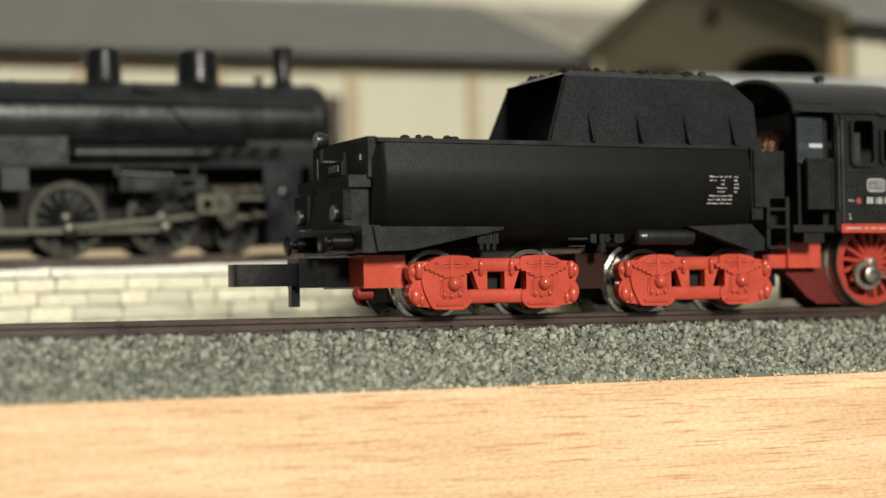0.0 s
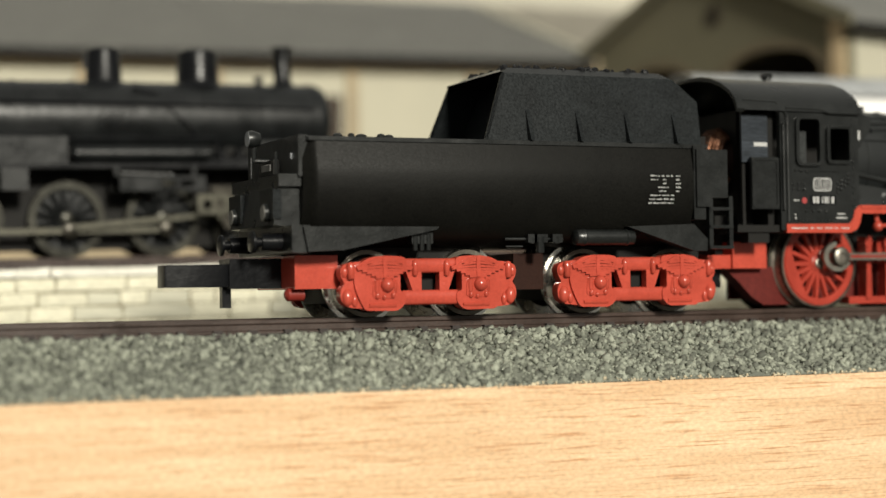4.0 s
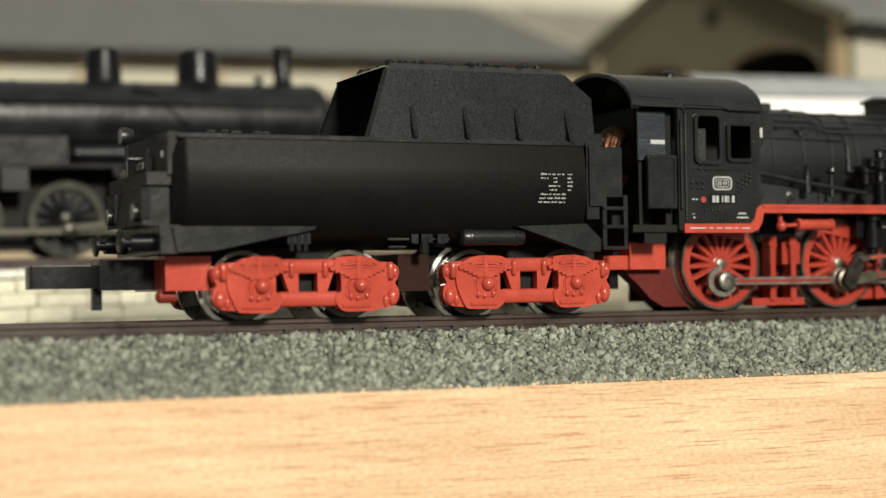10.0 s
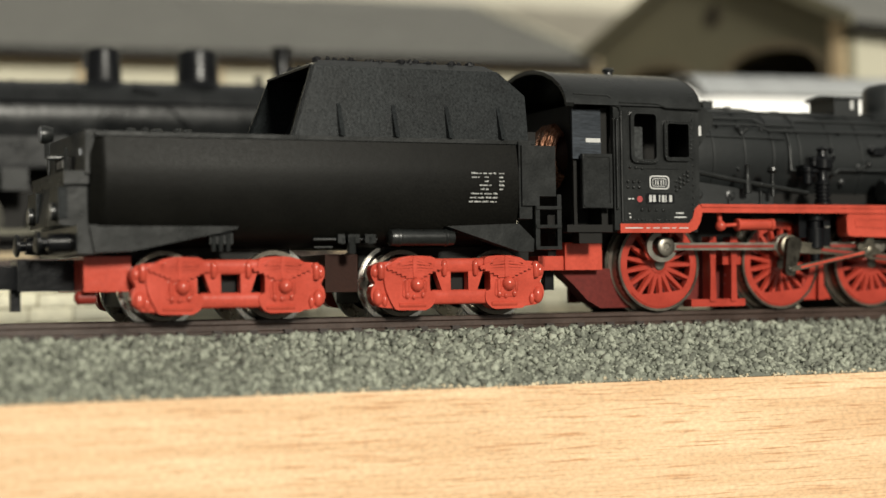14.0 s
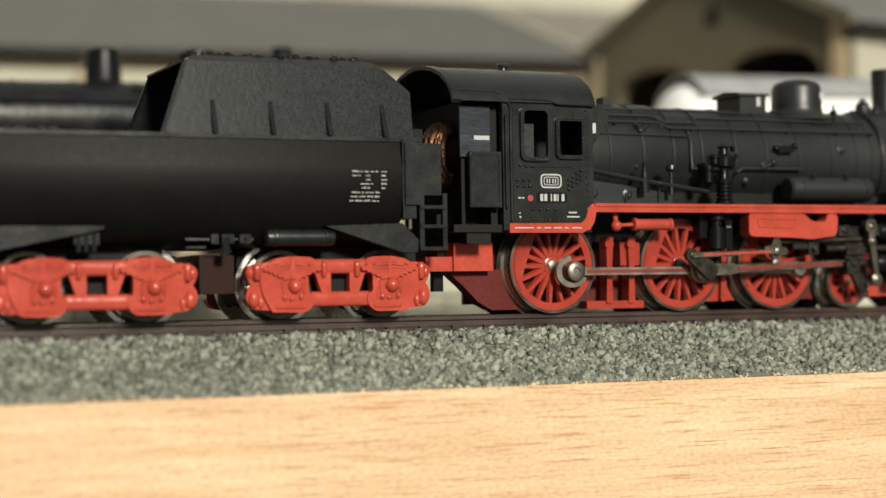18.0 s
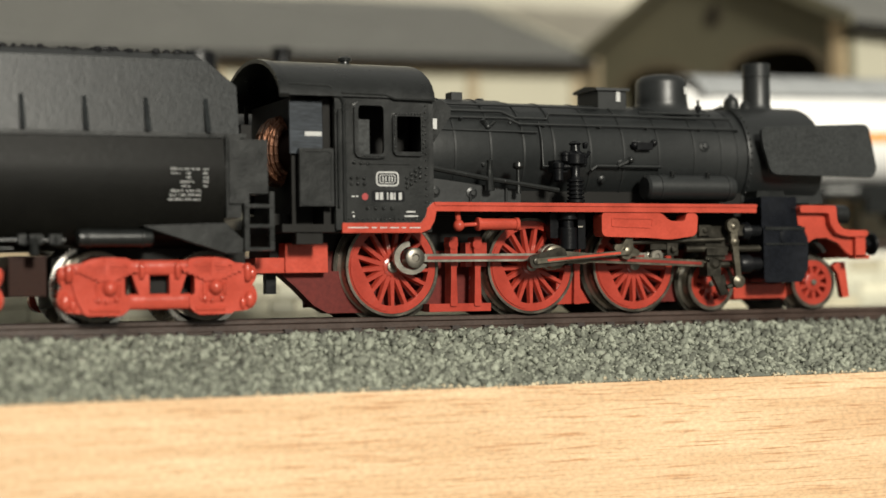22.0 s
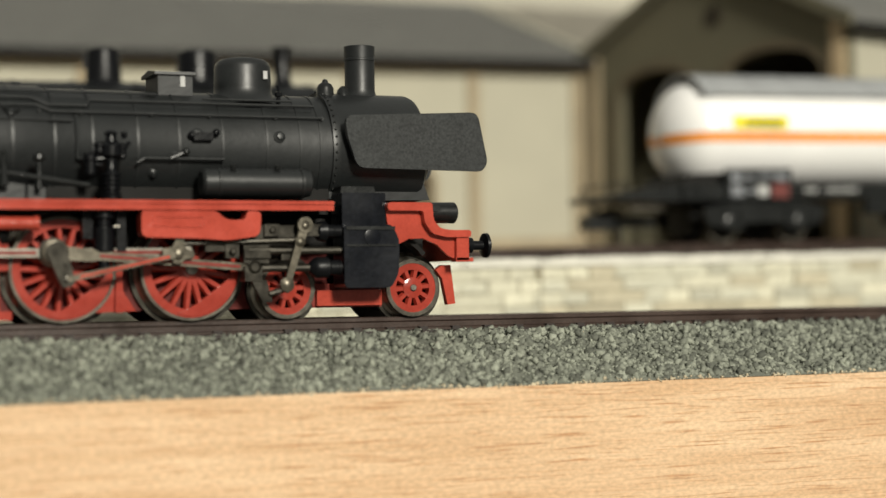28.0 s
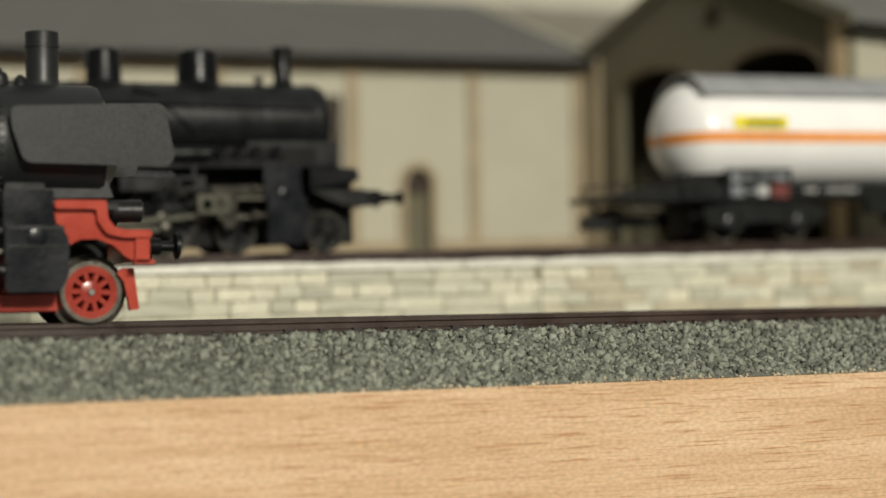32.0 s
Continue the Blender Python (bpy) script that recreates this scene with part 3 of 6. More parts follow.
def frame_ring(pts, r, w, y0, y1):
    """A raised frame round an opening; pts is the opening's outline."""
    c = Vector((sum(p[0] for p in pts) / len(pts), sum(p[1] for p in pts) / len(pts)))
    big = [tuple(Vector(p) + Vector((math.copysign(w, p[0] - c.x), math.copysign(w, p[1] - c.y)))) for p in pts]
    a, b = rounded(pts, r), rounded(big, r + w)
    bm = B()
    loops = [[bm.verts.new((x, y, z)) for x, z in q] for q, y in ((a, y1), (a, y0), (b, y0), (b, y1))]
    for p, q in zip(loops, loops[1:] + loops[:1]):
        for k in range(len(p)):
            bm.faces.new((p[k], p[(k + 1) % len(p)], q[(k + 1) % len(p)], q[k]))
    return bm


def rect(x0, x1, z0, z1):
    return [(x0, z0), (x1, z0), (x1, z1), (x0, z1)]


def mirrored(bm):
    """Adds the far-side half of a part, mirrored across the middle of the vehicle."""
    both = bmesh.ops.duplicate(bm, geom=bm.verts[:] + bm.edges[:] + bm.faces[:])["geom"]
    for v in both:
        if isinstance(v, bmesh.types.BMVert):
            v.co.y = -v.co.y
    return bm


MOVING = {"wheels": [], "drivers": [], "rods": {}}


def spoked_wheel(parent, x, r, spokes, near, name, crank=False, face=WHEELRED):
    """A driving or carrying wheel: red spoked centre, counterweight, steel tyre with its flange on the inner side."""
    s = -1 if near else 1
    y = 5.9 * s
    at = (x, 0, r)
    out = (0, s, 0)
    inn = (0, -s, 0)
    bm = B()
    ring(bm, (x, y * 0.99, r), inn, r * (0.78 if crank else 0.62), r * (0.935 if crank else 0.88), 1.1, 40)
    hub = r * (0.19 if crank else 0.36)
    lathe(bm, (x, y * 1.005, r), inn, [(0, 0), (0, hub * 0.7), (0.1, hub), (1.2, hub), (1.2, 0)], 18)
    if crank:
        arcs = [(0.9, math.pi + 0.95 * k / 6) for k in range(-6, 7)] + [(0.60 + 0.24 * (k / 6) ** 2, math.pi + 0.86 * k / 6) for k in range(6, -7, -1)]
        prism(bm, [(x + r * q * math.cos(a), r + r * q * math.sin(a)) for q, a in arcs], y * 1.01, y * 0.82)
        rod(bm, (x + 2.0, y * 1.02, r), (x + 2.0, y * 0.8, r), 0.75, 12)
    w = part(name, bm, face, parent, "red spoked wheel centre", at=at)
    bm = B()
    d, n = Vector((1, 0, 0)), Vector((0, 0, 1))
    mid = Vector((x, y * 0.98, r))
    w0, w1 = (r * 0.085, r * 0.058) if crank else (r * 0.10, r * 0.13)
    pts = []
    for dist, ww in ((r * 0.12, w0), (r * 0.80, w1)):
        for sg, yy in ((-1, -0.45 * s), (-0.55, 0), (0.55, 0), (1, -0.45 * s)):
            pts.append(mid + d * dist + n * ww * sg + Vector((0, yy, 0)))
    vs = [bm.verts.new(p) for p in pts]
    for i in range(3):
        bm.faces.new((vs[i], vs[i + 1], vs[i + 5], vs[i + 4]))
    bm.faces.new((vs[3], vs[0], vs[4], vs[7]))
    first = part("spoke", bm, face, w, at=at)
    first.matrix_basis = pose(0, 0, 0, 0, 180.0 / spokes, 0)
    for k in range(1, spokes):
        twin("spoke", first, w, at).matrix_basis = pose(0, 0, 0, 0, 360.0 * (k + 0.5) / spokes, 0)
    bm = B()
    ring(bm, (x, y, r), inn, r * (0.94 if crank else 0.85), r * 0.992, 1.7, 40)
    part("tyre", bm, STEEL, w, "worn steel tyre", at=at)
    part("flange", ring(B(), (x, y + s * -1.7, r), inn, r * 0.80, r + 0.75, 0.45, 40), DARKSTEEL, w, "dark steel wheel flange", at=at)
    part("tread", cone_ring(B(), (x, y + s * 0.03, r), inn, [(0, r * 0.955), (0.25, r * 0.985), (1.5, r + 0.03), (1.75, r + 0.3)], 48), BRIGHT, w, "bright worn tread", at=at)
    bm = B()
    lathe(bm, (x, y * 0.70, r), inn, [(0, 0), (0, r * 0.9), (0.35, r * 0.9), (0.35, 0)], 24)
    # backing disc coloured dark, standing in for the shade between spokes
    part("wheel_back", bm, RED_SHADED if crank else DARK, w, at=at)
    if near:
        bm = lathe(B(), (x, y * 1.01, r), out, [(0, r * 0.115), (0.14, r * 0.115), (0.2, r * 0.09), (0.2, 0)], 16)
        part("axle_end", bm, PIN, w, "turned steel axle end", at=at)
    return w


def plain_wheel(parent, x, r, near, y=5.7):
    s = -1 if near else 1
    at = (x, 0, r)
    bm = lathe(B(), (x, (y - 0.25) * s, r), (0, -s, 0), [(0, 0), (0, r * 0.3), (0.35, r * 0.4), (0.4, r * 0.8), (0.1, r * 0.86), (1.5, r * 0.86), (1.5, 0)], 24)
    w = part("wheel", bm, DARK, parent, "black disc wheel", at=at)
    bm = ring(B(), (x, y * s, r), (0, -s, 0), r * 0.86, r * 0.99, 1.7, 32)
    part("tyre", bm, STEEL, w, "steel tyre", at=at)
    part("flange", ring(B(), (x, (y - 1.7) * s, r), (0, -s, 0), r * 0.80, r + 0.75, 0.45, 32), NICKEL, w, "bright nickel flange", at=at)
    part("tread", cone_ring(B(), (x, (y - 0.02) * s, r), (0, -s, 0), [(0, r * 0.9), (0, r * 0.955), (0.3, r * 0.985), (1.5, r + 0.05), (1.7, r + 0.3)], 40), NICKEL, w, "bright nickel tread", at=at)
    return w


def bogie_frame(parent, cx, half, y, name="bogie"):
    """A moulded red bogie side: arched leaf springs over soft axle boxes, ears at the ends, three openings between."""
    plate = [(-3.35, 3.7), (-3.1, 2.7), (-2.55, 1.5), (-2.1, 0.72), (1.35, 0.66), (1.9, 0.95), (2.4, 1.55), (2.4, 2.62), (1.8, 2.66), (1.8, 4.6), (2.5, 4.66), (2.5, 6.1), (1.9, 6.3), (0.9, 6.36), (-0.5, 6.36), (-1.7, 6.15), (-2.7, 5.6), (-3.3, 5.2)]
    ear = [(-4.55, 5.35), (-4.75, 4.7), (-4.5, 3.95), (-4.2, 3.55), (-4.6, 3.1), (-4.75, 2.3), (-4.5, 1.55), (-3.9, 1.1), (-3.0, 0.98), (-1.8, 0.9), (-1.8, 5.8), (-3.2, 5.75), (-4.0, 5.6)]
    for s in (-1, 1):
        Y = lambda d: s * (y + d)
        ends = ((1, cx - half), (-1, cx + half))
        bm = B()
        for sg, ax in ends:
            prism(bm, rounded([(ax + sg * p, q) for p, q in plate][::sg], 0.35, 3), Y(0.1), Y(-1.4))
            prism(bm, rounded([(ax + sg * p, q) for p, q in ear][::sg], 0.3, 3), Y(-0.22), Y(-1.5))
        bevel(bm, 0.22, 3, 60)
        x0, x1 = cx - half + 2.2, cx + half - 2.2
        for z_lo, z_hi in ((4.58, 6.08), (1.25, 2.78)):
            loft(bm, [[(x, Y(-0.30), z_lo), (x, Y(-0.08), z_lo + 0.22), (x, Y(-0.05), z_hi - 0.25), (x, Y(-0.28), z_hi), (x, Y(-1.3), z_hi), (x, Y(-1.3), z_lo)] for x in (x0, x1)])
        for sg in (1, -1):                        # slanted posts between the openings
            post = [(cx + sg * p, q) for p, q in ((-2.75, 4.7), (-1.02, 4.7), (-1.02, 2.6), (-2.0, 2.6))][::sg]
            prism(bm, post, Y(-0.12), Y(-1.2))
        f = part(name, bm, RED, parent, "moulded red plastic bogie side", smooth=50)
        for sg, ax in ends:
            bm = B()
            for k in range(8):                    # spring leaves: an arched top, the lower ones shorter
                z = 5.95 - 0.24 * k
                rise = (0.42, 0.36, 0.28, 0.16, 0.08, 0.04, 0.02, 0.0)[k]
                half_l = (1.9, 2.6, 3.1, 3.0, 2.5, 2.0, 1.5, 1.0)[k]
                up = [(ax - half_l, z - rise * 0.8), (ax - half_l * 0.55, z + rise * 0.3), (ax, z + rise), (ax + half_l * 0.55, z + rise * 0.3), (ax + half_l, z - rise * 0.8)]
                prism(bm, up + [(p, q - 0.25) for p, q in up[::-1]], Y(0.40 - 0.02 * (k % 2)), Y(-0.1))
            part("leaf_spring", bevel(bm, 0.035, 1, 60), RED, f)
            bm = prism(B(), rounded(rect(ax - 0.22, ax + 0.22, 4.1, 6.3), 0.1, 2), Y(0.47), Y(0.0))
            part("spring_buckle", bevel(bm, 0.07, 1, 50), RED, f)
            bm = prism(B(), rounded([(ax - 1.35, 2.0), (ax + 1.25, 2.0), (ax + 1.1, 4.0), (ax - 1.2, 4.0)], 0.4, 3), Y(0.2), Y(-0.2))
            bevel(bm, 0.12, 2, 50)
            ball(bm, (ax + 0.3, Y(0.16), 3.35), 0.78)
            lathe(bm, (ax - 0.85, Y(0.12), 2.5), (0, 0, 1), [(0, 0.1), (0.1, 0.26), (1.3, 0.3), (1.5, 0)], 10)
            lathe(bm, (ax + 1.2, Y(0.05), 2.5), (0, 0, 1), [(0, 0.1), (0.1, 0.22), (1.2, 0.25), (1.4, 0)], 10)
            for dx, dz, size in ((-0.8, 2.25, 0.30), (-0.05, 2.1, 0.24), (0.95, 2.3, 0.28)):
                ball(bm, (ax + dx, Y(0.16), dz), size, 1.3)
            loft(bm, [[(ax + p, Y(0.05), 0.95), (ax + p, Y(0.28), 1.15), (ax + p, Y(0.28), 1.35), (ax + p, Y(0.05), 1.5)] for p in (-1.7, 1.3)])
            part("axle_box", bm, RED, f, smooth=50)
            bm = B()
            lathe(bm, (ax + sg * -3.65, Y(0.0), 3.95), (0, 0, 1), [(0, 0.2), (0.1, 0.38), (1.5, 0.42), (1.75, 0.25), (1.8, 0)], 12)
            lathe(bm, (ax + sg * 3.5, Y(0.0), 4.2), (0, 0, 1), [(0, 0.12), (0.15, 0.28), (1.2, 0.34), (1.6, 0.28), (1.75, 0)], 12)
            ball(bm, (ax + sg * -3.95, Y(-0.3), 2.1), 0.62, 1.5)
            ball(bm, (ax + sg * -3.2, Y(-0.25), 1.75), 0.34, 2.0)
            ball(bm, (ax + sg * -4.25, Y(-0.35), 4.7), 0.42, 1.5)
            part("spring_hanger", bm, RED, f, smooth=60)


# ---- tender ----
def tender():
    t = thing("tender", (71, 0, 0), "black tub-shaped steam tender with coal and red bogies", "tender", "train")
    half = [(-8.79, 18.35), (-9.02, 17.3), (-9.24, 16.25), (-9.33, 15.75), (-9.40, 15.3), (-9.44, 14.8), (-9.46, 14.3), (-9.46, 13.6), (-9.42, 12.7), (-9.2, 11.4), (-8.7, 9.9), (-7.9, 8.5), (-6.6, 7.65), (-4.6, 7.3)]
    sec = half + [(-y, z) for y, z in half[::-1]]
    sec_end = [(y * 0.955, 6.95 + (z - 6.7) * 0.98) for y, z in sec]
    inner_end = [(y * 0.91, 7.0 + (z - 6.7) * 0.972) for y, z in sec]
    sec_round = [(y * 0.985, 6.82 + (z - 6.7) * 0.99) for y, z in sec]
    bm = loft(B(), [[(x, y, z) for y, z in s] for x, s in ((48.0, inner_end), (48.7, sec_end), (49.1, sec_round), (49.5, sec), (93.6, sec))])
    hull = part("hull", bm, HULL, t, "matt black tub-shaped water tank")
    part("rim", mirrored(bevel(box(B(), 48.5, 93.7, -9.0, -8.4, 18.15, 18.5), 0.1, 1)), BLACK, hull)
    part("deck", rbox(48.4, 96, -8.7, 8.7, 18.2, 18.62, 0.12, 1), BLACK, hull)
    bm = B()
    for x, y, w in ((52.5, -6.6, 0.5), (53.8, -7.2, 0.35), (55.2, -6.4, 0.6), (57.2, -7.0, 0.45), (58.4, -6.2, 0.5)):
        lathe(bm, (x, y, 18.6), (0, 0, 1), [(0, w), (0.35, w), (0.5, w * 0.6), (0.55, 0)], 10)
    part("filler_lids", bm, BLACK, hull)
    # lettering panel: unreadable small print, as bars
    bm = B()
    rng = random.Random(5)

    def words(x, end, y, z, h=0.19):
        run = rng.randint(3, 6)
        while x < end:                            # one thin bar a letter, in short words
            tall = h * rng.choice((0.7, 0.7, 1.0))
            box(bm, x, x + rng.choice((0.06, 0.09, 0.11)), y - 0.04, y + 0.08, z - h / 2, z - h / 2 + tall)
            run -= 1
            x += 0.155 if run else 0.30
            run = run or rng.randint(2, 6)
    for k, (x, end) in enumerate(((88.1, 90.9), (88.1, 88.9), (89.6, 89.95), (89.0, 90.3), (89.1, 89.95))):
        words(x, end, (-9.42, -9.46, -9.47, -9.47, -9.47)[k], 15.0 - 0.42 * k)
        words(91.3, 91.9, -9.46, 15.0 - 0.42 * k)
    words(89.6, 90.0, -9.46, 14.58)
    for k, (x, end) in enumerate(((88.0, 91.0), (87.9, 91.0), (87.8, 91.0))):
        words(x, end, -9.44 + 0.07 * k, 12.85 - 0.42 * k)
    part("lettering", bm, WHITE, hull, "small white lettering block")
    # hopper with gussets and coal
    lo, hi, x_lo, x_hi = 8.25, 7.05, (68.6, 95.4), (71.3, 92.4)
    bm = B()
    side = lambda s: [(68.65, s * lo, 18.6), (95.4, s * lo, 18.6), (95.4, s * (hi + 0.45), 23.5), (92.4, s * hi, 26.05), (71.35, s * hi, 26.05)]
    a, b = [bm.verts.new(p) for p in side(-1)], [bm.verts.new(p) for p in side(1)]
    bm.faces.new(a)
    bm.faces.new(b)
    for i in range(5):
        bm.faces.new((a[i], a[(i + 1) % 5], b[(i + 1) % 5], b[i]))
    bm.faces.ensure_lookup_table()
    bm.faces.remove(bm.faces[-1])                 # the rear stays open; a plate lies deep inside it
    plate = lambda d: [(68.65 + d, -lo + 0.05, 18.65), (68.65 + d, lo - 0.05, 18.65), (71.35 + d, hi - 0.05, 26.0), (71.35 + d, -hi + 0.05, 26.0)]
    loft(bm, [plate(4.2), plate(4.6)])
    hop = part("coal_hopper", bevel(bm, 0.18, 2), BLACK_ROUGH, t, "tall grained black coal hopper")
    bm = B()
    for s in (-1, 1):                             # raised edges round the recessed rear plate
        loft(bm, [[(x - 0.12, s * y, z), (x + 0.3, s * y, z), (x + 0.3, s * (y - 0.22), z), (x - 0.12, s * (y - 0.22), z)] for x, y, z in ((68.65, lo, 18.65), (71.35, hi, 26.05))])
    box(bm, 71.1, 71.4, -hi, hi, 25.9, 26.15)
    part("rear_rim", bm, BLACK_ROUGH, hop)
    for k in range(4):
        x = 73.9 + 6.06 * k
        bm = B()
        y0, y1 = -lo + 0.0, -(lo - (lo - hi) * 3.4 / 7.7)
        loft(bm, [[(xx, y0 + 0.1, 18.65), (xx, y0 - 0.85, 18.65), (xx, y1 - 0.02, 22.1), (xx, y1 + 0.2, 22.1)] for xx in (x - 0.2, x + 0.25)])
        part("gusset", bm, BLACK_ROUGH, hop)
        twin("gusset", hop.children[-1], hop, ORIGIN[hop]).matrix_basis = pose(0, 0, 0, 0, 0, 0) @ Matrix.Diagonal((1, -1, 1, 1))
    bm = loft(B(), [[(x0, -y, z), (x1, -y, z), (x1, y, z), (x0, y, z)] for x0, x1, y, z in ((71.35, 92.4, hi - 0.03, 26.0), (72.6, 91.4, 5.7, 26.8))])
    part("hopper_top", bm, BLACK, hop, "slanted black top of the hopper", smooth=0)
    bm = B()
    for k in range(240):
        s = rng.uniform(0.22, 0.62)
        x, y = rng.uniform(72.8, 91.2), rng.uniform(-5.6, 5.6)
        m = Matrix.Translation((x, y, 26.75 + rng.uniform(0, 0.25) * (0.4 + 0.6 * math.sin((x - 70) * 0.35) ** 2))) @ Euler((rng.uniform(0, 3), rng.uniform(0, 3), 0)).to_matrix().to_4x4() @ Matrix.Diagonal((s, s * rng.uniform(0.6, 1.2), s * rng.uniform(0.5, 1), 1))
        bmesh.ops.create_icosphere(bm, subdivisions=1, radius=1, matrix=m)
    part("coal", bm, COAL, hop, "heap of black coal", smooth=0)["kind"] = "stuff"
    # front wall and steps beside the cab
    part("front_bulkhead", rbox(93.7, 95.2, -9.3, 9.3, 10.2, 18.4, 0.15), BLACK, t)
    # added black sheet, stands in for the darkness between tender and cab
    part("front_screen", rbox(96.3, 97.4, -6.0, 6.6, 12.0, 19.8, 0.2, 1), DARK, t, "added dull black filler where only darkness shows behind the cab")
    part("front_cupboard", mirrored(bevel(prism(B(), [(93.9, 11.6), (95.5, 11.6), (95.5, 12.6), (97.9, 12.6), (97.9, 18.0), (93.9, 18.0)], -9.65, -6.0), 0.12, 1)), BLACK, t, "black cupboard on the tender front")
    for x in (95.7, 98.3):
        part("step_bracket", mirrored(box(B(), x - 0.25, x + 0.25, -9.6, -9.0, 6.9, 12.8)), BLACK, t)
    for z in (6.9, 9.2, 11.2):
        part("footstep", mirrored(box(B(), 95.5, 98.5, -9.75, -8.6, z, z + 0.35)), BLACK, t, "black footstep")
    # rear end
    part("rear_plate", rbox(47.6, 48.6, -8.4, 8.4, 14.5, 18.75, 0.2), BLACK, t)
    part("rear_ledge", rbox(45.6, 48.3, -8.0, 8.0, 13.5, 14.75, 0.15), BLACK, t)
    part("rear_locker", bevel(prism(B(), [(45.2, 9.6), (48.4, 9.2), (48.4, 13.6), (45.7, 13.6)], -7.4, 7.4), 0.2), BLACK, t)
    part("locker_lid", mirrored(rbox(45.1, 46.0, -7.6, -3.4, 10.2, 13.2, 0.2)), BLACK_ROUGH, t)
    part("number_board", rbox(46.9, 47.7, -2.4, 2.4, 15.1, 16.6, 0.12), DARK, t, "dark board with unreadable number")
    bm = B()
    for k in range(6):
        box(bm, 46.8, 46.91, -1.6 + 0.5 * k, -1.25 + 0.5 * k, 15.5, 16.2)
    part("number_bars", bm, LENS, t)
    part("marker", rbox(47.45, 47.62, -6.45, -6.1, 16.4, 17.0, 0.04, 1), GREYP, t, "tiny grey plate")
    part("end_handrail", mirrored(rod(B(), (46.6, -4.2, 14.7), (46.6, -4.2, 17.3), 0.16)), BLACK, t)
    beam = part("buffer_beam", rbox(46.6, 48.6, -9.0, 9.0, 6.7, 9.5, 0.15), BLACK, t)
    for s in (-1, 1):
        bm = lathe(B(), (43.2, 5.5 * s, 7.9), (1, 0, 0), [(0, 0), (0.05, 0.8), (0.2, 1.15), (0.45, 1.15), (0.6, 0.5), (1.2, 0.5), (1.2, 0.85), (3.6, 0.95), (3.6, 0)], 20)
        part("buffer", bm, GLOSS, beam, "round black buffer")
        bm = lathe(B(), (44.7, 5.5 * s, 10.9), (1, 0, 0), [(0, 0.75), (0, 0.9), (0.6, 0.95), (1.6, 0.75), (1.6, 0)], 18)
        lamp = part("lamp", bm, BLACK, t, "black tail lamp with grey lens")
        part("lens", lathe(B(), (44.64, 5.5 * s, 10.9), (1, 0, 0), [(0, 0), (0.0, 0.78), (0.1, 0.78)], 16), LENS, lamp)
    bm = lathe(B(), (44.9, 0, 18.9), (1, 0, 0), [(0, 0.7), (0, 0.85), (0.5, 0.95), (1.3, 0.7), (1.3, 0)], 18)
    rod(bm, (45.6, 0, 18.1), (45.6, 0, 16.5), 0.25)
    rod(bm, (45.6, 0, 16.6), (47.7, 0, 16.6), 0.25)
    lamp = part("top_lamp", bm, BLACK, t, "upper rear lamp with pale lens")
    part("lens", lathe(B(), (44.86, 0, 18.9), (1, 0, 0), [(0, 0), (0.0, 0.8), (0.1, 0.8)], 16), GREYP, lamp)
    # skirts, air cylinder and pipes under the tank
    part("rear_skirt", mirrored(bevel(prism(B(), [(47.7, 9.35), (62.6, 9.35), (62.4, 9.05), (52.0, 6.95), (48.2, 6.8)], -9.45, -7.4), 0.12, 1)), BLACK, t, "slanted black skirt plate")
    part("front_skirt", mirrored(bevel(prism(B(), [(85.2, 9.4), (93.6, 9.7), (95.4, 8.0), (95.3, 6.7), (93.6, 6.7)], -9.3, -7.6), 0.12, 1)), BLACK, t)
    bm = lathe(B(), (78.9, -8.3, 8.25), (1, 0, 0), [(0, 0), (0.1, 0.6), (0.3, 0.85), (1.0, 0.88), (1.1, 0.95), (1.3, 0.95), (1.4, 0.86), (6.3, 0.86), (6.4, 0.95), (6.6, 0.95), (6.7, 0.86), (7.4, 0.8), (7.6, 0.4), (7.6, 0)], 18)
    part("air_cylinder", bm, BLACK, t, "small black air cylinder")
    bm = B()
    rod(bm, (71, -7.6, 8.1), (78, -7.6, 8.1), 0.18)
    for x, r in ((74.0, 0.55), (75.0, 0.8), (77.0, 0.6)):
        rod(bm, (x, -8.1, 8.3), (x, -8.1, 6.6 if x == 75.0 else 7.6), r * 0.6)
        box(bm, x - r, x + r, -8.4, -7.3, 7.7, 8.6)
    rod(bm, (71, -7.9, 7.3), (73, -7.9, 7.3), 0.1)
    part("valve_gear_pipe", bm, BLACK, t)
    bm = B()
    for k in range(3):
        rod(bm, (60.2 + 0.75 * k, -8.6, 8.6), (60.2 + 0.75 * k, -8.6, 6.9), 0.28)
    box(bm, 59.8, 62.2, -8.7, -7.4, 7.6, 8.8)
    part("brake_lever", bm, BLACK, t)
    part("underframe", rbox(50, 69.5, -4.6, 4.6, 4.4, 7.4, 0.3, 1), DARK, t)
    part("underframe", rbox(80, 97, -4.6, 4.6, 4.4, 7.4, 0.3, 1), DARK, t)
    part("motor_box", rbox(73.0, 76.6, -5.6, 5.6, 2.7, 6.6, 0.2, 1), BROWN, t, "brown underframe block between the bogies")
    part("end_frame", rbox(47.8, 52.5, -6.2, 6.2, 3.05, 6.5, 0.2), RED, t, "red end frame")
    bm = lathe(B(), (47.2, -4.6, 2.5), (1, 0, 0), [(0, 0.3), (0.3, 0.7), (2.0, 0.7), (2.2, 0.3)], 12)
    part("guard", bm, RED_DARK, t)
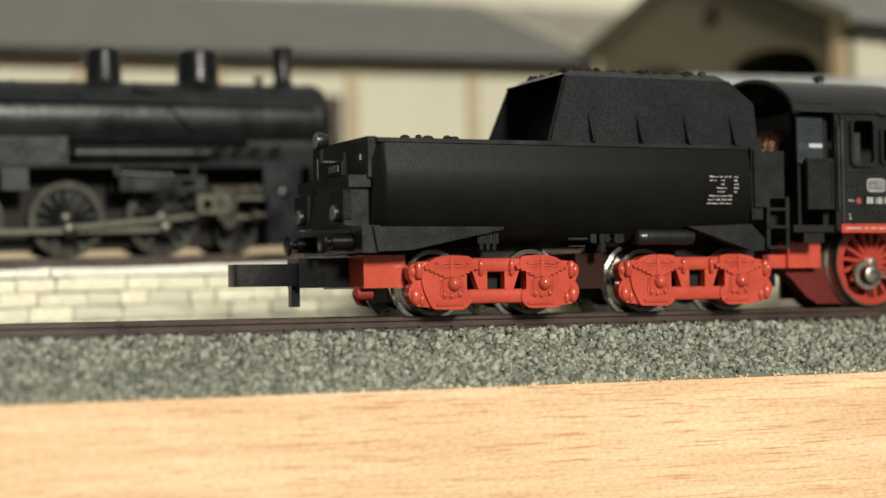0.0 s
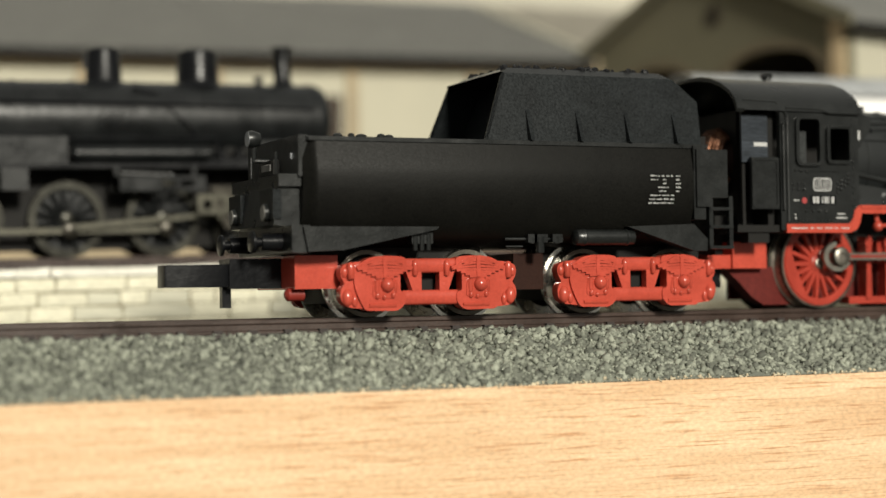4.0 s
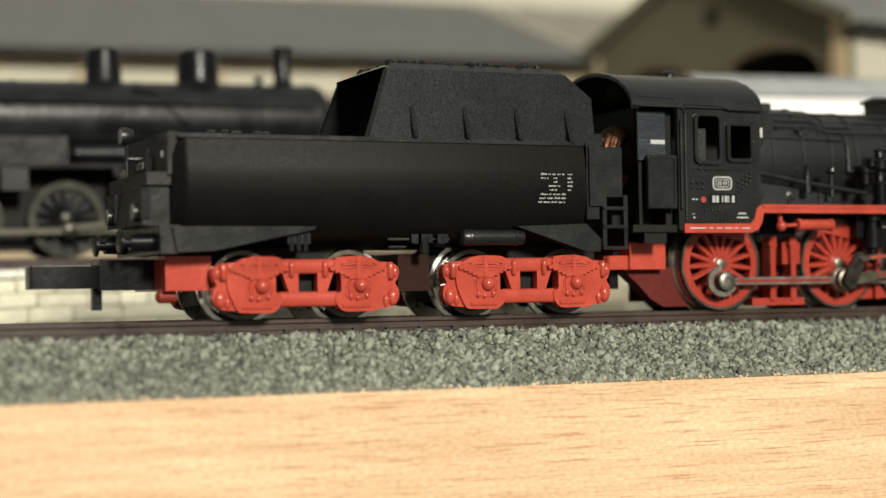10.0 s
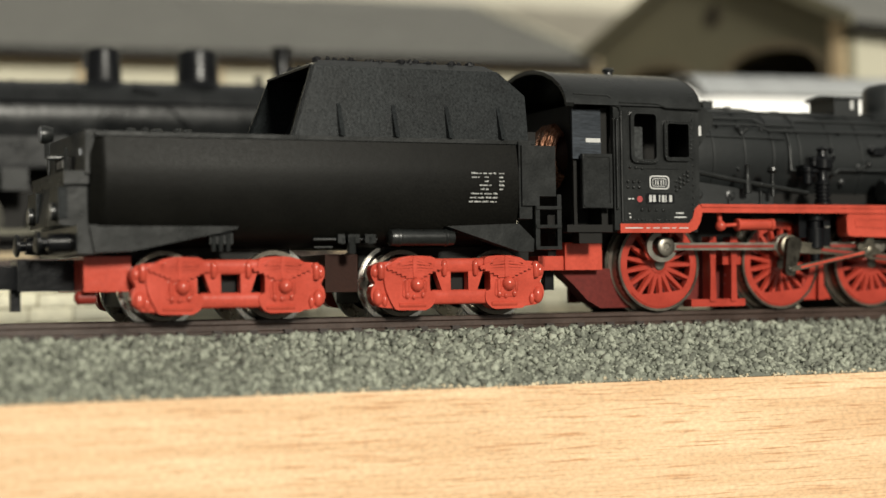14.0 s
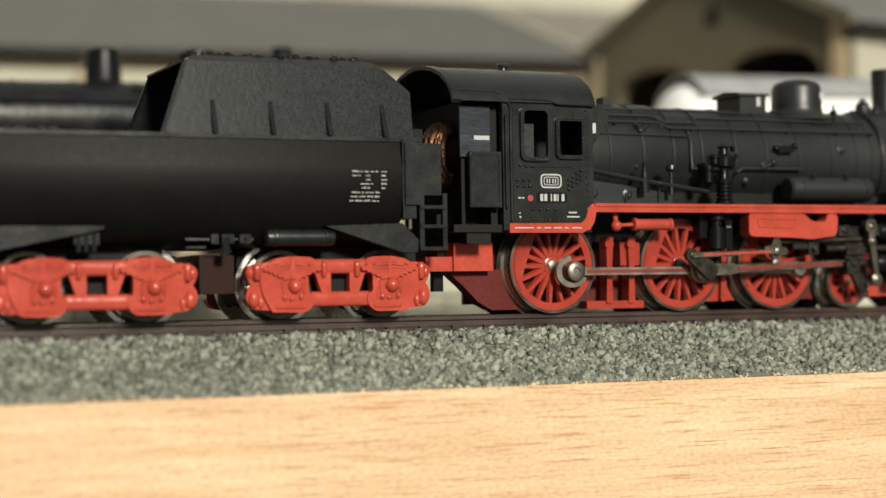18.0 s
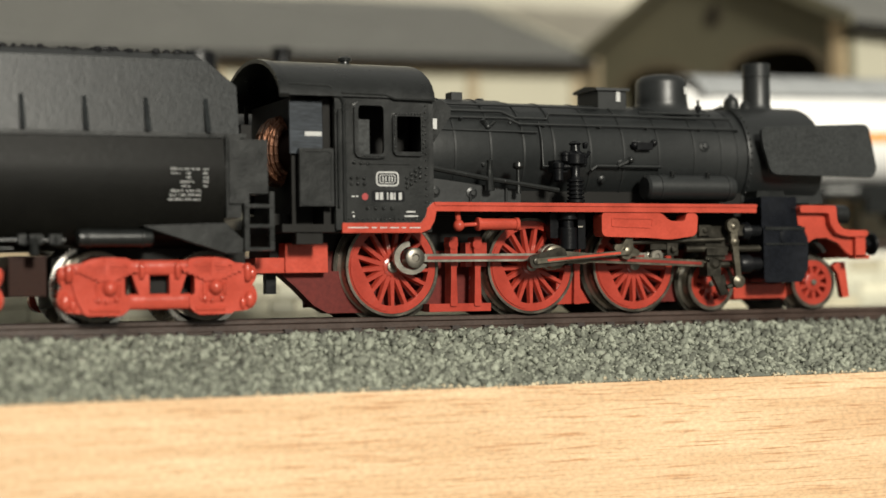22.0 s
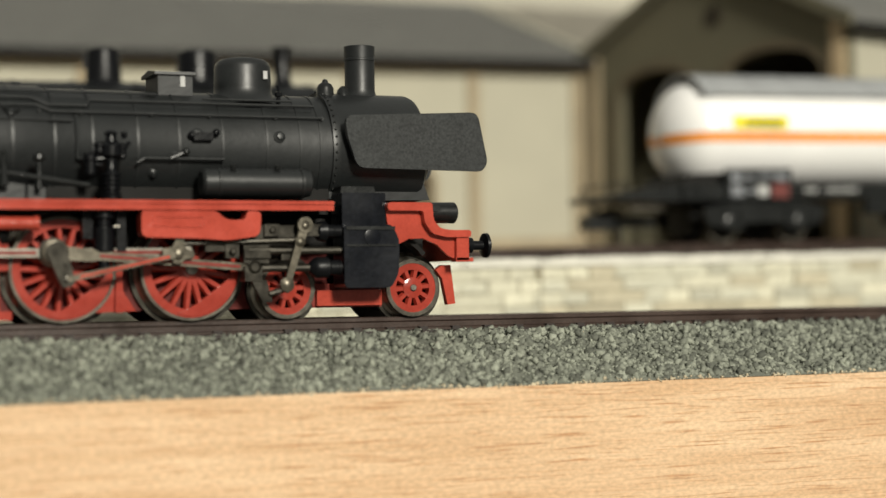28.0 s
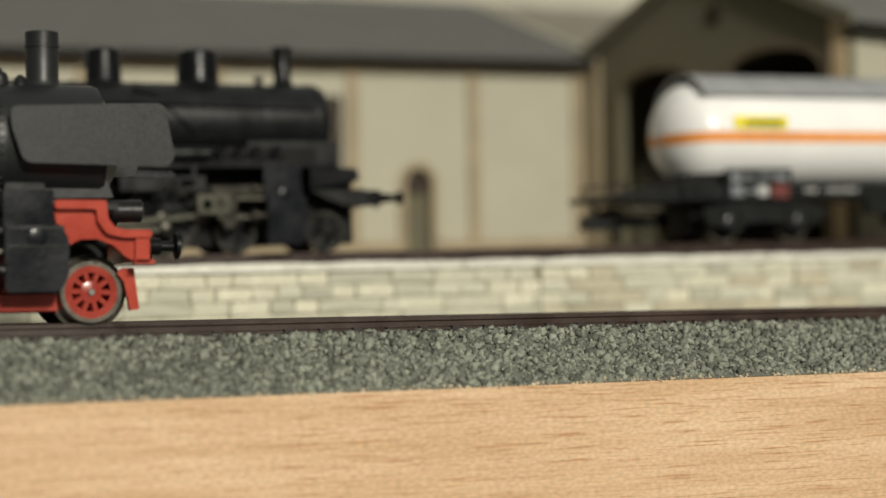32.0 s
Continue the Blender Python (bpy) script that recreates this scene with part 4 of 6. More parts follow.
    # coupling
    bm = prism(B(), rounded([(35.4, -1.5), (42.6, -1.5), (42.6, 1.5), (35.4, 1.5)], 0.3, 2), 3.4, 5.75, "xy")
    c = part("coupling", bevel(bm, 0.15, 1), GLOSS, t, "chunky black plastic coupling")
    part("coupling_arm", rbox(42.2, 49.2, -1.9, 1.9, 3.2, 6.3, 0.25), GLOSS, c)
    part("coupling_pin", rbox(41.8, 42.75, -0.5, 0.5, 1.2, 3.5, 0.15), GLOSS, c)
    part("drawbar", rbox(96.0, 102, -2, 2, 4.7, 5.9, 0.2), RED_DARK, t)
    bogie_frame(t, 62.05, 5.3, 8.35)
    for cx in (61.6, 87.05):
        part("bogie_core", rbox(cx - 9.5, cx + 9.5, -3.4, 3.4, 1.5, 6.6, 0.3, 1), DARK, t)
        part("bogie_stretcher", rbox(cx - 1.6, cx + 1.6, -6.4, 6.4, 2.2, 6.2, 0.2, 1), DARK, t)
    bogie_frame(t, 87.2, 5.3, 8.0)
    for x in (55.9, 67.4, 81.5, 92.6):
        for near in (True, False):
            MOVING["wheels"].append((plain_wheel(t, x, 3.55, near), x, 3.55))
        part("axle", rod(B(), (x, -5, 3.55), (x, 5, 3.55), 0.5), STEEL, t)
    return t


# ---- locomotive ----
def locomotive():
    L = thing("steam_locomotive", (138, 0, 0), "black steam locomotive with red running gear and smoke deflectors", "locomotive", "train")
    # cab
    xs, zs = [105.8, 107.45, 110.55, 111.7, 114.7, 115.6], [9.7, 16.6, 16.9, 20.9, 21.9, 22.95]
    holes = {(1, 1), (1, 2), (1, 3), (3, 2)}
    for s in (-1, 1):
        cab = part("cab_side", holed(B(), xs, zs, holes, s * 9.4, s * 8.95), BLACK, L, "riveted black cab side with two windows")
        if s < 0:
            near_cab = cab
        part("window_frame", frame_ring(rect(107.6, 110.4, 16.75, 21.75), 0.5, 0.42, s * 9.78, s * 9.3), BLACK, cab)
        part("window_frame", frame_ring(rect(111.85, 114.55, 17.05, 20.75), 0.25, 0.42, s * 9.76, s * 9.3), BLACK, cab)
    bm = B()
    rng = random.Random(11)
    for k in range(17):                           # rivet rows
        for x, z in ((106.25, 10.2 + 0.74 * k), (115.2, 10.4 + 0.72 * k), (106.6 + 0.5 * k, 10.1)):
            ball(bm, (x, -9.4, z), 0.12)
    for x, z in [(107.2 + 0.75 * i, 15.9 - 0.05 * i) for i in range(3)] + [(113.0 + 0.5 * i, 13.4 + 0.5 * j + 0.35 * i) for i in range(4) for j in range(3)] + [(106.9 + 0.7 * i, 13.7 + 0.6 * j) for i in range(3) for j in range(2)] + [(108.6 + 0.9 * i, 11.2) for i in range(4)]:
        ball(bm, (x, -9.4, z), 0.2)
    for k in range(9):                            # rivets round the window surrounds
        for x, z in ((111.8 + 0.35 * k, 20.98), (114.78, 17.0 + 0.46 * k), (111.62, 17.0 + 0.46 * k), (108.0 + 0.3 * k, 16.5)):
            ball(bm, (x, -9.77, z), 0.11)
    part("rivets", bm, BLACK, near_cab, "rows of rivets")["kind"] = "stuff"
    part("cab_strip", prism(B(), rounded(rect(107.7, 113.4, 15.75, 16.0), 0.1, 2), -9.52, -9.38), BLACK, near_cab)
    logo = part("emblem", frame_ring(rect(109.75, 111.95, 13.65, 14.85), 0.35, 0.16, -9.47, -9.38), WHITE, near_cab, "white rounded railway emblem")
    bm = frame_ring(rect(110.05, 111.65, 13.88, 14.62), 0.2, 0.08, -9.47, -9.38)
    for x in (110.3, 110.6, 111.0, 111.3):
        box(bm, x, x + 0.13, -9.47, -9.38, 14.0, 14.5)
    part("emblem_bars", bm, WHITE, logo)
    part("number_plate", bevel(prism(B(), rounded(rect(109.1, 112.75, 11.9, 13.05), 0.25, 2), -9.46, -9.36), 0.04, 1), GLOSS, near_cab, "raised black number plate")
    bm = B()
    for k, x in enumerate((109.5, 109.98, 110.75, 111.1, 111.55, 112.05)):
        box(bm, x, x + (0.14 if k in (2, 4) else 0.34), -9.50, -9.38, 12.1, 12.85)
    box(bm, 106.9, 107.2, -9.47, -9.38, 12.35, 12.5)
    box(bm, 107.35, 107.6, -9.47, -9.38, 12.35, 12.5)
    box(bm, 106.9, 107.15, -9.47, -9.38, 10.75, 10.85)
    box(bm, 107.0, 107.2, -9.47, -9.38, 10.3, 10.5)
    box(bm, 112.9, 113.9, -9.47, -9.38, 10.8, 10.95)
    box(bm, 112.7, 114.2, -9.47, -9.38, 10.35, 10.5)
    part("number_bars", bm, WHITE, near_cab, "white running number and small print")
    part("red_dot", lathe(B(), (108.35, -9.38, 12.4), (0, -1, 0), [(0, 0.35), (0.08, 0.35), (0.08, 0)], 14), REDDOT, near_cab)
    # cab doorway, rear part
    part("cab_door", mirrored(bevel(prism(B(), [(101.4, 11.4), (105.1, 11.4), (105.1, 17.3), (101.4, 17.3)], -9.2, -8.7), 0.15, 1)), BLACK, L, "low black cab door")
    part("door_border", mirrored(frame_ring(rect(101.75, 104.75, 11.75, 16.95), 0.25, 0.3, -9.3, -9.15)), BLACK, L)
    part("cab_handrail", mirrored(pipe(B(), [(105.5, -9.3, 11.2), (105.5, -9.6, 11.4), (105.5, -9.6, 21.0), (105.5, -9.3, 21.2)], 0.13)), BLACK, L, "thin black handrail beside the cab door")
    part("cab_post", mirrored(bevel(box(B(), 105.2, 106.0, -9.38, -8.7, 9, 23.0), 0.2)), BLACK, L)
    part("door_surround", mirrored(pipe(B(), [(106.15, -9.45, 9.9), (106.15, -9.45, 21.9), (105.9, -9.45, 22.5), (105.3, -9.4, 22.75), (101.2, -9.35, 22.85)], 0.2)), BLACK, L, "rounded black moulding round the cab door")
    part("cab_rear_post", mirrored(bevel(box(B(), 101.0, 101.4, -7.9, -7.5, 9, 23.2), 0.15)), DARK, L)
    part("cab_floor", rbox(99.6, 116, -8.9, 8.9, 8.8, 9.6, 0.1, 1), DARK, L)
    inner = part("cab_bulkhead", rbox(100.7, 104.2, -8.35, -8.0, 16.8, 22.2, 0.3, 3), BARE, L, "bare grey metal plate inside the cab")
    part("white_label", box(B(), 102.3, 104.1, -8.43, -8.34, 18.6, 19.05), WHITE, inner)
    part("cab_wall_inner", box(B(), 104.4, 105.2, -7.9, 7.9, 9.6, 22.5), DARK, L)
    part("cab_sill", mirrored(box(B(), 105.3, 115.4, -8.9, -4.6, 9.6, 14.0)), DARK, L)
    part("cab_core", box(B(), 105.3, 115.3, -4.6, 4.6, 9.6, 22.5), DARK, L, "dark cab interior")
    part("cab_seat", mirrored(rbox(107.8, 109.2, -8.75, -8.0, 14.2, 20.4, 0.3, 2)), DEFLECTOR, L, "grained charcoal upright inside the cab window")
    bm = B()
    for k in range(15):                           # loops of wire, bulging out of the motor
        off = -1 + 2 * (k + 0.5) / 15
        y, deep, tall = -1.4 + 2.5 * off, 2.4 * math.sqrt(1 - off * off * 0.85), 3.5 * math.sqrt(1 - off * off * 0.6)
        dx, dy = rng.uniform(-0.25, 0.2), rng.uniform(-0.25, 0.25)
        arc = [(101.9 - (deep + dx) * math.sin(q), y + dy * math.sin(2 * q), 17.5 - tall * math.cos(q)) for q in (math.pi * j / 9 for j in range(10))]
        pipe(bm, arc, rng.uniform(0.26, 0.36), 6)
    part("motor_winding", bm, COPPER, L, "bare copper motor winding in the cab")
    part("motor_core", lathe(B(), (100.4, -1.6, 17.5), (1, 0, 0), [(0, 0), (0.2, 1.9), (1.9, 2.9), (1.9, 0)], 20), BROWN, L)
    # dull black block, widened to keep the gap behind the tender dark
    part("motor_frame", box(B(), 102.2, 104.3, -5.0, 8.8, 9.6, 23.0), DARK, L)
    # cab roof
    arc = [(-9.75, 22.6), (-9.55, 23.3), (-9.1, 24.1), (-8.2, 25.0), (-6.6, 26.0), (-4.4, 26.85), (-2.2, 27.3), (0, 27.45)]
    arc = [(y, 22.6 + (z - 22.6) * 0.93) for y, z in arc]
    arc += [(-y, z) for y, z in arc[-2::-1]]
    inn = [(y * 0.955, 22.6 + (z - 22.6) * 0.93) for y, z in arc]
    roof = part("cab_roof", loft(B(), [[(x, y, z) for y, z in arc + inn[::-1]] for x in (99.3, 116.2)]), BLACK, L, "curved matt black cab roof")
    part("roof_rim", loft(B(), [[(x, y * 1.015, z + 0.12) for y, z in arc] + [(x, y * 0.99, z - 0.25) for y, z in arc[::-1]] for x in (99.2, 100.2)]), BLACK, roof)
    part("roof_vent", lathe(B(), (109.9, 0, 26.6), (0, 0, 1), [(0, 0.75), (0.5, 0.55), (0.9, 0.5), (0.95, 0.72), (1.25, 0.75), (1.4, 0.5), (1.4, 0)], 16), BLACK, roof, "small round roof vent")
    for s in (-1, 1):
        part("rain_strip", pipe(B(), [(100.4, s * 9.2, 23.75), (104.6, s * 9.3, 23.65), (104.9, s * 9.45, 23.4)], 0.13), BLACK, roof)
        part("roof_edge", pipe(B(), [(105.9, s * 9.62, 22.95), (110.6, s * 9.66, 22.9), (111.7, s * 9.72, 22.5), (116.1, s * 9.75, 22.45)], 0.13), BLACK, roof)
    front = [(-9.3, 9.8), (9.3, 9.8), (9.3, 22.7)] + [(y * 0.97, z - 0.3) for y, z in arc[::-1][1:-1]] + [(-9.3, 22.7)]
    f = part("cab_front", prism(B(), front, 115.5, 116.1, "yz"), BLACK, L)
    part("cab_shoulder", mirrored(bevel(prism(B(), [(115.9, 22.4), (117.4, 22.7), (118.5, 21.9), (118.4, 20.9), (116.0, 17.6)], -8.6, -5.2), 0.25)), BLACK, L)
    part("marker", box(B(), 116.35, 116.85, -8.66, -8.58, 19.6, 20.7), WHITE, L, "tiny white plate")
    # boiler
    cz, r = 17.5, 6.05
    bm = lathe(B(), (116, 0, cz), (1, 0, 0), [(0, r + 0.25), (11.5, r + 0.25), (12.0, r), (41.2, r)], 48)
    boiler = part("boiler", bm, BOILER, L, "matt black boiler with banded cladding")
    bm = B()
    for x in (119.9, 124.1, 128.2, 131.9, 136.4, 140.6, 145.1, 149.8, 153.4, 155.6):
        rr = r + (0.3 if x < 128 else 0.05)
        lathe(bm, (x, 0, cz), (1, 0, 0), [(0, rr - 0.2), (0, rr + 0.03), (0.24, rr + 0.03), (0.24, rr - 0.2)], 48)
        part("boiler_band", bm, BOILER, boiler)
        bm = B()
    bm.free()
    bm = lathe(B(), (157.0, 0, cz + 0.1), (1, 0, 0), [(0, r + 0.3), (0.5, r + 0.42), (0.9, r + 0.3), (10.0, r + 0.3), (10.5, r + 0.1), (10.8, r - 0.6), (11.3, r - 1.2), (12.2, r - 2.8), (12.6, 1.0), (12.6, 0)], 48)
    smoke = part("smokebox", bm, BOILER, L, "black smokebox with round door")
    bm = B()
    for k in range(26):
        a = math.pi * k / 25
        ball(bm, (157.3, -math.sin(a) * (r + 0.42), cz + 0.1 + math.cos(a) * (r + 0.42)), 0.13)
    part("rivets", bm, BLACK, smoke)["kind"] = "stuff"
    part("saddle", bevel(prism(B(), [(157, 12.2), (168.4, 12.4), (167.6, 14.6), (167.6, 16), (157, 16)], -4.6, 4.6), 0.25), BOILER, smoke)
    part("boiler_underside", box(B(), 116, 157, -4.5, 4.5, 10.8, 13.5), DARK, boiler)
    # boiler fittings
    bm = rbox(139.5, 143.1, -2.5, 2.5, 22.2, 25.2, 0.15)
    sand = part("sandbox", bm, BOILER, L, "square sandbox with lid")
    part("lid", bevel(prism(B(), [(-2.85, 25.1), (2.85, 25.1), (2.8, 25.4), (0, 25.75), (-2.8, 25.4)], 139.1, 143.4, "yz"), 0.1, 1), BOILER, sand)
    part("marker", box(B(), 141.8, 142.3, -2.58, -2.49, 23.9, 25.0), WHITE, sand, "tiny white plate")
    bm = lathe(B(), (149.2, 0, 22.4), (0, 0, 1), [(0, 4.2), (0.6, 3.5), (1.2, 3.1), (1.8, 3.02), (4.0, 2.95), (4.5, 2.75), (4.8, 2.3), (5.0, 1.4), (5.05, 0)], 32)
    dome = part("steam_dome", bm, BOILER, L, "round black steam dome")
    part("marker", box(B(), 150.55, 151.0, -2.94, -2.8, 24.95, 25.8), WHITE, dome, "tiny white plate")
    bm = lathe(B(), (151.9, -3.7, 21.2), (0, 0, 1), [(0, 0.4), (0.3, 0.25), (1.8, 0.22), (1.9, 0.4), (2.3, 0.4), (2.4, 0.15), (3.0, 0.15), (3.0, 0)], 10)
    part("dome_valve", bm, GLOSS, dome, "slim upright valve beside the dome")
    bm = lathe(B(), (162.4, 0, 22.8), (0, 0, 1), [(0, 2.8), (0.6, 2.05), (1.1, 1.75), (1.6, 1.62), (4.75, 1.62), (4.8, 1.72), (5.0, 1.72), (5.05, 1.64), (6.35, 1.66), (6.4, 1.6), (6.4, 1.35), (5.0, 1.3), (5.0, 0)], 32)
    part("chimney", bm, BOILER, L, "short black chimney")
    bm = lathe(B(), (157.9, -1.4, 23.2), (0, 0, 1), [(0, 1.2), (0.4, 0.95), (1.2, 0.9), (1.6, 0.7), (1.8, 0.35), (2.1, 0.25), (2.2, 0)], 16)
    part("bell", bm, BLACK, L)
    bm = lathe(B(), (160.0, -1.2, 23.5), (0, 0, 1), [(0, 0.8), (0.8, 0.6), (1.2, 0.2), (1.2, 0)], 12)
    part("safety_valve", bm, BLACK, L)
    part("whistle", rbox(121.9, 123.2, -1.2, 0.4, 23.0, 24.5, 0.12), BOILER, boiler, "square black whistle box")
    part("clack_valve", lathe(B(), (125.6, -0.5, 23.3), (0, 0, 1), [(0, 0.8), (0.3, 0.6), (0.6, 0.45), (0.7, 0)], 12), BOILER, boiler)
    bm = B()
    rod(bm, (124.1, -5.4, 20.2), (123.5, -5.9, 21.1), 0.22)
    rod(bm, (124.1, -5.4, 20.2), (124.9, -5.9, 20.9), 0.22)
    ball(bm, (124.1, -5.7, 20.3), 0.36)
    part("regulator_valve", bm, BOILER, boiler, "small forked valve on the boiler side")
    for x, z in ((116.9, 13.1), (121.2, 13.0)):
        part("mud_door", lathe(B(), (x, -7.5, z), (0, -1, 0), [(0, 0.62), (0.2, 0.62), (0.3, 0.3), (0.5, 0.25), (0.5, 0)], 14), BOILER, boiler, "round black mud door")
    bm = B()
    pipe(bm, [(118.5, -5.35, 21.3), (126.6, -5.35, 21.3), (128.0, -5.6, 20.7), (156.0, -5.6, 20.7)], 0.14)
    part("handrail", mirrored(bm), BOILER, boiler, "boiler handrail")
    for x in (121.0, 131.0, 138.0, 144.0, 151.0, 156.0):
        part("rail_bracket", rod(B(), (x, -5.6, 20.7 if x > 127 else 21.3), (x, -4.6, 20.4), 0.2), BOILER, boiler)
    for pts, rr in (([(130.5, -5.2, 21.0), (130.4, -6.2, 19.0), (130.4, -6.4, 16.1), (131.6, -6.9, 16.0)], 0.14), ([(117.6, -4.6, 22.1), (126.2, -4.6, 22.1), (127.8, -4.9, 21.4), (131.6, -4.9, 21.4), (132.0, -4.7, 22.0), (155.4, -4.7, 22.0)], 0.15), ([(118.2, -5.9, 19.9), (130.0, -6.0, 19.8)], 0.12), ([(117.4, -3.6, 22.9), (139.0, -3.6, 22.9)], 0.12), ([(143.6, -4.4, 22.5), (153.0, -4.4, 22.5)], 0.12), ([(121.0, -7.7, 11.9), (121.0, -7.8, 13.2)], 0.14), ([(125.2, -7.7, 11.9), (125.2, -7.8, 13.6)], 0.14), ([(136.2, -6.6, 15.7), (137.0, -6.5, 16.2), (145.2, -6.5, 16.2)], 0.16)):
        part("boiler_pipe", pipe(B(), pts, rr), BOILER, boiler, "thin black boiler pipe")
    for x, z, w in ((142.5, 18.6, 0.75), (151.2, 18.6, 0.62), (140.3, 16.6, 0.45), (138.1, 14.9, 0.5), (123.3, 16.3, 0.4), (117.2, 16.9, 0.45), (119.3, 20.6, 0.32), (126.9, 20.5, 0.35)):
        dz = z - cz
        y = -math.sqrt(max(0.1, 36.6 - dz * dz))
        bm = lathe(B(), (x, y + 0.3, z), (0, y / 6.05, dz / 6.05), [(0, w), (0.4, w), (0.55, w * 0.55), (0.75, w * 0.5), (0.8, 0)], 14)
        part("washout_plug", bm, BOILER, boiler, "round washout plug")
    bm = B()
    pipe(bm, [(115.8, -8.6, 15.6), (120.0, -8.6, 14.9), (123.0, -8.6, 14.4), (124.6, -8.7, 14.2), (131.0, -8.7, 13.3)], 0.3)
    lathe(bm, (122.9, -8.6, 13.2), (0, 0, 1), [(0, 0.5), (1.6, 0.4), (2.9, 0.25), (3.2, 0.35), (3.4, 0)], 10)
    part("reversing_rod", bm, BLACK, L, "long black reversing rod")
    bm = lathe(B(), (126.2, -8.7, 12.9), (0, 0, 1), [(0, 0.3), (1.6, 0.22), (2.6, 0.22), (2.7, 0.5), (2.9, 0.62), (3.3, 0.55), (3.5, 0.2), (3.5, 0)], 12)
    part("lubricator", bm, BLACK, L, "small black lubricator on a stem")
    bm = rbox(142.0, 144.0, -6.75, -5.9, 18.1, 18.9, 0.25, 2)
    ball(bm, (144.4, -6.3, 18.9), 0.4)
    ball(bm, (141.9, -6.3, 18.6), 0.42)
    part("bracket", bm, GLOSS, boiler, "dark bracket on the boiler side")
    bm = rod(B(), (139.6, -6.5, 16.2), (141.2, -6.5, 16.9), 0.3)
    ball(bm, (141.2, -6.6, 16.9), 0.42)
    part("stop_valve", bm, BLACK, boiler, "small stop valve on the pipe")
    bm = prism(B(), [(116, 11.9), (127, 11.9), (127, 13.4), (123, 13.8), (116, 14.6)], -7.6, -6.2)
    part("firebox_side", bm, BOILER, boiler)
    # feed pump
    bm = lathe(B(), (133.2, -8.5, 12.0), (0, 0, 1), [(0, 1.0), (0.3, 1.0)] + [(0.4 + 0.45 * k + d, rr) for k in range(5) for d, rr in ((0, 0.7), (0.08, 0.95), (0.25, 0.95), (0.33, 0.7))] + [(2.9, 0.5), (4.0, 0.55), (4.2, 1.1), (5.2, 1.1), (5.6, 0.6), (6.2, 0.5), (6.4, 0.7), (6.7, 0.3), (6.7, 0)], 16)
    for x, z, rr, tall in ((131.2, 14.2, 0.55, 2.4), (132.1, 16.3, 0.5, 1.3), (134.3, 16.0, 0.42, 1.5), (134.5, 17.9, 0.3, 0.7)):
        lathe(bm, (x, -8.4, z), (0, 0, 1), [(0, rr * 0.6), (0.2, rr), (tall * 0.6, rr), (tall * 0.65, rr * 1.2), (tall * 0.85, rr * 1.2), (tall, 0.1), (tall, 0)], 12)
    bevel(box(bm, 130.9, 132.4, -8.2, -6.6, 15.3, 16.6), 0.1, 1, 60)
    rod(bm, (131.2, -8.4, 15.8), (134.4, -8.5, 16.2), 0.32)
    rod(bm, (134.3, -8.5, 16.6), (135.0, -8.5, 17.6), 0.2)
    part("feed_pump", bm, GLOSS, L, "upright black feed pump with ribbed barrel")
    bm = lathe(B(), (132.6, -7.6, 11.4), (0, 0, -1), [(0, 1.1), (1.2, 1.1), (1.3, 0.7), (2.0, 0.7), (2.1, 1.05), (4.4, 1.05), (4.6, 0.6), (6.2, 0.55), (6.3, 0.2), (6.3, 0)], 16)
    box(bm, 130.6, 131.6, -7.4, -6.4, 8.2, 11.4)
    box(bm, 133.9, 134.8, -7.6, -6.8, 7.0, 11.4)
    part("pump_foot", bm, GLOSS, L, "glossy black pump barrel under the running plate")
    # thin nickel strip added to stand for the glint on the black barrel
    part("oil_cup", box(B(), 133.3, 133.9, -8.75, -8.6, 9.34, 9.46), BRIGHT, L, "tiny bright strip added as a glint")
    bm = lathe(B(), (142.4, -7.3, 13.8), (1, 0, 0), [(0, 0), (0.05, 1.2), (0.3, 1.45), (1.6, 1.47), (1.65, 1.55), (1.9, 1.55), (1.95, 1.47), (10.3, 1.47), (10.35, 1.55), (10.6, 1.55), (10.65, 1.47), (11.4, 1.35), (11.7, 0.8), (11.8, 0)], 24)
    part("air_reservoir", bm, BOILER, L, "black cylindrical air reservoir")
    for x in (145.6, 150.2):
        bm = lathe(B(), (x, -8.1, 15.0), (0, -0.4, 1), [(0, 0.28), (0.25, 0.22), (0.3, 0.36), (0.6, 0.3), (0.65, 0)], 10)
        part("reservoir_bolt", bm, BLACK, L, "small bolt on the air reservoir")
    # smoke deflectors
    for s in (-1, 1):
        bm = prism(B(), rounded([(157.8, 20.9), (157.95, 19.0), (159.1, 15.5), (173.3, 15.3), (173.9, 16.3), (172.8, 21.6)], 0.9, 4), s * 7.7, s * 7.2)
        dfl = part("smoke_deflector", bevel(bm, 0.22, 3), DEFLECTOR, L, "flat grained charcoal smoke deflector")
        bm = B()
        for x, z in ((160.5, 20.3), (166.0, 20.3), (160.5, 16.2), (166, 16.2)):
            rod(bm, (x, s * 7.4, z), (x, s * 4.0, z), 0.25)
        part("stay", bm, BLACK, dfl)
    # running plate, red edge
    side = B()
    prism(side, [(105.8, 8.7), (114.5, 8.7), (115.5, 9.1), (116.0, 9.9), (116.25, 10.95), (155.7, 10.95), (155.7, 11.85), (115.9, 11.85), (115.25, 11.3), (115.05, 10.4), (114.5, 9.75), (105.8, 9.7)], -9.55, -8.95)
    part("running_plate_edge", mirrored(side), RED, L, "bright red running plate edge")
    side = B()
    prism(side, [(116.1, 11.55), (155.7, 11.55), (155.7, 11.9), (116.0, 11.9)], -9.68, -9.5)
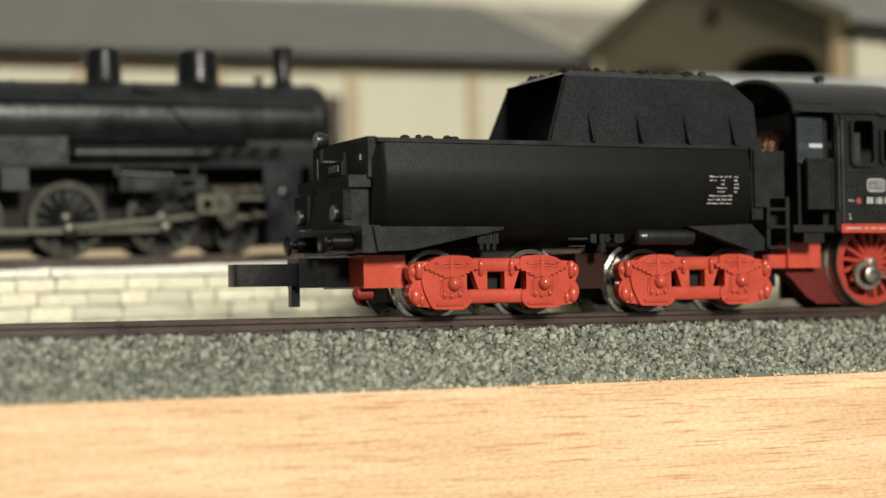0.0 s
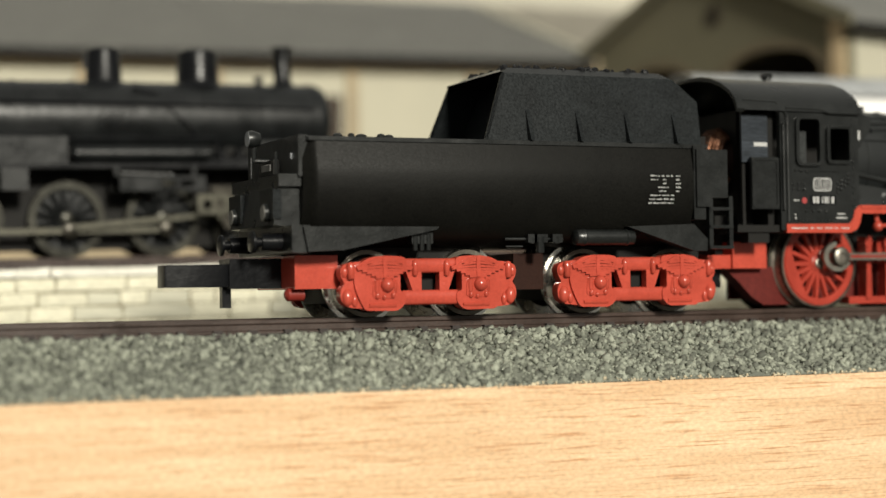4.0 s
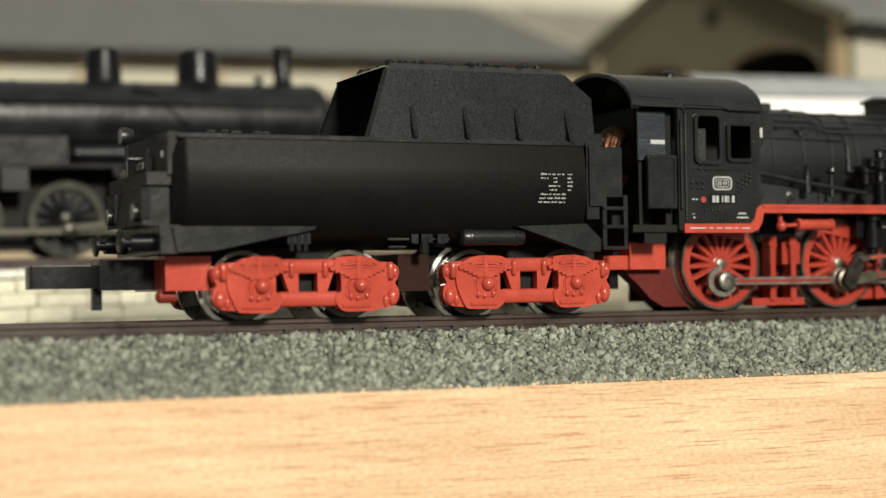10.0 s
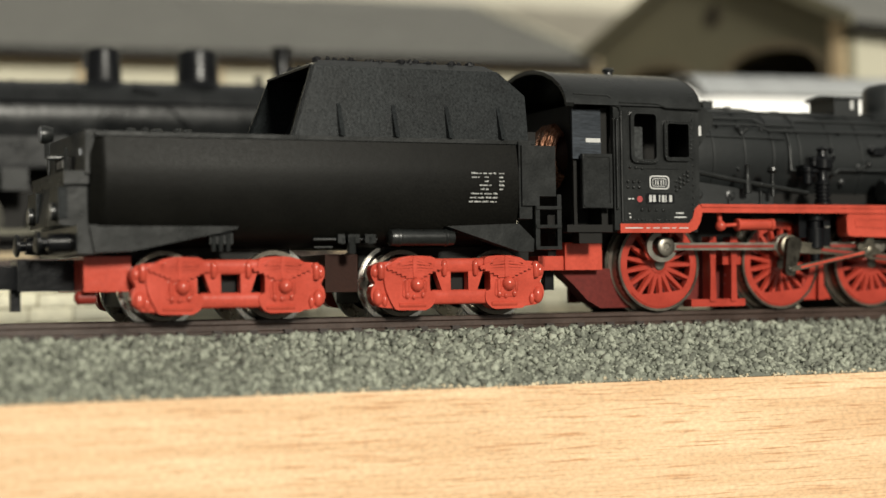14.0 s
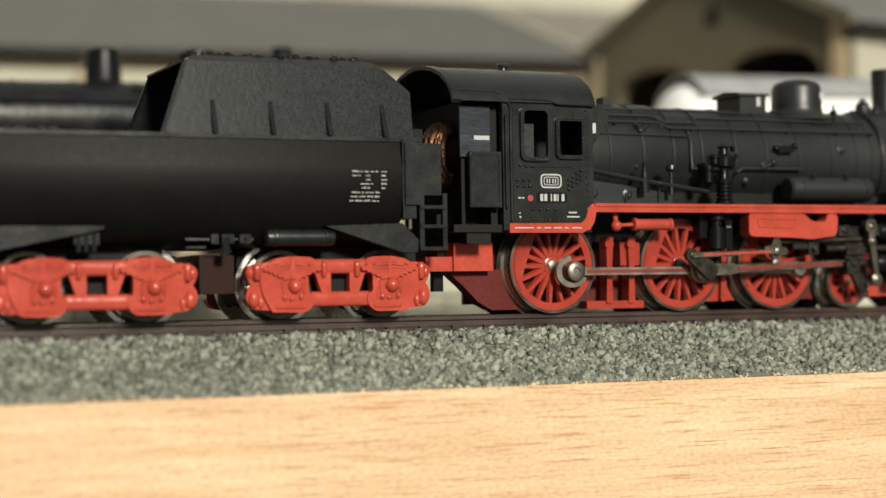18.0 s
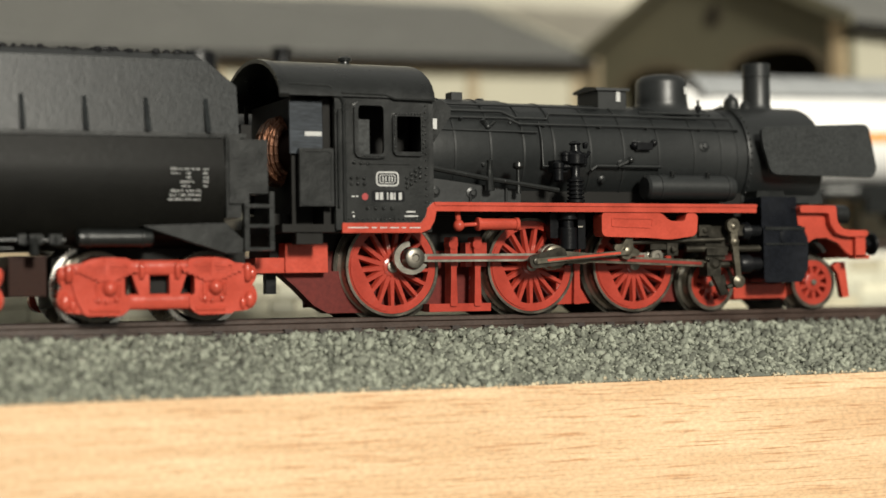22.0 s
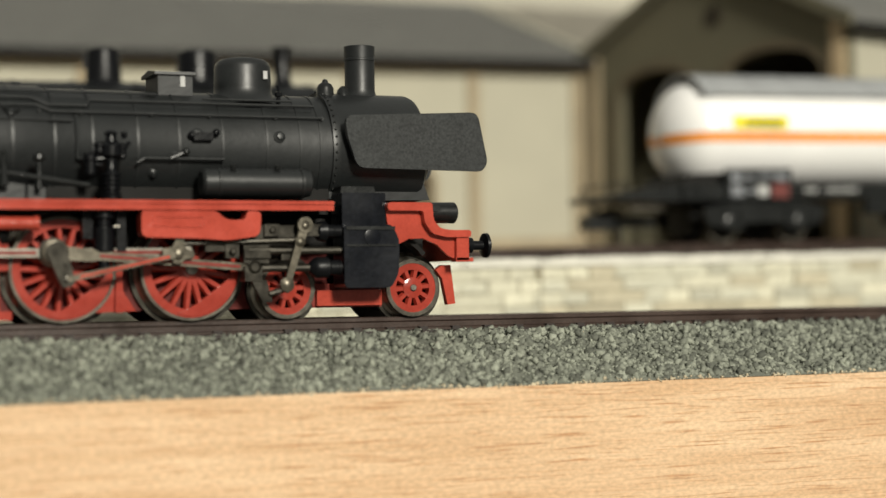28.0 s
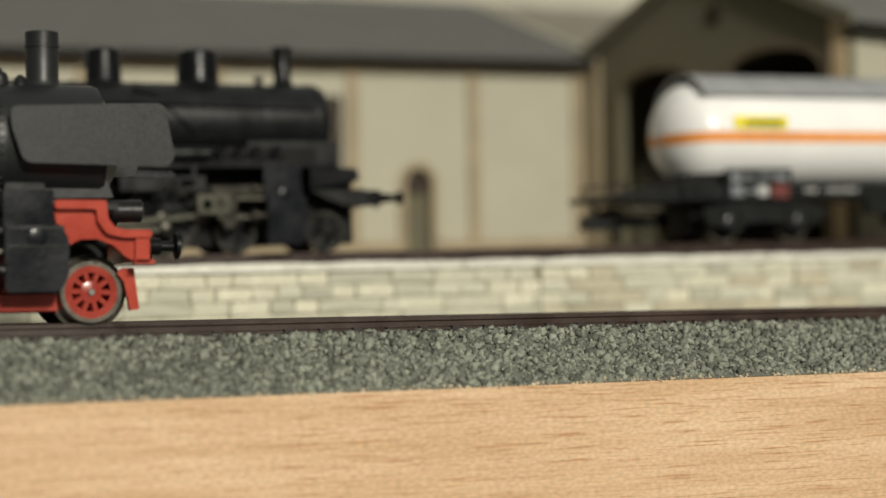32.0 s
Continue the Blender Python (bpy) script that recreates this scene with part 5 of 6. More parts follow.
    part("plate_lip", mirrored(bevel(side, 0.06, 1)), RED, L, "thin raised lip along the running plate")
    bm = B()
    for k, (a, b) in enumerate(((106.4, 108.6), (109.0, 109.5), (109.9, 110.7), (111.0, 112.0), (112.3, 112.8), (113.2, 114.4))):
        box(bm, a, b, -9.58, -9.54, 9.17, 9.29)
    part("plate_lettering", bm, WHITE, L, "tiny white print on the red edge")
    part("running_plate", rbox(116, 156, -9.0, 9.0, 11.5, 11.95, 0.1, 1), BLACK, L)
    side = B()
    prism(side, rounded([(161.6, 11.85), (166.6, 11.85), (166.7, 10.1), (167.4, 9.2), (168.6, 9.0), (171.0, 9.0), (171.0, 8.25), (168.2, 8.25), (166.6, 8.6), (165.7, 9.8), (165.6, 11.0), (161.6, 11.0)], 0.35, 3), -9.55, -7.0)
    part("front_plate_edge", mirrored(side), RED, L, "curved red front plate edge")
    side = B()
    prism(side, [(161.7, 11.0), (165.7, 11.0), (166.2, 9.2), (168.2, 8.3), (169.6, 8.3), (169.6, 5.9), (168.6, 6.4), (167.4, 7.5), (165.8, 8.15), (164.2, 8.1), (163.2, 7.6), (162.2, 7.2)], -8.7, -8.2)
    part("front_web", mirrored(side), RED, L)
    part("front_deck", rbox(162, 168, -8.3, 8.3, 11.0, 11.6, 0.1, 1), BLACK, L)
    beam = part("buffer_beam", rbox(169.4, 170.8, -9.3, 9.3, 5.85, 8.3, 0.12), RED, L, "red front buffer beam")
    part("beam_foot", mirrored(rbox(169.3, 171.3, -9.3, -8.0, 5.7, 6.1, 0.1, 1)), RED, beam)
    for s in (-1, 1):
        bm = lathe(B(), (170.8, 5.5 * s, 7.5), (1, 0, 0), [(0, 0.95), (2.0, 0.85), (2.0, 0.5), (3.3, 0.5), (3.5, 1.3), (3.8, 1.35), (4.0, 1.0), (4.0, 0)], 20)
        part("buffer", bm, GLOSS, beam, "round black buffer")
        bm = lathe(B(), (166.7, 5.2 * s, 11.0), (1, 0, 0), [(0, 1.1), (4.2, 1.15), (4.4, 0.9), (4.4, 0)], 18)
        part("front_lamp", bm, BLACK, L, "black front lamp")
    # cylinders
    for s in (-1, 1):
        bm = prism(B(), rounded(rect(156.9, 161.7, 9.2, 12.85), 0.2, 2), s * 8.7, s * 5.5)
        blk = part("valve_chest", bevel(bm, 0.2, 2), CYLBLACK, L, "blue-black valve chest")
        bm = prism(B(), rounded([(157.0, 3.1), (162.2, 3.1), (163.0, 4.6), (163.1, 8.0), (162.3, 9.6), (157.0, 9.6)], 0.5, 3), s * 8.9, s * 5.6)
        lathe(bm, (160.1, s * 8.85, 8.3), (0, s, 0), [(0, 0.95), (0.14, 0.9), (0.2, 0.6), (0.2, 0)], 16)
        cyl = part("cylinder", bevel(bm, 0.25, 2), CYLBLACK, L, "blue-black steam cylinder")
        bm = box(B(), 157.2, 162.9, min(s * 9.02, s * 8.8), max(s * 9.02, s * 8.8), 7.35, 7.55)
        box(bm, 157.2, 162.6, min(s * 9.05, s * 8.8), max(s * 9.05, s * 8.8), 9.05, 9.4)
        part("cover_strip", bm, BLACK, cyl)
        bm = lathe(B(), (154.0, s * 8.2, 8.9), (1, 0, 0), [(0, 0.5), (0.4, 0.95), (1.2, 1.1), (1.3, 0.7), (2.8, 0.7)], 14)
        lathe(bm, (153.4, s * 8.2, 5.2), (1, 0, 0), [(0, 0.5), (0.4, 0.9), (0.8, 1.1), (2.0, 1.1), (2.2, 0.8), (3.4, 0.8)], 14)
        part("cylinder_gland", bm, GLOSS, L)
        bm = prism(B(), [(157.2, 11.9), (161.6, 11.9), (161.0, 13.6), (157.4, 13.6)], s * 7.2, s * 4.5)
        part("steam_pipe_casing", bevel(bm, 0.3, 2), BLACK, L)
    # red boxes under the running plate
    bm = prism(B(), rounded([(135.9, 11.0), (135.9, 8.3), (142.0, 8.15), (144.5, 7.95), (147.9, 8.4), (148.1, 10.9), (146.6, 10.9), (146.4, 10.0), (144.4, 10.0), (143.4, 10.95)], 0.7, 4), -9.35, -7.4)
    b = part("motion_bracket_box", bevel(bm, 0.4, 3, 50), RED, L, "red box under the running plate")
    part("raised_outline", frame_ring([(137.2, 9.5), (142.0, 9.35), (142.2, 10.2), (137.2, 10.25)], 0.15, 0.14, -9.44, -9.25), RED, b)
    for x in (144.7, 146.4):
        part("boss", lathe(B(), (x, -9.28, 9.1), (0, -1, 0), [(0, 0.62), (0.06, 0.6), (0.06, 0.42), (0.02, 0.38), (0.02, 0)], 16), RED, b)
    bm = lathe(B(), (121.2, -8.6, 9.65), (1, 0, 0), [(0, 0.35), (0.1, 0.72), (0.45, 0.72), (0.5, 0.62), (4.5, 0.62), (4.55, 0.72), (4.9, 0.72), (5.0, 0.45), (5.0, 0)], 16)
    ball(bm, (119.2, -8.6, 9.5), 0.62)
    rod(bm, (119.2, -8.5, 9.8), (119.2, -8.3, 11.0), 0.3)
    rod(bm, (119.6, -8.6, 9.55), (121.3, -8.6, 9.65), 0.22)
    part("brake_cylinder", bm, RED, L, "small red brake cylinder")
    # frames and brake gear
    part("main_frame", mirrored(box(B(), 106, 157, -3.6, -3.0, 1.1, 7.0)), RED_SHADED, L, "red main frame, darkened as in shade")
    part("frame_top", box(B(), 100, 168, -3.5, 3.5, 5.4, 10.9), DARK, L)
    for x in (119.6, 122.4, 134.4):
        w = 0.42
        bm = prism(B(), rounded([(x - w, 1.0), (x + w, 1.0), (x + w * 0.8, 4.5), (x + w * 1.3, 8.4), (x - w * 0.9, 8.4), (x - w * 0.7, 4.5)], 0.2, 2), -6.2, -4.6)
        lathe(bm, (x, -6.3, 7.6), (0, 1, 0), [(0, 0.55), (1.4, 0.55)], 12)
        part("brake_hanger", mirrored(bm), WHEELRED, L, "red brake hanger")
    part("brake_beam", mirrored(rbox(116.8, 124.0, -6.0, -4.4, 0.45, 1.3, 0.12, 1)), WHEELRED, L, "red brake beam")
    part("sand_pipe_bracket", mirrored(bevel(prism(B(), [(132.2, 3.6), (134.4, 3.9), (136.2, 1.1), (132.0, 1.0)], -5.6, -4.0), 0.12, 1)), WHEELRED, L)
    part("brake_block", mirrored(rbox(121.3, 123.8, -5.6, -4.2, 5.2, 7.8, 0.12, 1)), WHEELRED, L)
    part("rear_frame", bevel(box(B(), 101.0, 105.6, -5.6, 5.6, 4.75, 7.8), 0.2), RED, L, "red rear frame block")
    part("rear_drag_box", bevel(box(B(), 97.9, 101.2, -5.2, 5.2, 4.75, 6.3), 0.2), RED, L)
    part("ash_pan", bevel(prism(B(), [(100.6, 4.9), (110.0, 4.9), (110.0, 0.5), (106.0, 0.5), (104.4, 1.4), (102.6, 3.2)], -4.3, -2.2), 0.15), RED_SHADED, L, "red ash pan, darkened as in shade")
    part("drag_peg", rbox(99.6, 100.7, -3.4, -2.4, 2.6, 4.9, 0.15, 1), GLOSS, L, "small black peg")
    part("steps_under_cab", mirrored(box(B(), 101.2, 104.0, -8.6, -7.0, 7.6, 9.2)), DARK, L)
    part("bogie_frame", bevel(prism(B(), [(150.0, 3.6), (168.0, 3.6), (168.0, 2.8), (163.2, 2.6), (162.8, 1.1), (155.2, 1.1), (154.6, 2.6), (150, 2.6)], -4.3, 4.3), 0.15), RED_DARK, L, "red leading bogie frame")
    part("bogie_spring_beam", mirrored(bevel(prism(B(), [(155.4, 2.9), (162.6, 2.9), (162.6, 1.3), (155.4, 1.3)], -5.0, -4.2), 0.15)), RED, L)
    bm = prism(B(), [(168.2, 4.9), (168.9, 5.4), (169.9, 5.4), (170.4, 1.3), (169.5, 1.2), (168.9, 4.0)], -6.5, -5.7)
    part("guard_iron", mirrored(bevel(bm, 0.12, 1)), RED, L, "red guard iron")
    bm = ring(B(), (163.0, -7.4, 4.2), (0, 1, 0), 3.9, 4.4, 2.0, 32)
    for v in [v for v in bm.verts if v.co.z < 6.2]:
        bm.verts.remove(v)
    part("splasher", mirrored(bm), DARK, L)
    # wheels
    for x, r, n, crank in ((112.7, 5.25, 17, True), (128.97, 5.25, 17, True), (141.8, 5.25, 17, True)):
        for near in (True, False):
            MOVING["drivers"].append((spoked_wheel(L, x, r, n, near, "driving_wheel", crank), x, r))
        part("axle", rod(B(), (x, -4, r), (x, 4, r), 0.8), STEEL, L)
    for x in (151.8, 165.8):
        for near in (True, False):
            MOVING["wheels"].append((spoked_wheel(L, x, 3.05, 10, near, "bogie_wheel"), x, 3.05))
        part("axle", rod(B(), (x, -4, 3.05), (x, 4, 3.05), 0.6), STEEL, L)
    # rods, each about its own first pin
    hx, hz = 112.7, 5.25
    bm = B()
    for a, b in ((0, 16.27), (16.27, 29.1)):
        prism(bm, [(hx + a + 0.8, hz - 0.42), (hx + b - 0.8, hz - 0.42), (hx + b - 0.8, hz + 0.42), (hx + a + 0.8, hz + 0.42)], -7.3, -6.8)
    for a, rr in ((0, 1.05), (16.27, 1.45), (29.1, 0.95)):
        lathe(bm, (hx + a, -7.5, hz), (0, 1, 0), [(0, 0), (0, rr * 0.6), (0.12, rr * 0.95), (0.2, rr), (0.9, rr)], 18)
    turn = [radians(d) for d in range(95, 341, 15)]
    hook = [(hx - 0.25 + 1.95 * math.cos(q), hz + 1.75 * math.sin(q)) for q in turn] + [(hx - 0.25 + 1.3 * math.cos(q), hz + 1.2 * math.sin(q)) for q in turn[::-1]]
    prism(bm, hook, -7.4, -6.9)
    cr = part("coupling_rod", bevel(bm, 0.06, 1, 50), SIDE_ROD, L, "bronzed coupling rod with red groove", at=(hx, 0, hz))
    bm = B()
    for a, b in ((1.6, 14.6), (18.0, 27.8)):
        box(bm, hx + a, hx + b, -7.36, -7.29, hz - 0.17, hz + 0.17)
    part("groove", bm, RED_DARK, cr, at=(hx, 0, hz))
    for a, rr in ((0, 1.08), (29.1, 0.85)):
        bm = lathe(B(), (hx + a, -8.05, hz), (0, 1, 0), [(0.1, 0), (0.1, rr * 0.3), (0, rr * 0.4), (0.02, rr * 0.82), (0.16, rr), (0.8, rr)], 20)
        part("crank_pin", bm, PIN, cr, "grey steel crank pin", at=(hx, 0, hz))
    hx = 128.97
    bm = prism(B(), [(hx, hz - 0.7), (hx + 3.6, hz - 0.6), (hx + 4.2, hz - 0.44), (hx + 20, hz - 0.36), (hx + 20, hz + 0.36), (hx + 4.2, hz + 0.44), (hx + 3.6, hz + 0.6), (hx, hz + 0.7)], -8.2, -7.7)
    lathe(bm, (hx, -8.35, hz), (0, 1, 0), [(0, 1.15), (0.1, 1.3), (0.9, 1.3)], 20)
    lathe(bm, (hx + 20, -8.3, hz), (0, 1, 0), [(0, 0.7), (0.7, 0.7)], 16)
    mr = part("connecting_rod", bm, ROD, L, "bronzed connecting rod with red groove", at=(hx, 0, hz))
    part("groove", box(B(), hx + 4.3, hx + 18.4, -8.27, -8.19, hz - 0.16, hz + 0.16), RED_DARK, mr, at=(hx, 0, hz))
    ang = math.atan2(0.79, -2.66)
    d, n = Vector((math.cos(ang), 0, math.sin(ang))), Vector((-math.sin(ang), 0, math.cos(ang)))
    p0, p1 = Vector((hx + 2.0, 0, hz)), Vector((hx - 0.66, 0, hz + 0.79))
    pts = [p0 + n * 1.0 - d * 1.0, p0 - n * 1.0 - d * 1.0, p1 - n * 0.68 + d * 0.75, p1 + n * 0.68 + d * 0.75]
    bm = prism(B(), rounded([(p.x, p.z) for p in pts], 0.95, 5), -9.05, -8.4)
    lathe(bm, (p1.x, -9.3, p1.z), (0, 1, 0), [(0, 0), (0.1, 0.35), (0.3, 0.42), (0.8, 0.42)], 12)
    lathe(bm, (p0.x, -8.7, p0.z), (0, 1, 0), [(0, 0.8), (1.2, 0.8)], 14)
    ec = part("return_crank", bevel(bm, 0.1, 1, 50), DARKSTEEL, L, "dark steel return crank", at=(hx, 0, hz))
    lnk = 11.2
    bm = prism(B(), [(hx, hz - 0.28), (hx + lnk, hz - 0.25), (hx + lnk, hz + 0.25), (hx, hz + 0.28)], -9.3, -9.0)
    er = part("eccentric_rod", bm, ROD, L, "thin bronzed eccentric rod", at=(hx, 0, hz))
    part("groove", box(B(), hx + 1.2, hx + lnk - 1, -9.36, -9.28, hz - 0.12, hz + 0.12), RED, er, at=(hx, 0, hz))
    cx = 149.0
    bm = box(B(), cx - 1.3, cx + 1.3, -8.6, -7.2, 5.7, 7.5)
    box(bm, cx - 1.3, cx + 0.5, -8.9, -7.2, 3.9, 5.4)
    box(bm, cx - 0.7, cx + 0.9, -8.3, -7.2, 5.3, 5.8)
    bevel(bm, 0.2, 2)
    box(bm, cx - 1.35, cx + 1.35, -9.0, -7.4, 6.2, 7.0)
    lathe(bm, (cx - 0.3, -9.2, 5.3), (0, 1, 0), [(0, 0.4), (0.3, 0.7), (0.6, 0.7)], 12)
    prism(bm, [(cx - 0.6, 4.0), (cx + 1.0, 4.0), (cx + 1.6, 1.8), (cx + 0.6, 1.7)], -8.8, -8.2)
    rod(bm, (cx + 1.2, -8.9, 2.6), (cx + 3.4, -8.9, 3.2), 0.3)
    rod(bm, (cx, -8.2, 5.2), (cx + 8.0, -8.2, 5.2), 0.42)
    xh = part("crosshead", bm, DARKSTEEL, L, "dark bronzed crosshead and piston rod", at=(cx, 0, 5.25))
    bm = prism(B(), rounded([(152.1, 9.9), (153.1, 9.9), (153.0, 7.6), (152.9, 3.0), (152.3, 3.0), (152.2, 7.6)], 0.25, 2), -9.5, -9.05)
    ring(bm, (152.6, -9.6, 9.5), (0, 1, 0), 0.42, 0.82, 0.6, 18)
    for z, rr in ((9.4, 0.55), (7.7, 0.55), (3.2, 0.75)):
        lathe(bm, (152.6, -9.75, z), (0, 1, 0), [(0, 0.3 * rr), (0.1, 0.6 * rr), (0.25, rr), (0.7, rr)], 12)
    cl = part("combination_lever", bm, ROD, L, "bronzed combination lever", at=(152.6, 0, 9.4))
    bm = B()
    rod(bm, (147.0, -8.3, 6.95), (156.8, -8.3, 6.95), 0.4)
    box(bm, 147.0, 153.0, -8.2, -7.4, 7.5, 9.5)
    box(bm, 152.6, 154.6, -8.9, -8.0, 8.4, 9.6)
    part("slide_bar", bm, DARKSTEEL, L, "dark slide bar and bracket")
    bm = B()
    for x0, x1, z0, z1, y in ((146.2, 148.2, 7.9, 9.2, -8.6), (148.6, 150.2, 8.4, 9.6, -8.7), (144.6, 146.0, 6.2, 7.6, -8.4), (150.4, 151.6, 6.0, 6.6, -8.5)):
        box(bm, x0, x1, y, y + 0.9, z0, z1)
    bevel(bm, 0.15, 2)
    for x, z in ((147.2, 8.5), (149.4, 9.0), (145.3, 6.9)):
        lathe(bm, (x, -8.95, z), (0, 1, 0), [(0, 0.2), (0.1, 0.35), (0.4, 0.35)], 10)
    part("motion_plate", bm, DARKSTEEL, L, "dark cluttered valve gear plate")
    bm = prism(B(), rounded([(139.2, 5.7), (140.0, 5.7), (140.3, 6.2), (141.2, 6.4), (141.2, 7.0), (140.3, 7.2), (140.0, 8.0), (140.1, 10.4), (139.1, 10.4), (139.2, 8.0), (138.9, 7.2), (138.0, 7.0), (138.0, 6.4), (138.9, 6.2)], 0.2, 2), -8.9, -8.4)
    lathe(bm, (139.6, -9.4, 6.6), (0, 1, 0), [(0, 0.2), (0.1, 0.45), (0.5, 0.5)], 12)
    lk = part("expansion_link", bevel(bm, 0.08, 1, 50), ROD, L, "bronzed expansion link", at=(139.6, 0, 10.2))
    bm = B()
    rod(bm, (140.2, -8.0, 7.7), (151.8, -8.6, 8.0), 0.28)
    box(bm, 142.6, 145.4, -8.2, -7.2, 6.9, 9.4)
    part("valve_rod", bm, DARKSTEEL, L)
    MOVING["rods"] = {"coupling": cr, "main": mr, "crank": ec, "eccentric": er, "crosshead": xh, "lever": cl, "link": lk}
    return L


# ---- rear line: black locomotive and tank wagon ----
def rear_locomotive():
    z0 = rear_z(65)
    T = 66.0
    g = thing("black_steam_locomotive", (65, T, z0), "all-black steam locomotive standing on the rear track", "locomotive", tip=math.degrees(math.atan(GRADE)))
    X = lambda x: x                               # written level; the thing itself tips with the line
    cz, r = z0 + 18.9, 5.6
    bm = lathe(B(), (20, T, cz), (1, 0, 0), [(0, r), (66.8, r), (67.7, r - 0.05), (68.4, r - 0.4), (69.0, r - 1.3), (69.4, 1.0), (69.4, 0)], 40)
    boiler = part("boiler", bm, REARBLACK, g, "black boiler with thin bands")
    for x in (44, 52, 61, 70, 78.6, 86.5):
        part("boiler_band", lathe(B(), (x, T, cz), (1, 0, 0), [(0, r - 0.2), (0, r + 0.1), (0.5, r + 0.1), (0.5, r - 0.2)], 40), REARBLACK, boiler)
    for x, w in ((57.0, 2.45), (70.5, 2.95)):
        bm = lathe(B(), (x, T, cz + 4.6), (0, 0, 1), [(0, w + 0.9), (0.9, w + 0.15), (1.4, w), (5.1, w), (5.5, w - 0.15), (5.75, w - 0.6), (5.8, 0)], 28)
        d = part("dome", bm, GLOSS, g, "tall round black dome")
    part("dome_handle", rbox(54.2, 54.6, T - 0.4, T + 0.4, cz + 7.4, cz + 9.2, 0.1, 1), GLOSS, d)
    bm = lathe(B(), (83.2, T, cz + 4.8), (0, 0, 1), [(0, 2.4), (0.9, 1.5), (1.4, 1.25), (5.6, 1.3), (5.7, 1.5), (6.2, 1.5), (6.2, 1.1), (5.4, 1.0), (5.4, 0)], 24)
    part("chimney", bm, GLOSS, g, "slim black chimney")
    bm = lathe(B(), (79.4, T - 0.5, cz + 5.2), (0, 0, 1), [(0, 0.5), (0.8, 0.4), (0.9, 0.7), (1.5, 0.6), (1.5, 0)], 12)
    part("safety_valve", bm, GLOSS, g)
    bm = B()
    pipe(bm, [(40, T - 5.6, cz + 2.3), (64.5, T - 5.6, cz + 2.1), (73.0, T - 5.5, cz + 1.8), (86, T - 5.6, cz + 1.6)], 0.2)
    pipe(bm, [(60, T - 4.0, cz + 4.4), (63.5, T - 4.6, cz + 3.6)], 0.22)
    pipe(bm, [(64.5, T - 5.7, cz + 1.6), (68.5, T - 6.2, cz - 2.0)], 0.14)
    pipe(bm, [(50.6, T - 8.4, z0 + 15.9), (70.6, T - 8.4, z0 + 16.0), (70.6, T - 8.4, z0 + 12.6)], 0.2)
    part("handrail", bm, GLOSS, boiler, "boiler handrails and pipes")
    part("running_plate", rbox(20, 88, T - 9, T + 9, z0 + 11.9, z0 + 12.5, 0.1, 1), GLOSS, g)
    part("firebox_casing", rbox(20, 50.0, T - 8.2, T + 8.2, z0 + 12.4, z0 + 16.2, 0.3), REARBLACK, g, "black firebox casing")
    bm = lathe(B(), (50.6, T - 7.6, z0 + 13.9), (1, 0, 0), [(0, 0.6), (0.4, 1.1), (19, 1.1), (19.6, 0.6), (19.6, 0)], 18)
    part("air_reservoir", bm, REARBLACK, g, "black air reservoir on the running plate")
    part("smokebox_saddle", rbox(76, 89.5, T - 5.2, T + 5.2, z0 + 12, cz - 3, 0.4), BLACK, g)
    for x in (71.5, 74.0, 76.5, 79.5):
        part("lubricator", lathe(B(), (x, T - 7.4, z0 + 13.2), (0, 0, 1), [(0, 0.9), (0.5, 0.9), (0.6, 0.5), (1.4, 0.5), (1.6, 0.7), (1.9, 0)], 12), GLOSS, g)
    part("lubricator_shelf", rbox(69.0, 80.5, T - 8.0, T - 6.4, z0 + 12.45, z0 + 13.25, 0.1, 1), GLOSS, g)
    part("boiler_underside", box(B(), 20, 86, T - 5.5, T + 5.5, z0 + 12.3, z0 + 15.0), DARK, g)
    part("frame", box(B(), 20, 92, T - 3.6, T + 3.6, z0 + 1.2, z0 + 12), DARK, g)
    for sd in (-1, 1):
        y = lambda d: T + sd * d
        bm = prism(B(), rounded([(76.9, z0 + 8.0), (82.4, z0 + 8.0), (82.4, z0 + 12.7), (76.9, z0 + 12.7)], 0.25, 2), y(9.3), y(4.6))
        chest = part("valve_chest", bevel(bm, 0.2, 2), CYLBLACK, g, "blue-black valve chest with worn edges")
        bm = prism(B(), rounded([(77.3, z0 + 1.2), (82.3, z0 + 1.2), (83.0, z0 + 3.0), (83.0, z0 + 7.6), (82.2, z0 + 8.2), (77.3, z0 + 8.2)], 0.45, 3), y(9.6), y(4.6))
        cyl = part("cylinder", bevel(bm, 0.25, 2), CYLBLACK, g, "blue-black steam cylinder")
        bm = lathe(B(), (79.7, y(9.5), z0 + 8.2), (0, sd, 0), [(0, 0.8), (0.25, 0.75), (0.35, 0.4), (0.35, 0)], 14)
        bevel(box(bm, 77.4, 82.2, *sorted((y(9.75), y(9.4))), z0 + 7.9, z0 + 8.25), 0.08, 1, 60)
        part("valve_cover", bm, CYLBLACK, cyl)
        bm = B()
        for k in range(4):
            lathe(bm, (77.6 + 1.45 * k, y(9.3), z0 + 12.0), (0, sd, 0), [(0, 0.3), (0.12, 0.3), (0.16, 0)], 8)
        part("chest_bolts", bm, GLOSS, chest)
    bm = B()
    prism(bm, rounded([(84, z0 + 12.0), (91, z0 + 11.8), (91.5, z0 + 10.2), (88, z0 + 9.6), (84, z0 + 9.0)], 0.3, 2), T - 8.6, T - 6.0)
    part("front_plate", bevel(bm, 0.15, 1), GLOSS, g)
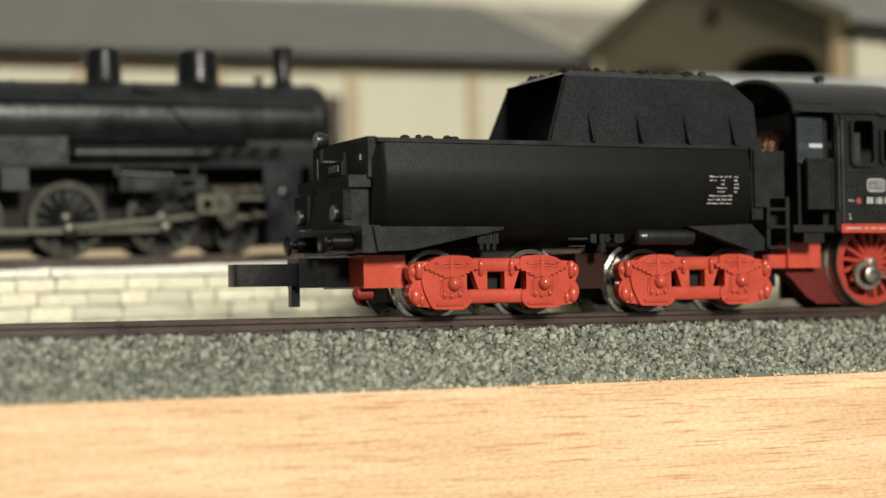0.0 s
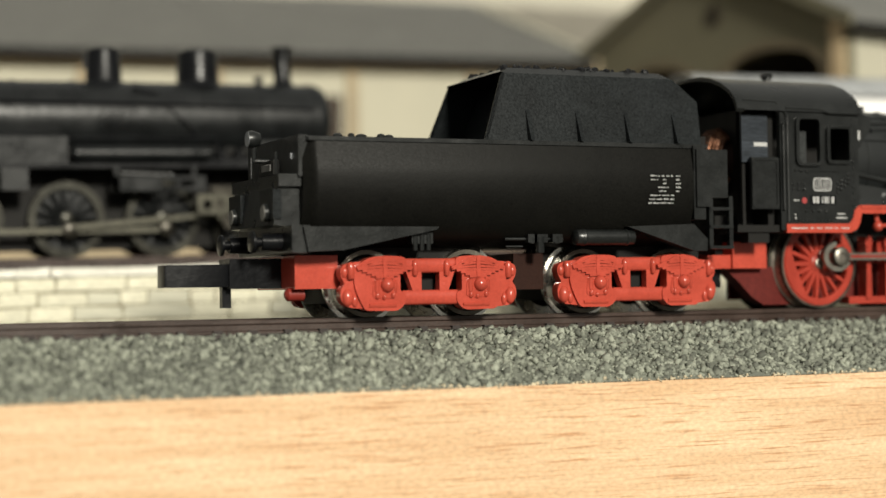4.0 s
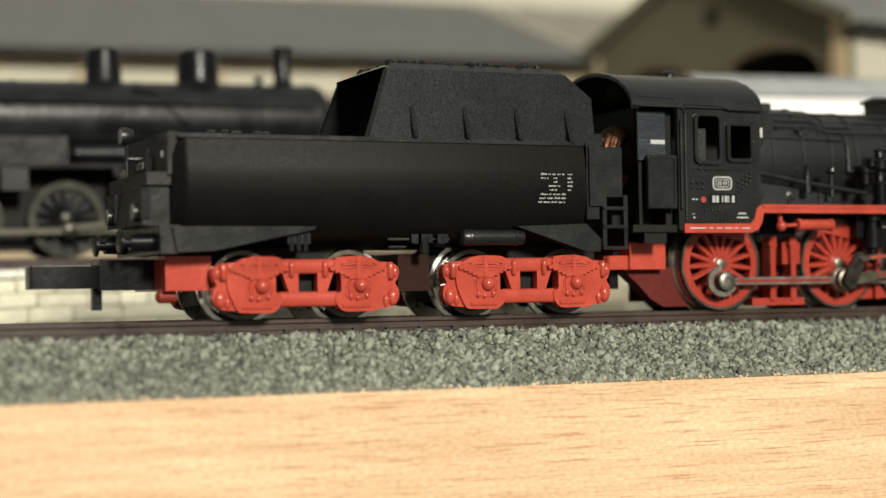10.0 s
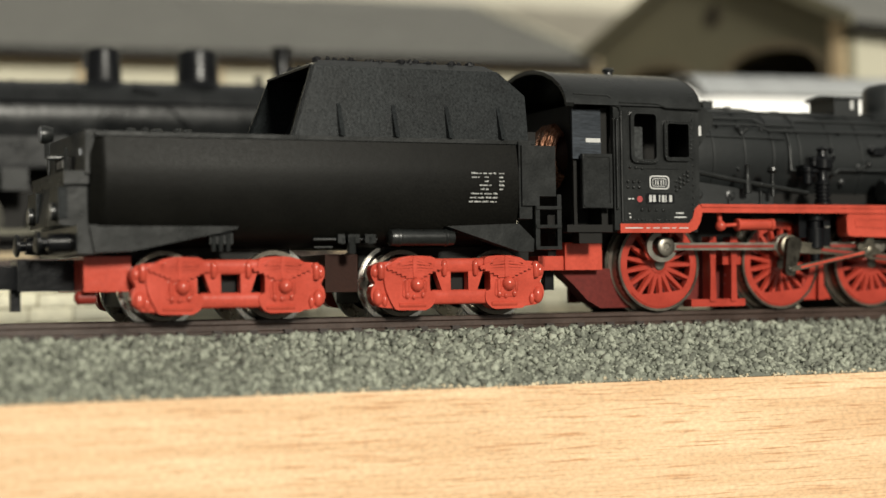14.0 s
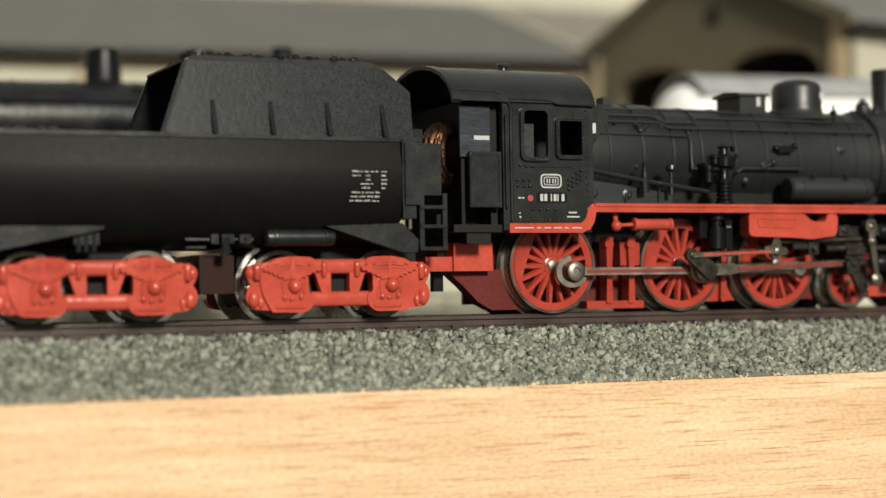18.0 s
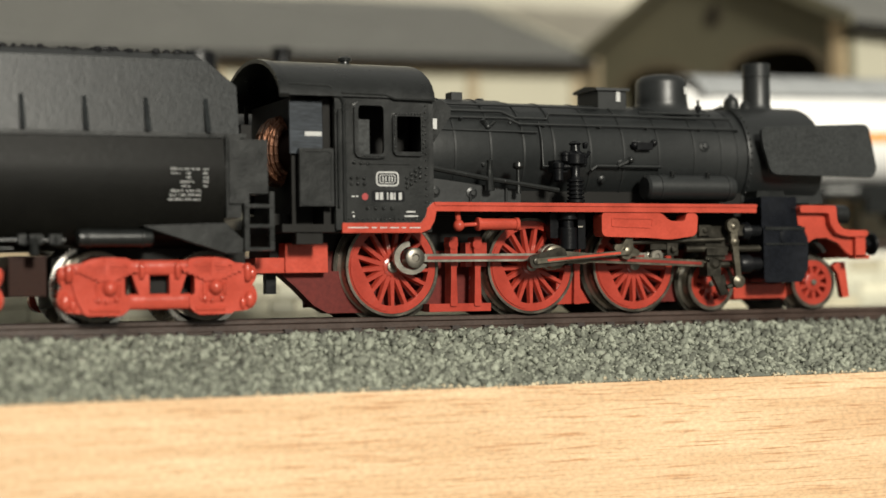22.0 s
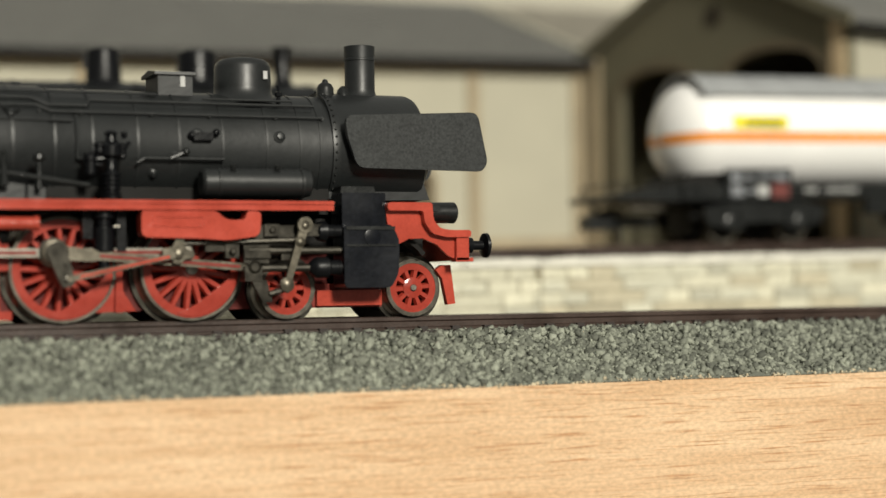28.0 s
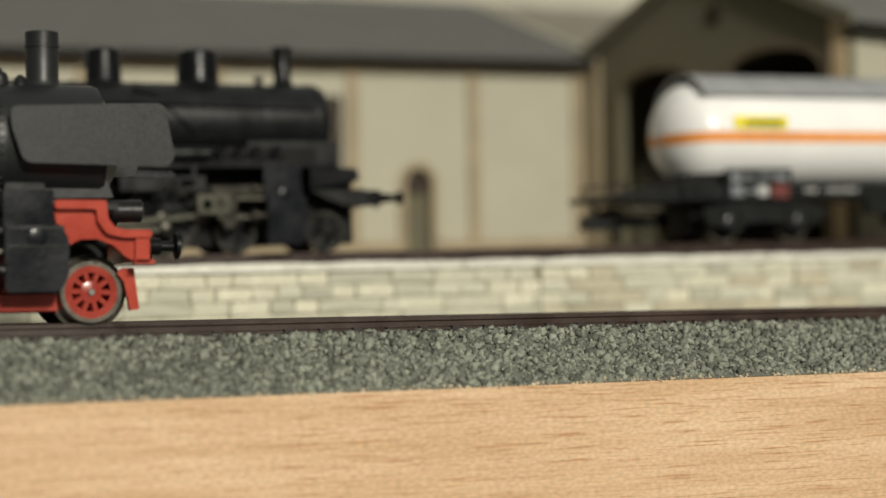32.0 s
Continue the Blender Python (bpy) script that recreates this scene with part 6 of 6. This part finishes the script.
    for s in (-1, 1):
        bm = lathe(B(), (84.5, T + 5.6 * s, z0 + 10.9), (1, 0, 0), [(0, 1.1), (7.0, 1.1), (7.2, 0.8), (7.2, 0)], 18)
        part("front_cylinder", bm, GLOSS, g, "black cylinder over the front beam")
    part("buffer_beam", bevel(prism(B(), [(84, z0 + 8.9), (92.5, z0 + 8.9), (93, z0 + 6.4), (90.5, z0 + 6.3), (87.0, z0 + 7.4)], T - 7.6, T + 7.6), 0.2), BLACK, g)
    bm = lathe(B(), (95.4, T - 4.6, z0 + 7.7), (1, 0, 0), [(0, 0.9), (2.2, 0.6), (3.4, 0.5), (3.5, 1.05), (3.9, 1.05), (3.9, 0)], 16)
    box(bm, 92.4, 95.6, T - 5.8, T - 3.4, z0 + 6.6, z0 + 8.8)
    part("buffer", bm, GLOSS, g, "long black buffer")
    bm = lathe(B(), (95.4, T + 4.6, z0 + 7.7), (1, 0, 0), [(0, 0.9), (2.2, 0.6), (3.4, 0.5), (3.5, 1.05), (3.9, 1.05), (3.9, 0)], 16)
    box(bm, 92.4, 95.6, T + 3.4, T + 5.8, z0 + 6.6, z0 + 8.8)
    part("buffer", bm, GLOSS, g)
    for x, rr, n in ((36.6, 5.2, 15), (50.2, 5.2, 15), (63.4, 5.2, 15), (73.8, 2.95, 9), (87.0, 2.95, 9)):
        for s in (-1, 1):
            y = T + 5.6 * s
            bm = B()
            ring(bm, (x, y, z0 + rr), (0, -s, 0), rr * 0.80, rr, 1.6, 32)
            tyre_ring = part("wheel", bm, REAR_TYRE, g, "dark spoked wheel")
            bm = lathe(B(), (x, y, z0 + rr), (0, -s, 0), [(0, 0), (0, rr * 0.17), (0.8, rr * 0.17), (0.8, rr * 0.82), (1.2, rr * 0.82), (1.2, 0)], 24)
            for k in range(n):
                a = 2 * math.pi * k / n
                p = Vector((x, y - s * 0.15, z0 + rr))
                q = p + Vector((math.cos(a), 0, math.sin(a))) * rr * 0.82
                rod(bm, p, q, rr * 0.05, 6)
            part("spokes", bm, REARBLACK, tyre_ring)
            part("hub", lathe(B(), (x, y + s * 0.3, z0 + rr), (0, -s, 0), [(0, 0), (0, rr * 0.10), (0.2, rr * 0.19), (0.8, rr * 0.19)], 14), REAR_TYRE, tyre_ring, "worn steel hub")
    bm = B()
    prism(bm, [(36.6, z0 + 3.2), (63.4, z0 + 3.2), (63.4, z0 + 4.0), (36.6, z0 + 4.0)], T - 7.2, T - 6.7)
    part("coupling_rod", bm, REAR_ROD, g, "long bronzed coupling rod")
    bm = B()
    prism(bm, [(50.2, z0 + 3.6), (71.5, z0 + 5.3), (71.5, z0 + 6.0), (50.2, z0 + 4.4)], T - 7.9, T - 7.5)
    part("connecting_rod", bm, REAR_ROD, g, "long bronzed connecting rod")
    for x in (36.6, 50.2, 63.4):
        part("crank_pin", lathe(B(), (x, T - 8.0, z0 + 3.6), (0, 1, 0), [(0, 0.5), (0.2, 1.0), (1.2, 1.0)], 14), DARKSTEEL, g)
    bm = prism(B(), rounded([(69.5, z0 + 9.4), (77.0, z0 + 9.4), (77.0, z0 + 8.2), (73.2, z0 + 8.0), (72.8, z0 + 3.6), (71.4, z0 + 3.4), (70.6, z0 + 6.0), (69.2, z0 + 7.6)], 0.3, 2), T - 8.6, T - 7.6)
    part("crosshead_bracket", bm, DARKSTEEL, g)
    bm = holed(B(), [67.4, 68.2, 69.4, 69.9, 71.2, 71.9], [z0 + 5.5, z0 + 6.2, z0 + 7.5, z0 + 8.2], {(1, 1), (3, 1)}, T - 9.1, T - 8.6)
    part("link_bracket", bevel(bm, 0.1, 1), REAR_ROD, g, "olive bracket with two openings")
    bm = B()
    for z in (7.6, 5.0):
        rod(bm, (70.5, T - 8.2, z0 + z), (77.2, T - 8.2, z0 + z), 0.35)
    part("slide_bar", bm, REAR_ROD, g)
    for z, rr in ((9.0, 0.8), (5.2, 1.0)):
        part("gland", lathe(B(), (75.0, T - 8.2, z0 + z), (1, 0, 0), [(0, 0.4), (0.3, rr), (1.0, rr), (1.1, 0.6), (2.3, 0.6)], 14), DARKSTEEL, g)
    bm = holed(B(), [56.0, 62.6, 64.4, 65.2, 67.0, 68.6], [z0 + 8.8, z0 + 9.3, z0 + 10.2, z0 + 10.8], {(1, 1), (3, 1)}, T - 9.0, T - 8.0)
    bevel(bm, 0.15, 1)
    rod(bm, (57.0, T - 8.7, z0 + 11.2), (64.0, T - 8.9, z0 + 10.9), 0.28)
    box(bm, 56.0, 56.7, T - 9.0, T - 8.0, z0 + 8.8, z0 + 11.9)
    box(bm, 66.8, 67.4, T - 8.9, T - 8.0, z0 + 10.7, z0 + 11.9)
    part("motion_girder", bm, REARBLACK, g, "black girder with two long openings")
    part("cab_end", rbox(10, 24, T - 9, T + 9, z0 + 9, z0 + 26, 0.5), BLACK, g)
    part("step", rbox(41.0, 44.5, T - 9.2, T - 8.0, z0 + 9.0, z0 + 11.9, 0.2), BLACK, g)


def tank_wagon():
    z0 = rear_z(170)
    T = 66.0
    w = thing("tank_wagon", (172 , T, z0), "white gas tank wagon with orange stripe and grey sunshield", "wagon", tip=math.degrees(math.atan(GRADE)))
    cz, r = z0 + 17.6, 8.6
    end = [(0, 0), (0.15, 2.0), (0.8, 4.2), (1.9, 6.2), (3.4, 7.7), (5.0, 8.4), (6.5, r)]
    prof = end + [(66 - h, rr) for h, rr in end[::-1]]
    tank = part("tank", lathe(B(), (143.9, T, cz), (1, 0, 0), prof, 56), TANKWHITE, w, "glossy white gas tank")
    bm = B()
    band = []
    for s, rows in ((-1, prof[::-1][1:-1]), (1, prof[1:-1])):
        for h, rr in rows:
            c = Vector((143.9 + h + (-0.08 if h < 6 else 0.08 if h > 60 else 0), T, cz - 0.85))
            k = rr + 0.05
            band.append([c + Vector((0, s * math.sqrt(max(0.01, k * k - (zz - 0.85) ** 2)), zz)) for zz in (-0.85, 0.75)])
    loft(bm, band, close=False)
    part("stripe", bm, ORANGE, tank, "orange stripe round the tank")
    shield = []
    for x in (148.0, 206.0):
        pts = [(x, T + math.sin(a) * (r + 1.15), cz + math.cos(a) * (r + 1.15)) for a in (radians(-52 + 104 * k / 24) for k in range(25))]
        pts += [(x, T + math.sin(a) * (r + 0.75), cz + math.cos(a) * (r + 0.75)) for a in (radians(52 - 104 * k / 24) for k in range(25))]
        shield.append(pts)
    sh = part("sunshield", loft(B(), shield), TANKGREY, w, "curved grey sunshield")
    bm = B()
    for x in (151, 158, 165, 172, 180, 188):
        loft(bm, [[(x + d, T + math.sin(a) * (r + k), cz + math.cos(a) * (r + k)) for d, k in ((0, 1.1), (0.4, 1.1), (0.4, 1.25), (0, 1.25))] for a in (radians(-52 + 104 * j / 16) for j in range(17))])
    part("ribs", bm, TANKGREY, sh)
    sign = part("sign", rbox(152.6, 162.4, T - r - 0.35, T - r + 0.9, cz + 0.4, cz + 2.35, 0.05, 1), YELLOW, w, "yellow sign with unreadable black writing")
    bm = B()
    for k in range(8):
        box(bm, 154.7 + 0.85 * k, 155.3 + 0.85 * k, T - r - 0.45, T - r - 0.3, cz + 0.95, cz + 1.65)
    part("sign_bars", bm, DARK, sign)
    fr = part("underframe", rbox(143, 212, T - 8.4, T + 8.4, z0 + 6.9, z0 + 9.2, 0.2), BLACK, w, "black underframe")
    part("end_platform", bevel(prism(B(), [(131.5, z0 + 7.0), (144, z0 + 6.6), (153, z0 + 6.6), (153, z0 + 9.4), (142, z0 + 9.2), (131.5, z0 + 7.8)], T - 7.8, T + 7.8), 0.2), BLACK, w)
    part("saddle", bevel(prism(B(), [(143.5, z0 + 9), (153.5, z0 + 9), (152.5, z0 + 11.2), (145.5, z0 + 11.0)], T - 6.5, T + 6.5), 0.2), DARK, w)
    bm = B()
    rod(bm, (133.6, T - 7.0, z0 + 7.6), (133.6, T - 7.0, z0 + 9.6), 0.2)
    rod(bm, (133.6, T + 7.0, z0 + 7.6), (133.6, T + 7.0, z0 + 9.6), 0.2)
    rod(bm, (133.6, T - 7.0, z0 + 9.6), (133.6, T + 7.0, z0 + 9.6), 0.2)
    part("end_rail", bm, BLACK, w)
    pl = part("board", rbox(150.6, 162.8, T - 8.9, T - 8.3, z0 + 6.8, z0 + 11.6, 0.15), BLACK, w, "black board with grey and red panels")
    bm = B()
    for a, b, c, d in ((151.4, 153.4, 9.6, 11.0), (154.0, 155.6, 9.9, 10.4), (156.6, 159.4, 10.2, 10.8), (159.8, 162.0, 9.7, 10.9), (151.4, 153.6, 7.3, 9.0), (154.2, 156.0, 7.8, 8.3)):
        box(bm, a, b, T - 8.97, T - 8.88, z0 + c, z0 + d)
    part("grey_print", bm, GREYP, pl)
    part("white_patch", box(B(), 156.3, 158.3, T - 8.98, T - 8.88, z0 + 7.3, z0 + 9.0), WHITE, pl)
    part("red_patch", box(B(), 159.0, 162.2, T - 8.98, T - 8.88, z0 + 7.0, z0 + 9.2), MAROON, pl)
    bm = B()
    for k in range(10):
        box(bm, 165.6 + 0.9 * k + (1.5 if k > 2 else 0), 166.2 + 0.9 * k + (1.5 if k > 2 else 0), T - 8.5, T - 8.38, z0 + 7.9, z0 + 8.5)
    part("frame_print", bm, WHITE, fr)
    for cx in (158.2, 204.0):
        bm = B()
        for s in (-1, 1):
            y0, y1 = sorted((T + 8.0 * s, T + 6.9 * s))
            pts = rounded([(cx - 11.4, z0 + 5.4), (cx - 10.6, z0 + 3.0), (cx - 4.6, z0 + 1.9), (cx - 3.6, z0 + 3.2), (cx + 3.6, z0 + 3.2), (cx + 4.6, z0 + 1.9), (cx + 10.6, z0 + 3.0), (cx + 11.8, z0 + 5.4), (cx + 6, z0 + 6.6), (cx - 6, z0 + 6.6)], 0.4, 2)
            prism(bm, pts, y0, y1)
            for ax in (-6.5, 6.5):
                lathe(bm, (cx + ax, T + 8.0 * s, z0 + 3.2), (0, s, 0), [(0, 1.5), (0.5, 1.4), (0.7, 0.8), (0.7, 0)], 14)
                box(bm, cx + ax - 2.6, cx + ax - 1.6, y0 - 0.4, y1 + 0.4, z0 + 3.4, z0 + 5.4)
                box(bm, cx + ax + 1.6, cx + ax + 2.6, y0 - 0.4, y1 + 0.4, z0 + 3.4, z0 + 5.4)
        part("bogie", bm, BLACK, w, "black cast bogie")
        part("bogie_core", box(B(), cx - 11, cx + 11, T - 3.5, T + 3.5, z0 + 1.6, z0 + 6.8), DARK, w)
        for ax in (-6.5, 6.5):
            for s in (-1, 1):
                bm = ring(B(), (cx + ax, T + 5.7 * s, z0 + 2.9), (0, -s, 0), 2.4, 2.95, 1.6, 28)
                whl = part("wheel", bm, STEEL, w, "worn steel wheel rim")
                part("disc", lathe(B(), (cx + ax, T + 5.4 * s, z0 + 2.9), (0, -s, 0), [(0, 0), (0, 2.45), (1.0, 2.45), (1.0, 0)], 20), DARK, whl)
    for s in (-1, 1):
        bm = lathe(B(), (134.6, T + 5.5 * s, z0 + 5.6), (1, 0, 0), [(0, 0), (0, 1.1), (0.4, 1.1), (0.5, 0.5), (3, 0.7), (6, 0.7)], 14)
        part("buffer", bm, STEEL, w, "black buffer")
    bm = rbox(129.9, 135.2, T - 1.4, T + 1.4, z0 + 2.6, z0 + 4.8, 0.2)
    rod(bm, (136.2, T, z0 + 0.6), (136.2, T, z0 + 3), 0.4)
    box(bm, 135.0, 142.0, T - 1.0, T + 1.0, z0 + 3.0, z0 + 4.6)
    part("coupling", bm, BLACK, w, "chunky plastic coupling")
    w.location.x += 2.1 * MM
    part("hanging_gear", rbox(178, 196, T - 8.0, T - 6.6, z0 + 4.2, z0 + 7.0, 0.3), BLACK, w)


# ---- what moves ----
# seconds and how far along x the train stands, in millimetres
TRAVEL = [(0.0, 19.14), (0.5, 18.51), (1.0, 17.70), (1.5, 16.90), (2.0, 16.02), (2.5, 15.05), (3.0, 13.95), (3.5, 12.82), (5.5, 7.73), (6.0, 6.63), (6.5, 5.49), (7.0, 4.28), (7.5, 3.15),
          (8.0, 2.04), (8.5, 1.04), (9.0, 0.0), (9.5, -0.98), (10.0, -1.96), (10.5, -2.92), (11.0, -3.9), (11.5, -4.86), (12.0, -5.86), (12.5, -6.85), (13.0, -7.92), (13.5, -9.03), (14.0, -10.1),
          (14.5, -11.1), (16.5, -16.89), (17.0, -18.7), (17.5, -21.02), (18.0, -23.5), (18.5, -25.64), (19.0, -27.74), (19.5, -29.92), (20.0, -32.15), (20.5, -34.3), (21.0, -36.8), (21.5, -39.56), (22.0, -42.4),
          (22.5, -45.2), (23.0, -48.35), (23.5, -51.6), (24.0, -55.67), (24.5, -60.17), (25.0, -64.9), (25.5, -69.4), (27.5, -88.64), (28.0, -93.2), (28.5, -97.2), (29.0, -101.25), (29.5, -105.6), (30.0, -110.1),
          (30.5, -114.6), (31.0, -118.95), (31.5, -123.15), (32.0, -127.3)]
# seconds and degrees of the driving wheels, which slip on the rails and turn faster than the train runs
TURN = [(0.0, -135), (2.0, -65), (3.5, 0), (5.5, 82), (6.5, 101), (7.0, 113), (7.5, 140), (8.0, 163), (8.5, 190), (9.0, 214), (9.5, 234), (10.0, 258), (10.5, 280), (11.0, 298), (11.5, 318), (12.0, 350), (13.0, 417),
        (14.0, 455), (14.5, 474), (16.5, 560), (17.0, 598), (18.0, 700), (19.0, 822), (19.5, 845), (20.0, 892), (20.5, 945), (21.0, 1000), (21.4, 1034), (21.8, 1080), (22.2, 1132), (22.6, 1170), (23.0, 1206),
        (23.3, 1238), (23.6, 1282), (24.0, 1345), (24.3, 1400), (24.6, 1450), (25.0, 1510), (25.5, 1582), (27.5, 1865), (27.8, 1900), (28.1, 1940), (28.4, 1990), (28.7, 2040), (29.0, 2090), (30.0, 2235), (32.0, 2540)]


def smooth_value(rows, t):
    """A monotone cubic through the rows."""
    xs, ys = [r[0] for r in rows], [r[1] for r in rows]
    k = max(0, min(len(xs) - 2, sum(1 for x in xs if x <= t) - 1))

    def slope(i):
        if i == 0 or i == len(xs) - 1:
            j = min(i, len(xs) - 2)
            return (ys[j + 1] - ys[j]) / (xs[j + 1] - xs[j])
        a, b = (ys[i] - ys[i - 1]) / (xs[i] - xs[i - 1]), (ys[i + 1] - ys[i]) / (xs[i + 1] - xs[i])
        return 2 * a * b / (a + b) if a * b > 0 else 0
    h = xs[k + 1] - xs[k]
    u = (t - xs[k]) / h
    return ys[k] * (2 * u ** 3 - 3 * u ** 2 + 1) + h * slope(k) * (u ** 3 - 2 * u ** 2 + u) + ys[k + 1] * (3 * u ** 2 - 2 * u ** 3) + h * slope(k + 1) * (u ** 3 - u ** 2)


def motions():
    times = [k * 0.2 for k in range(161)]
    place = {t: smooth_value(TRAVEL, t) for t in times}
    turn = {t: smooth_value(TURN, t) for t in times}
    for ob, x in ((TENDER, 71.0), (LOCO, 138.0)):
        walk(ob, [(t, pose((x + place[t]) * MM, 0, 0)) for t in times])
    for ob, x, r in MOVING["wheels"]:
        base = ORIGIN[ob.parent].x
        walk(ob, [(t, pose((x - base) * MM, 0, r * MM, 0, math.degrees(place[t] / r), 0)) for t in times])
    for ob, x, r in MOVING["drivers"]:
        walk(ob, [(t, pose((x - 138) * MM, 0, r * MM, 0, -turn[t], 0)) for t in times])
    R = MOVING["rods"]
    hz, crank, reach = 5.25, 2.0, 20.0
    rows = {k: [] for k in R}
    for t in times:
        a = radians(turn[t])
        px, pz = crank * math.cos(a), crank * math.sin(a)
        rows["coupling"].append((t, pose((112.7 - 138 + px) * MM, 0, (hz + pz) * MM)))
        mx, mz = 128.97 + px, hz + pz
        xh = mx + math.sqrt(reach ** 2 - pz ** 2)
        rows["main"].append((t, pose((mx - 138) * MM, 0, mz * MM, 0, math.degrees(math.atan2(pz, xh - mx)), 0)))
        rows["crosshead"].append((t, pose((xh - 138) * MM, 0, hz * MM)))
        rows["crank"].append((t, pose((128.97 - 138) * MM, 0, hz * MM, 0, -turn[t], 0)))
        ex, ez = 128.97 - 0.66 * math.cos(a) - 0.79 * math.sin(a), hz - 0.66 * math.sin(a) + 0.79 * math.cos(a)
        foot = ex + math.sqrt(11.2 ** 2 - (ez - 6.6) ** 2)
        rows["eccentric"].append((t, pose((ex - 138) * MM, 0, ez * MM, 0, math.degrees(math.atan2(ez - 6.6, foot - ex)), 0)))
        rows["link"].append((t, pose((140.1 - 138) * MM, 0, 10.2 * MM, 0, -math.degrees(math.atan2(foot - 140.1, 3.6)), 0)))
        sway = math.degrees(math.atan2(xh + 2.6 - 152.6, 6.2))
        rows["lever"].append((t, pose((152.6 - 138) * MM, 0, 9.4 * MM, 0, -sway * 0.9, 0)))
    for k, ob in R.items():
        walk(ob, rows[k])


place_setting()
track("track_front", 0, 0, 0, -170, 420, "front model railway track with brown rails in ballast", (-20, 200))
track("track_rear", 66, rear_z(0), GRADE, -170, 420, "rear model railway track with brown rails", (20, 215))
stones("ballast_front", BALLAST, "grey-green crushed stone ballast sloping to the board edge", 36000, front_bank, 0.16, 0.60, 1)
stones("wood_crumbs", CRUMB, "pale wood crumbs along the board edge", 1000, board_edge, 0.05, 0.30, 3)
stones("ballast_rear", BALLAST_DARK, "dark brown ballast along the rear track", 3000, rear_bank, 0.2, 0.42, 2)
long_building()
shed()
rear_shed()
TENDER = tender()
LOCO = locomotive()
rear_locomotive()
tank_wagon()
stone_wall()
motions()
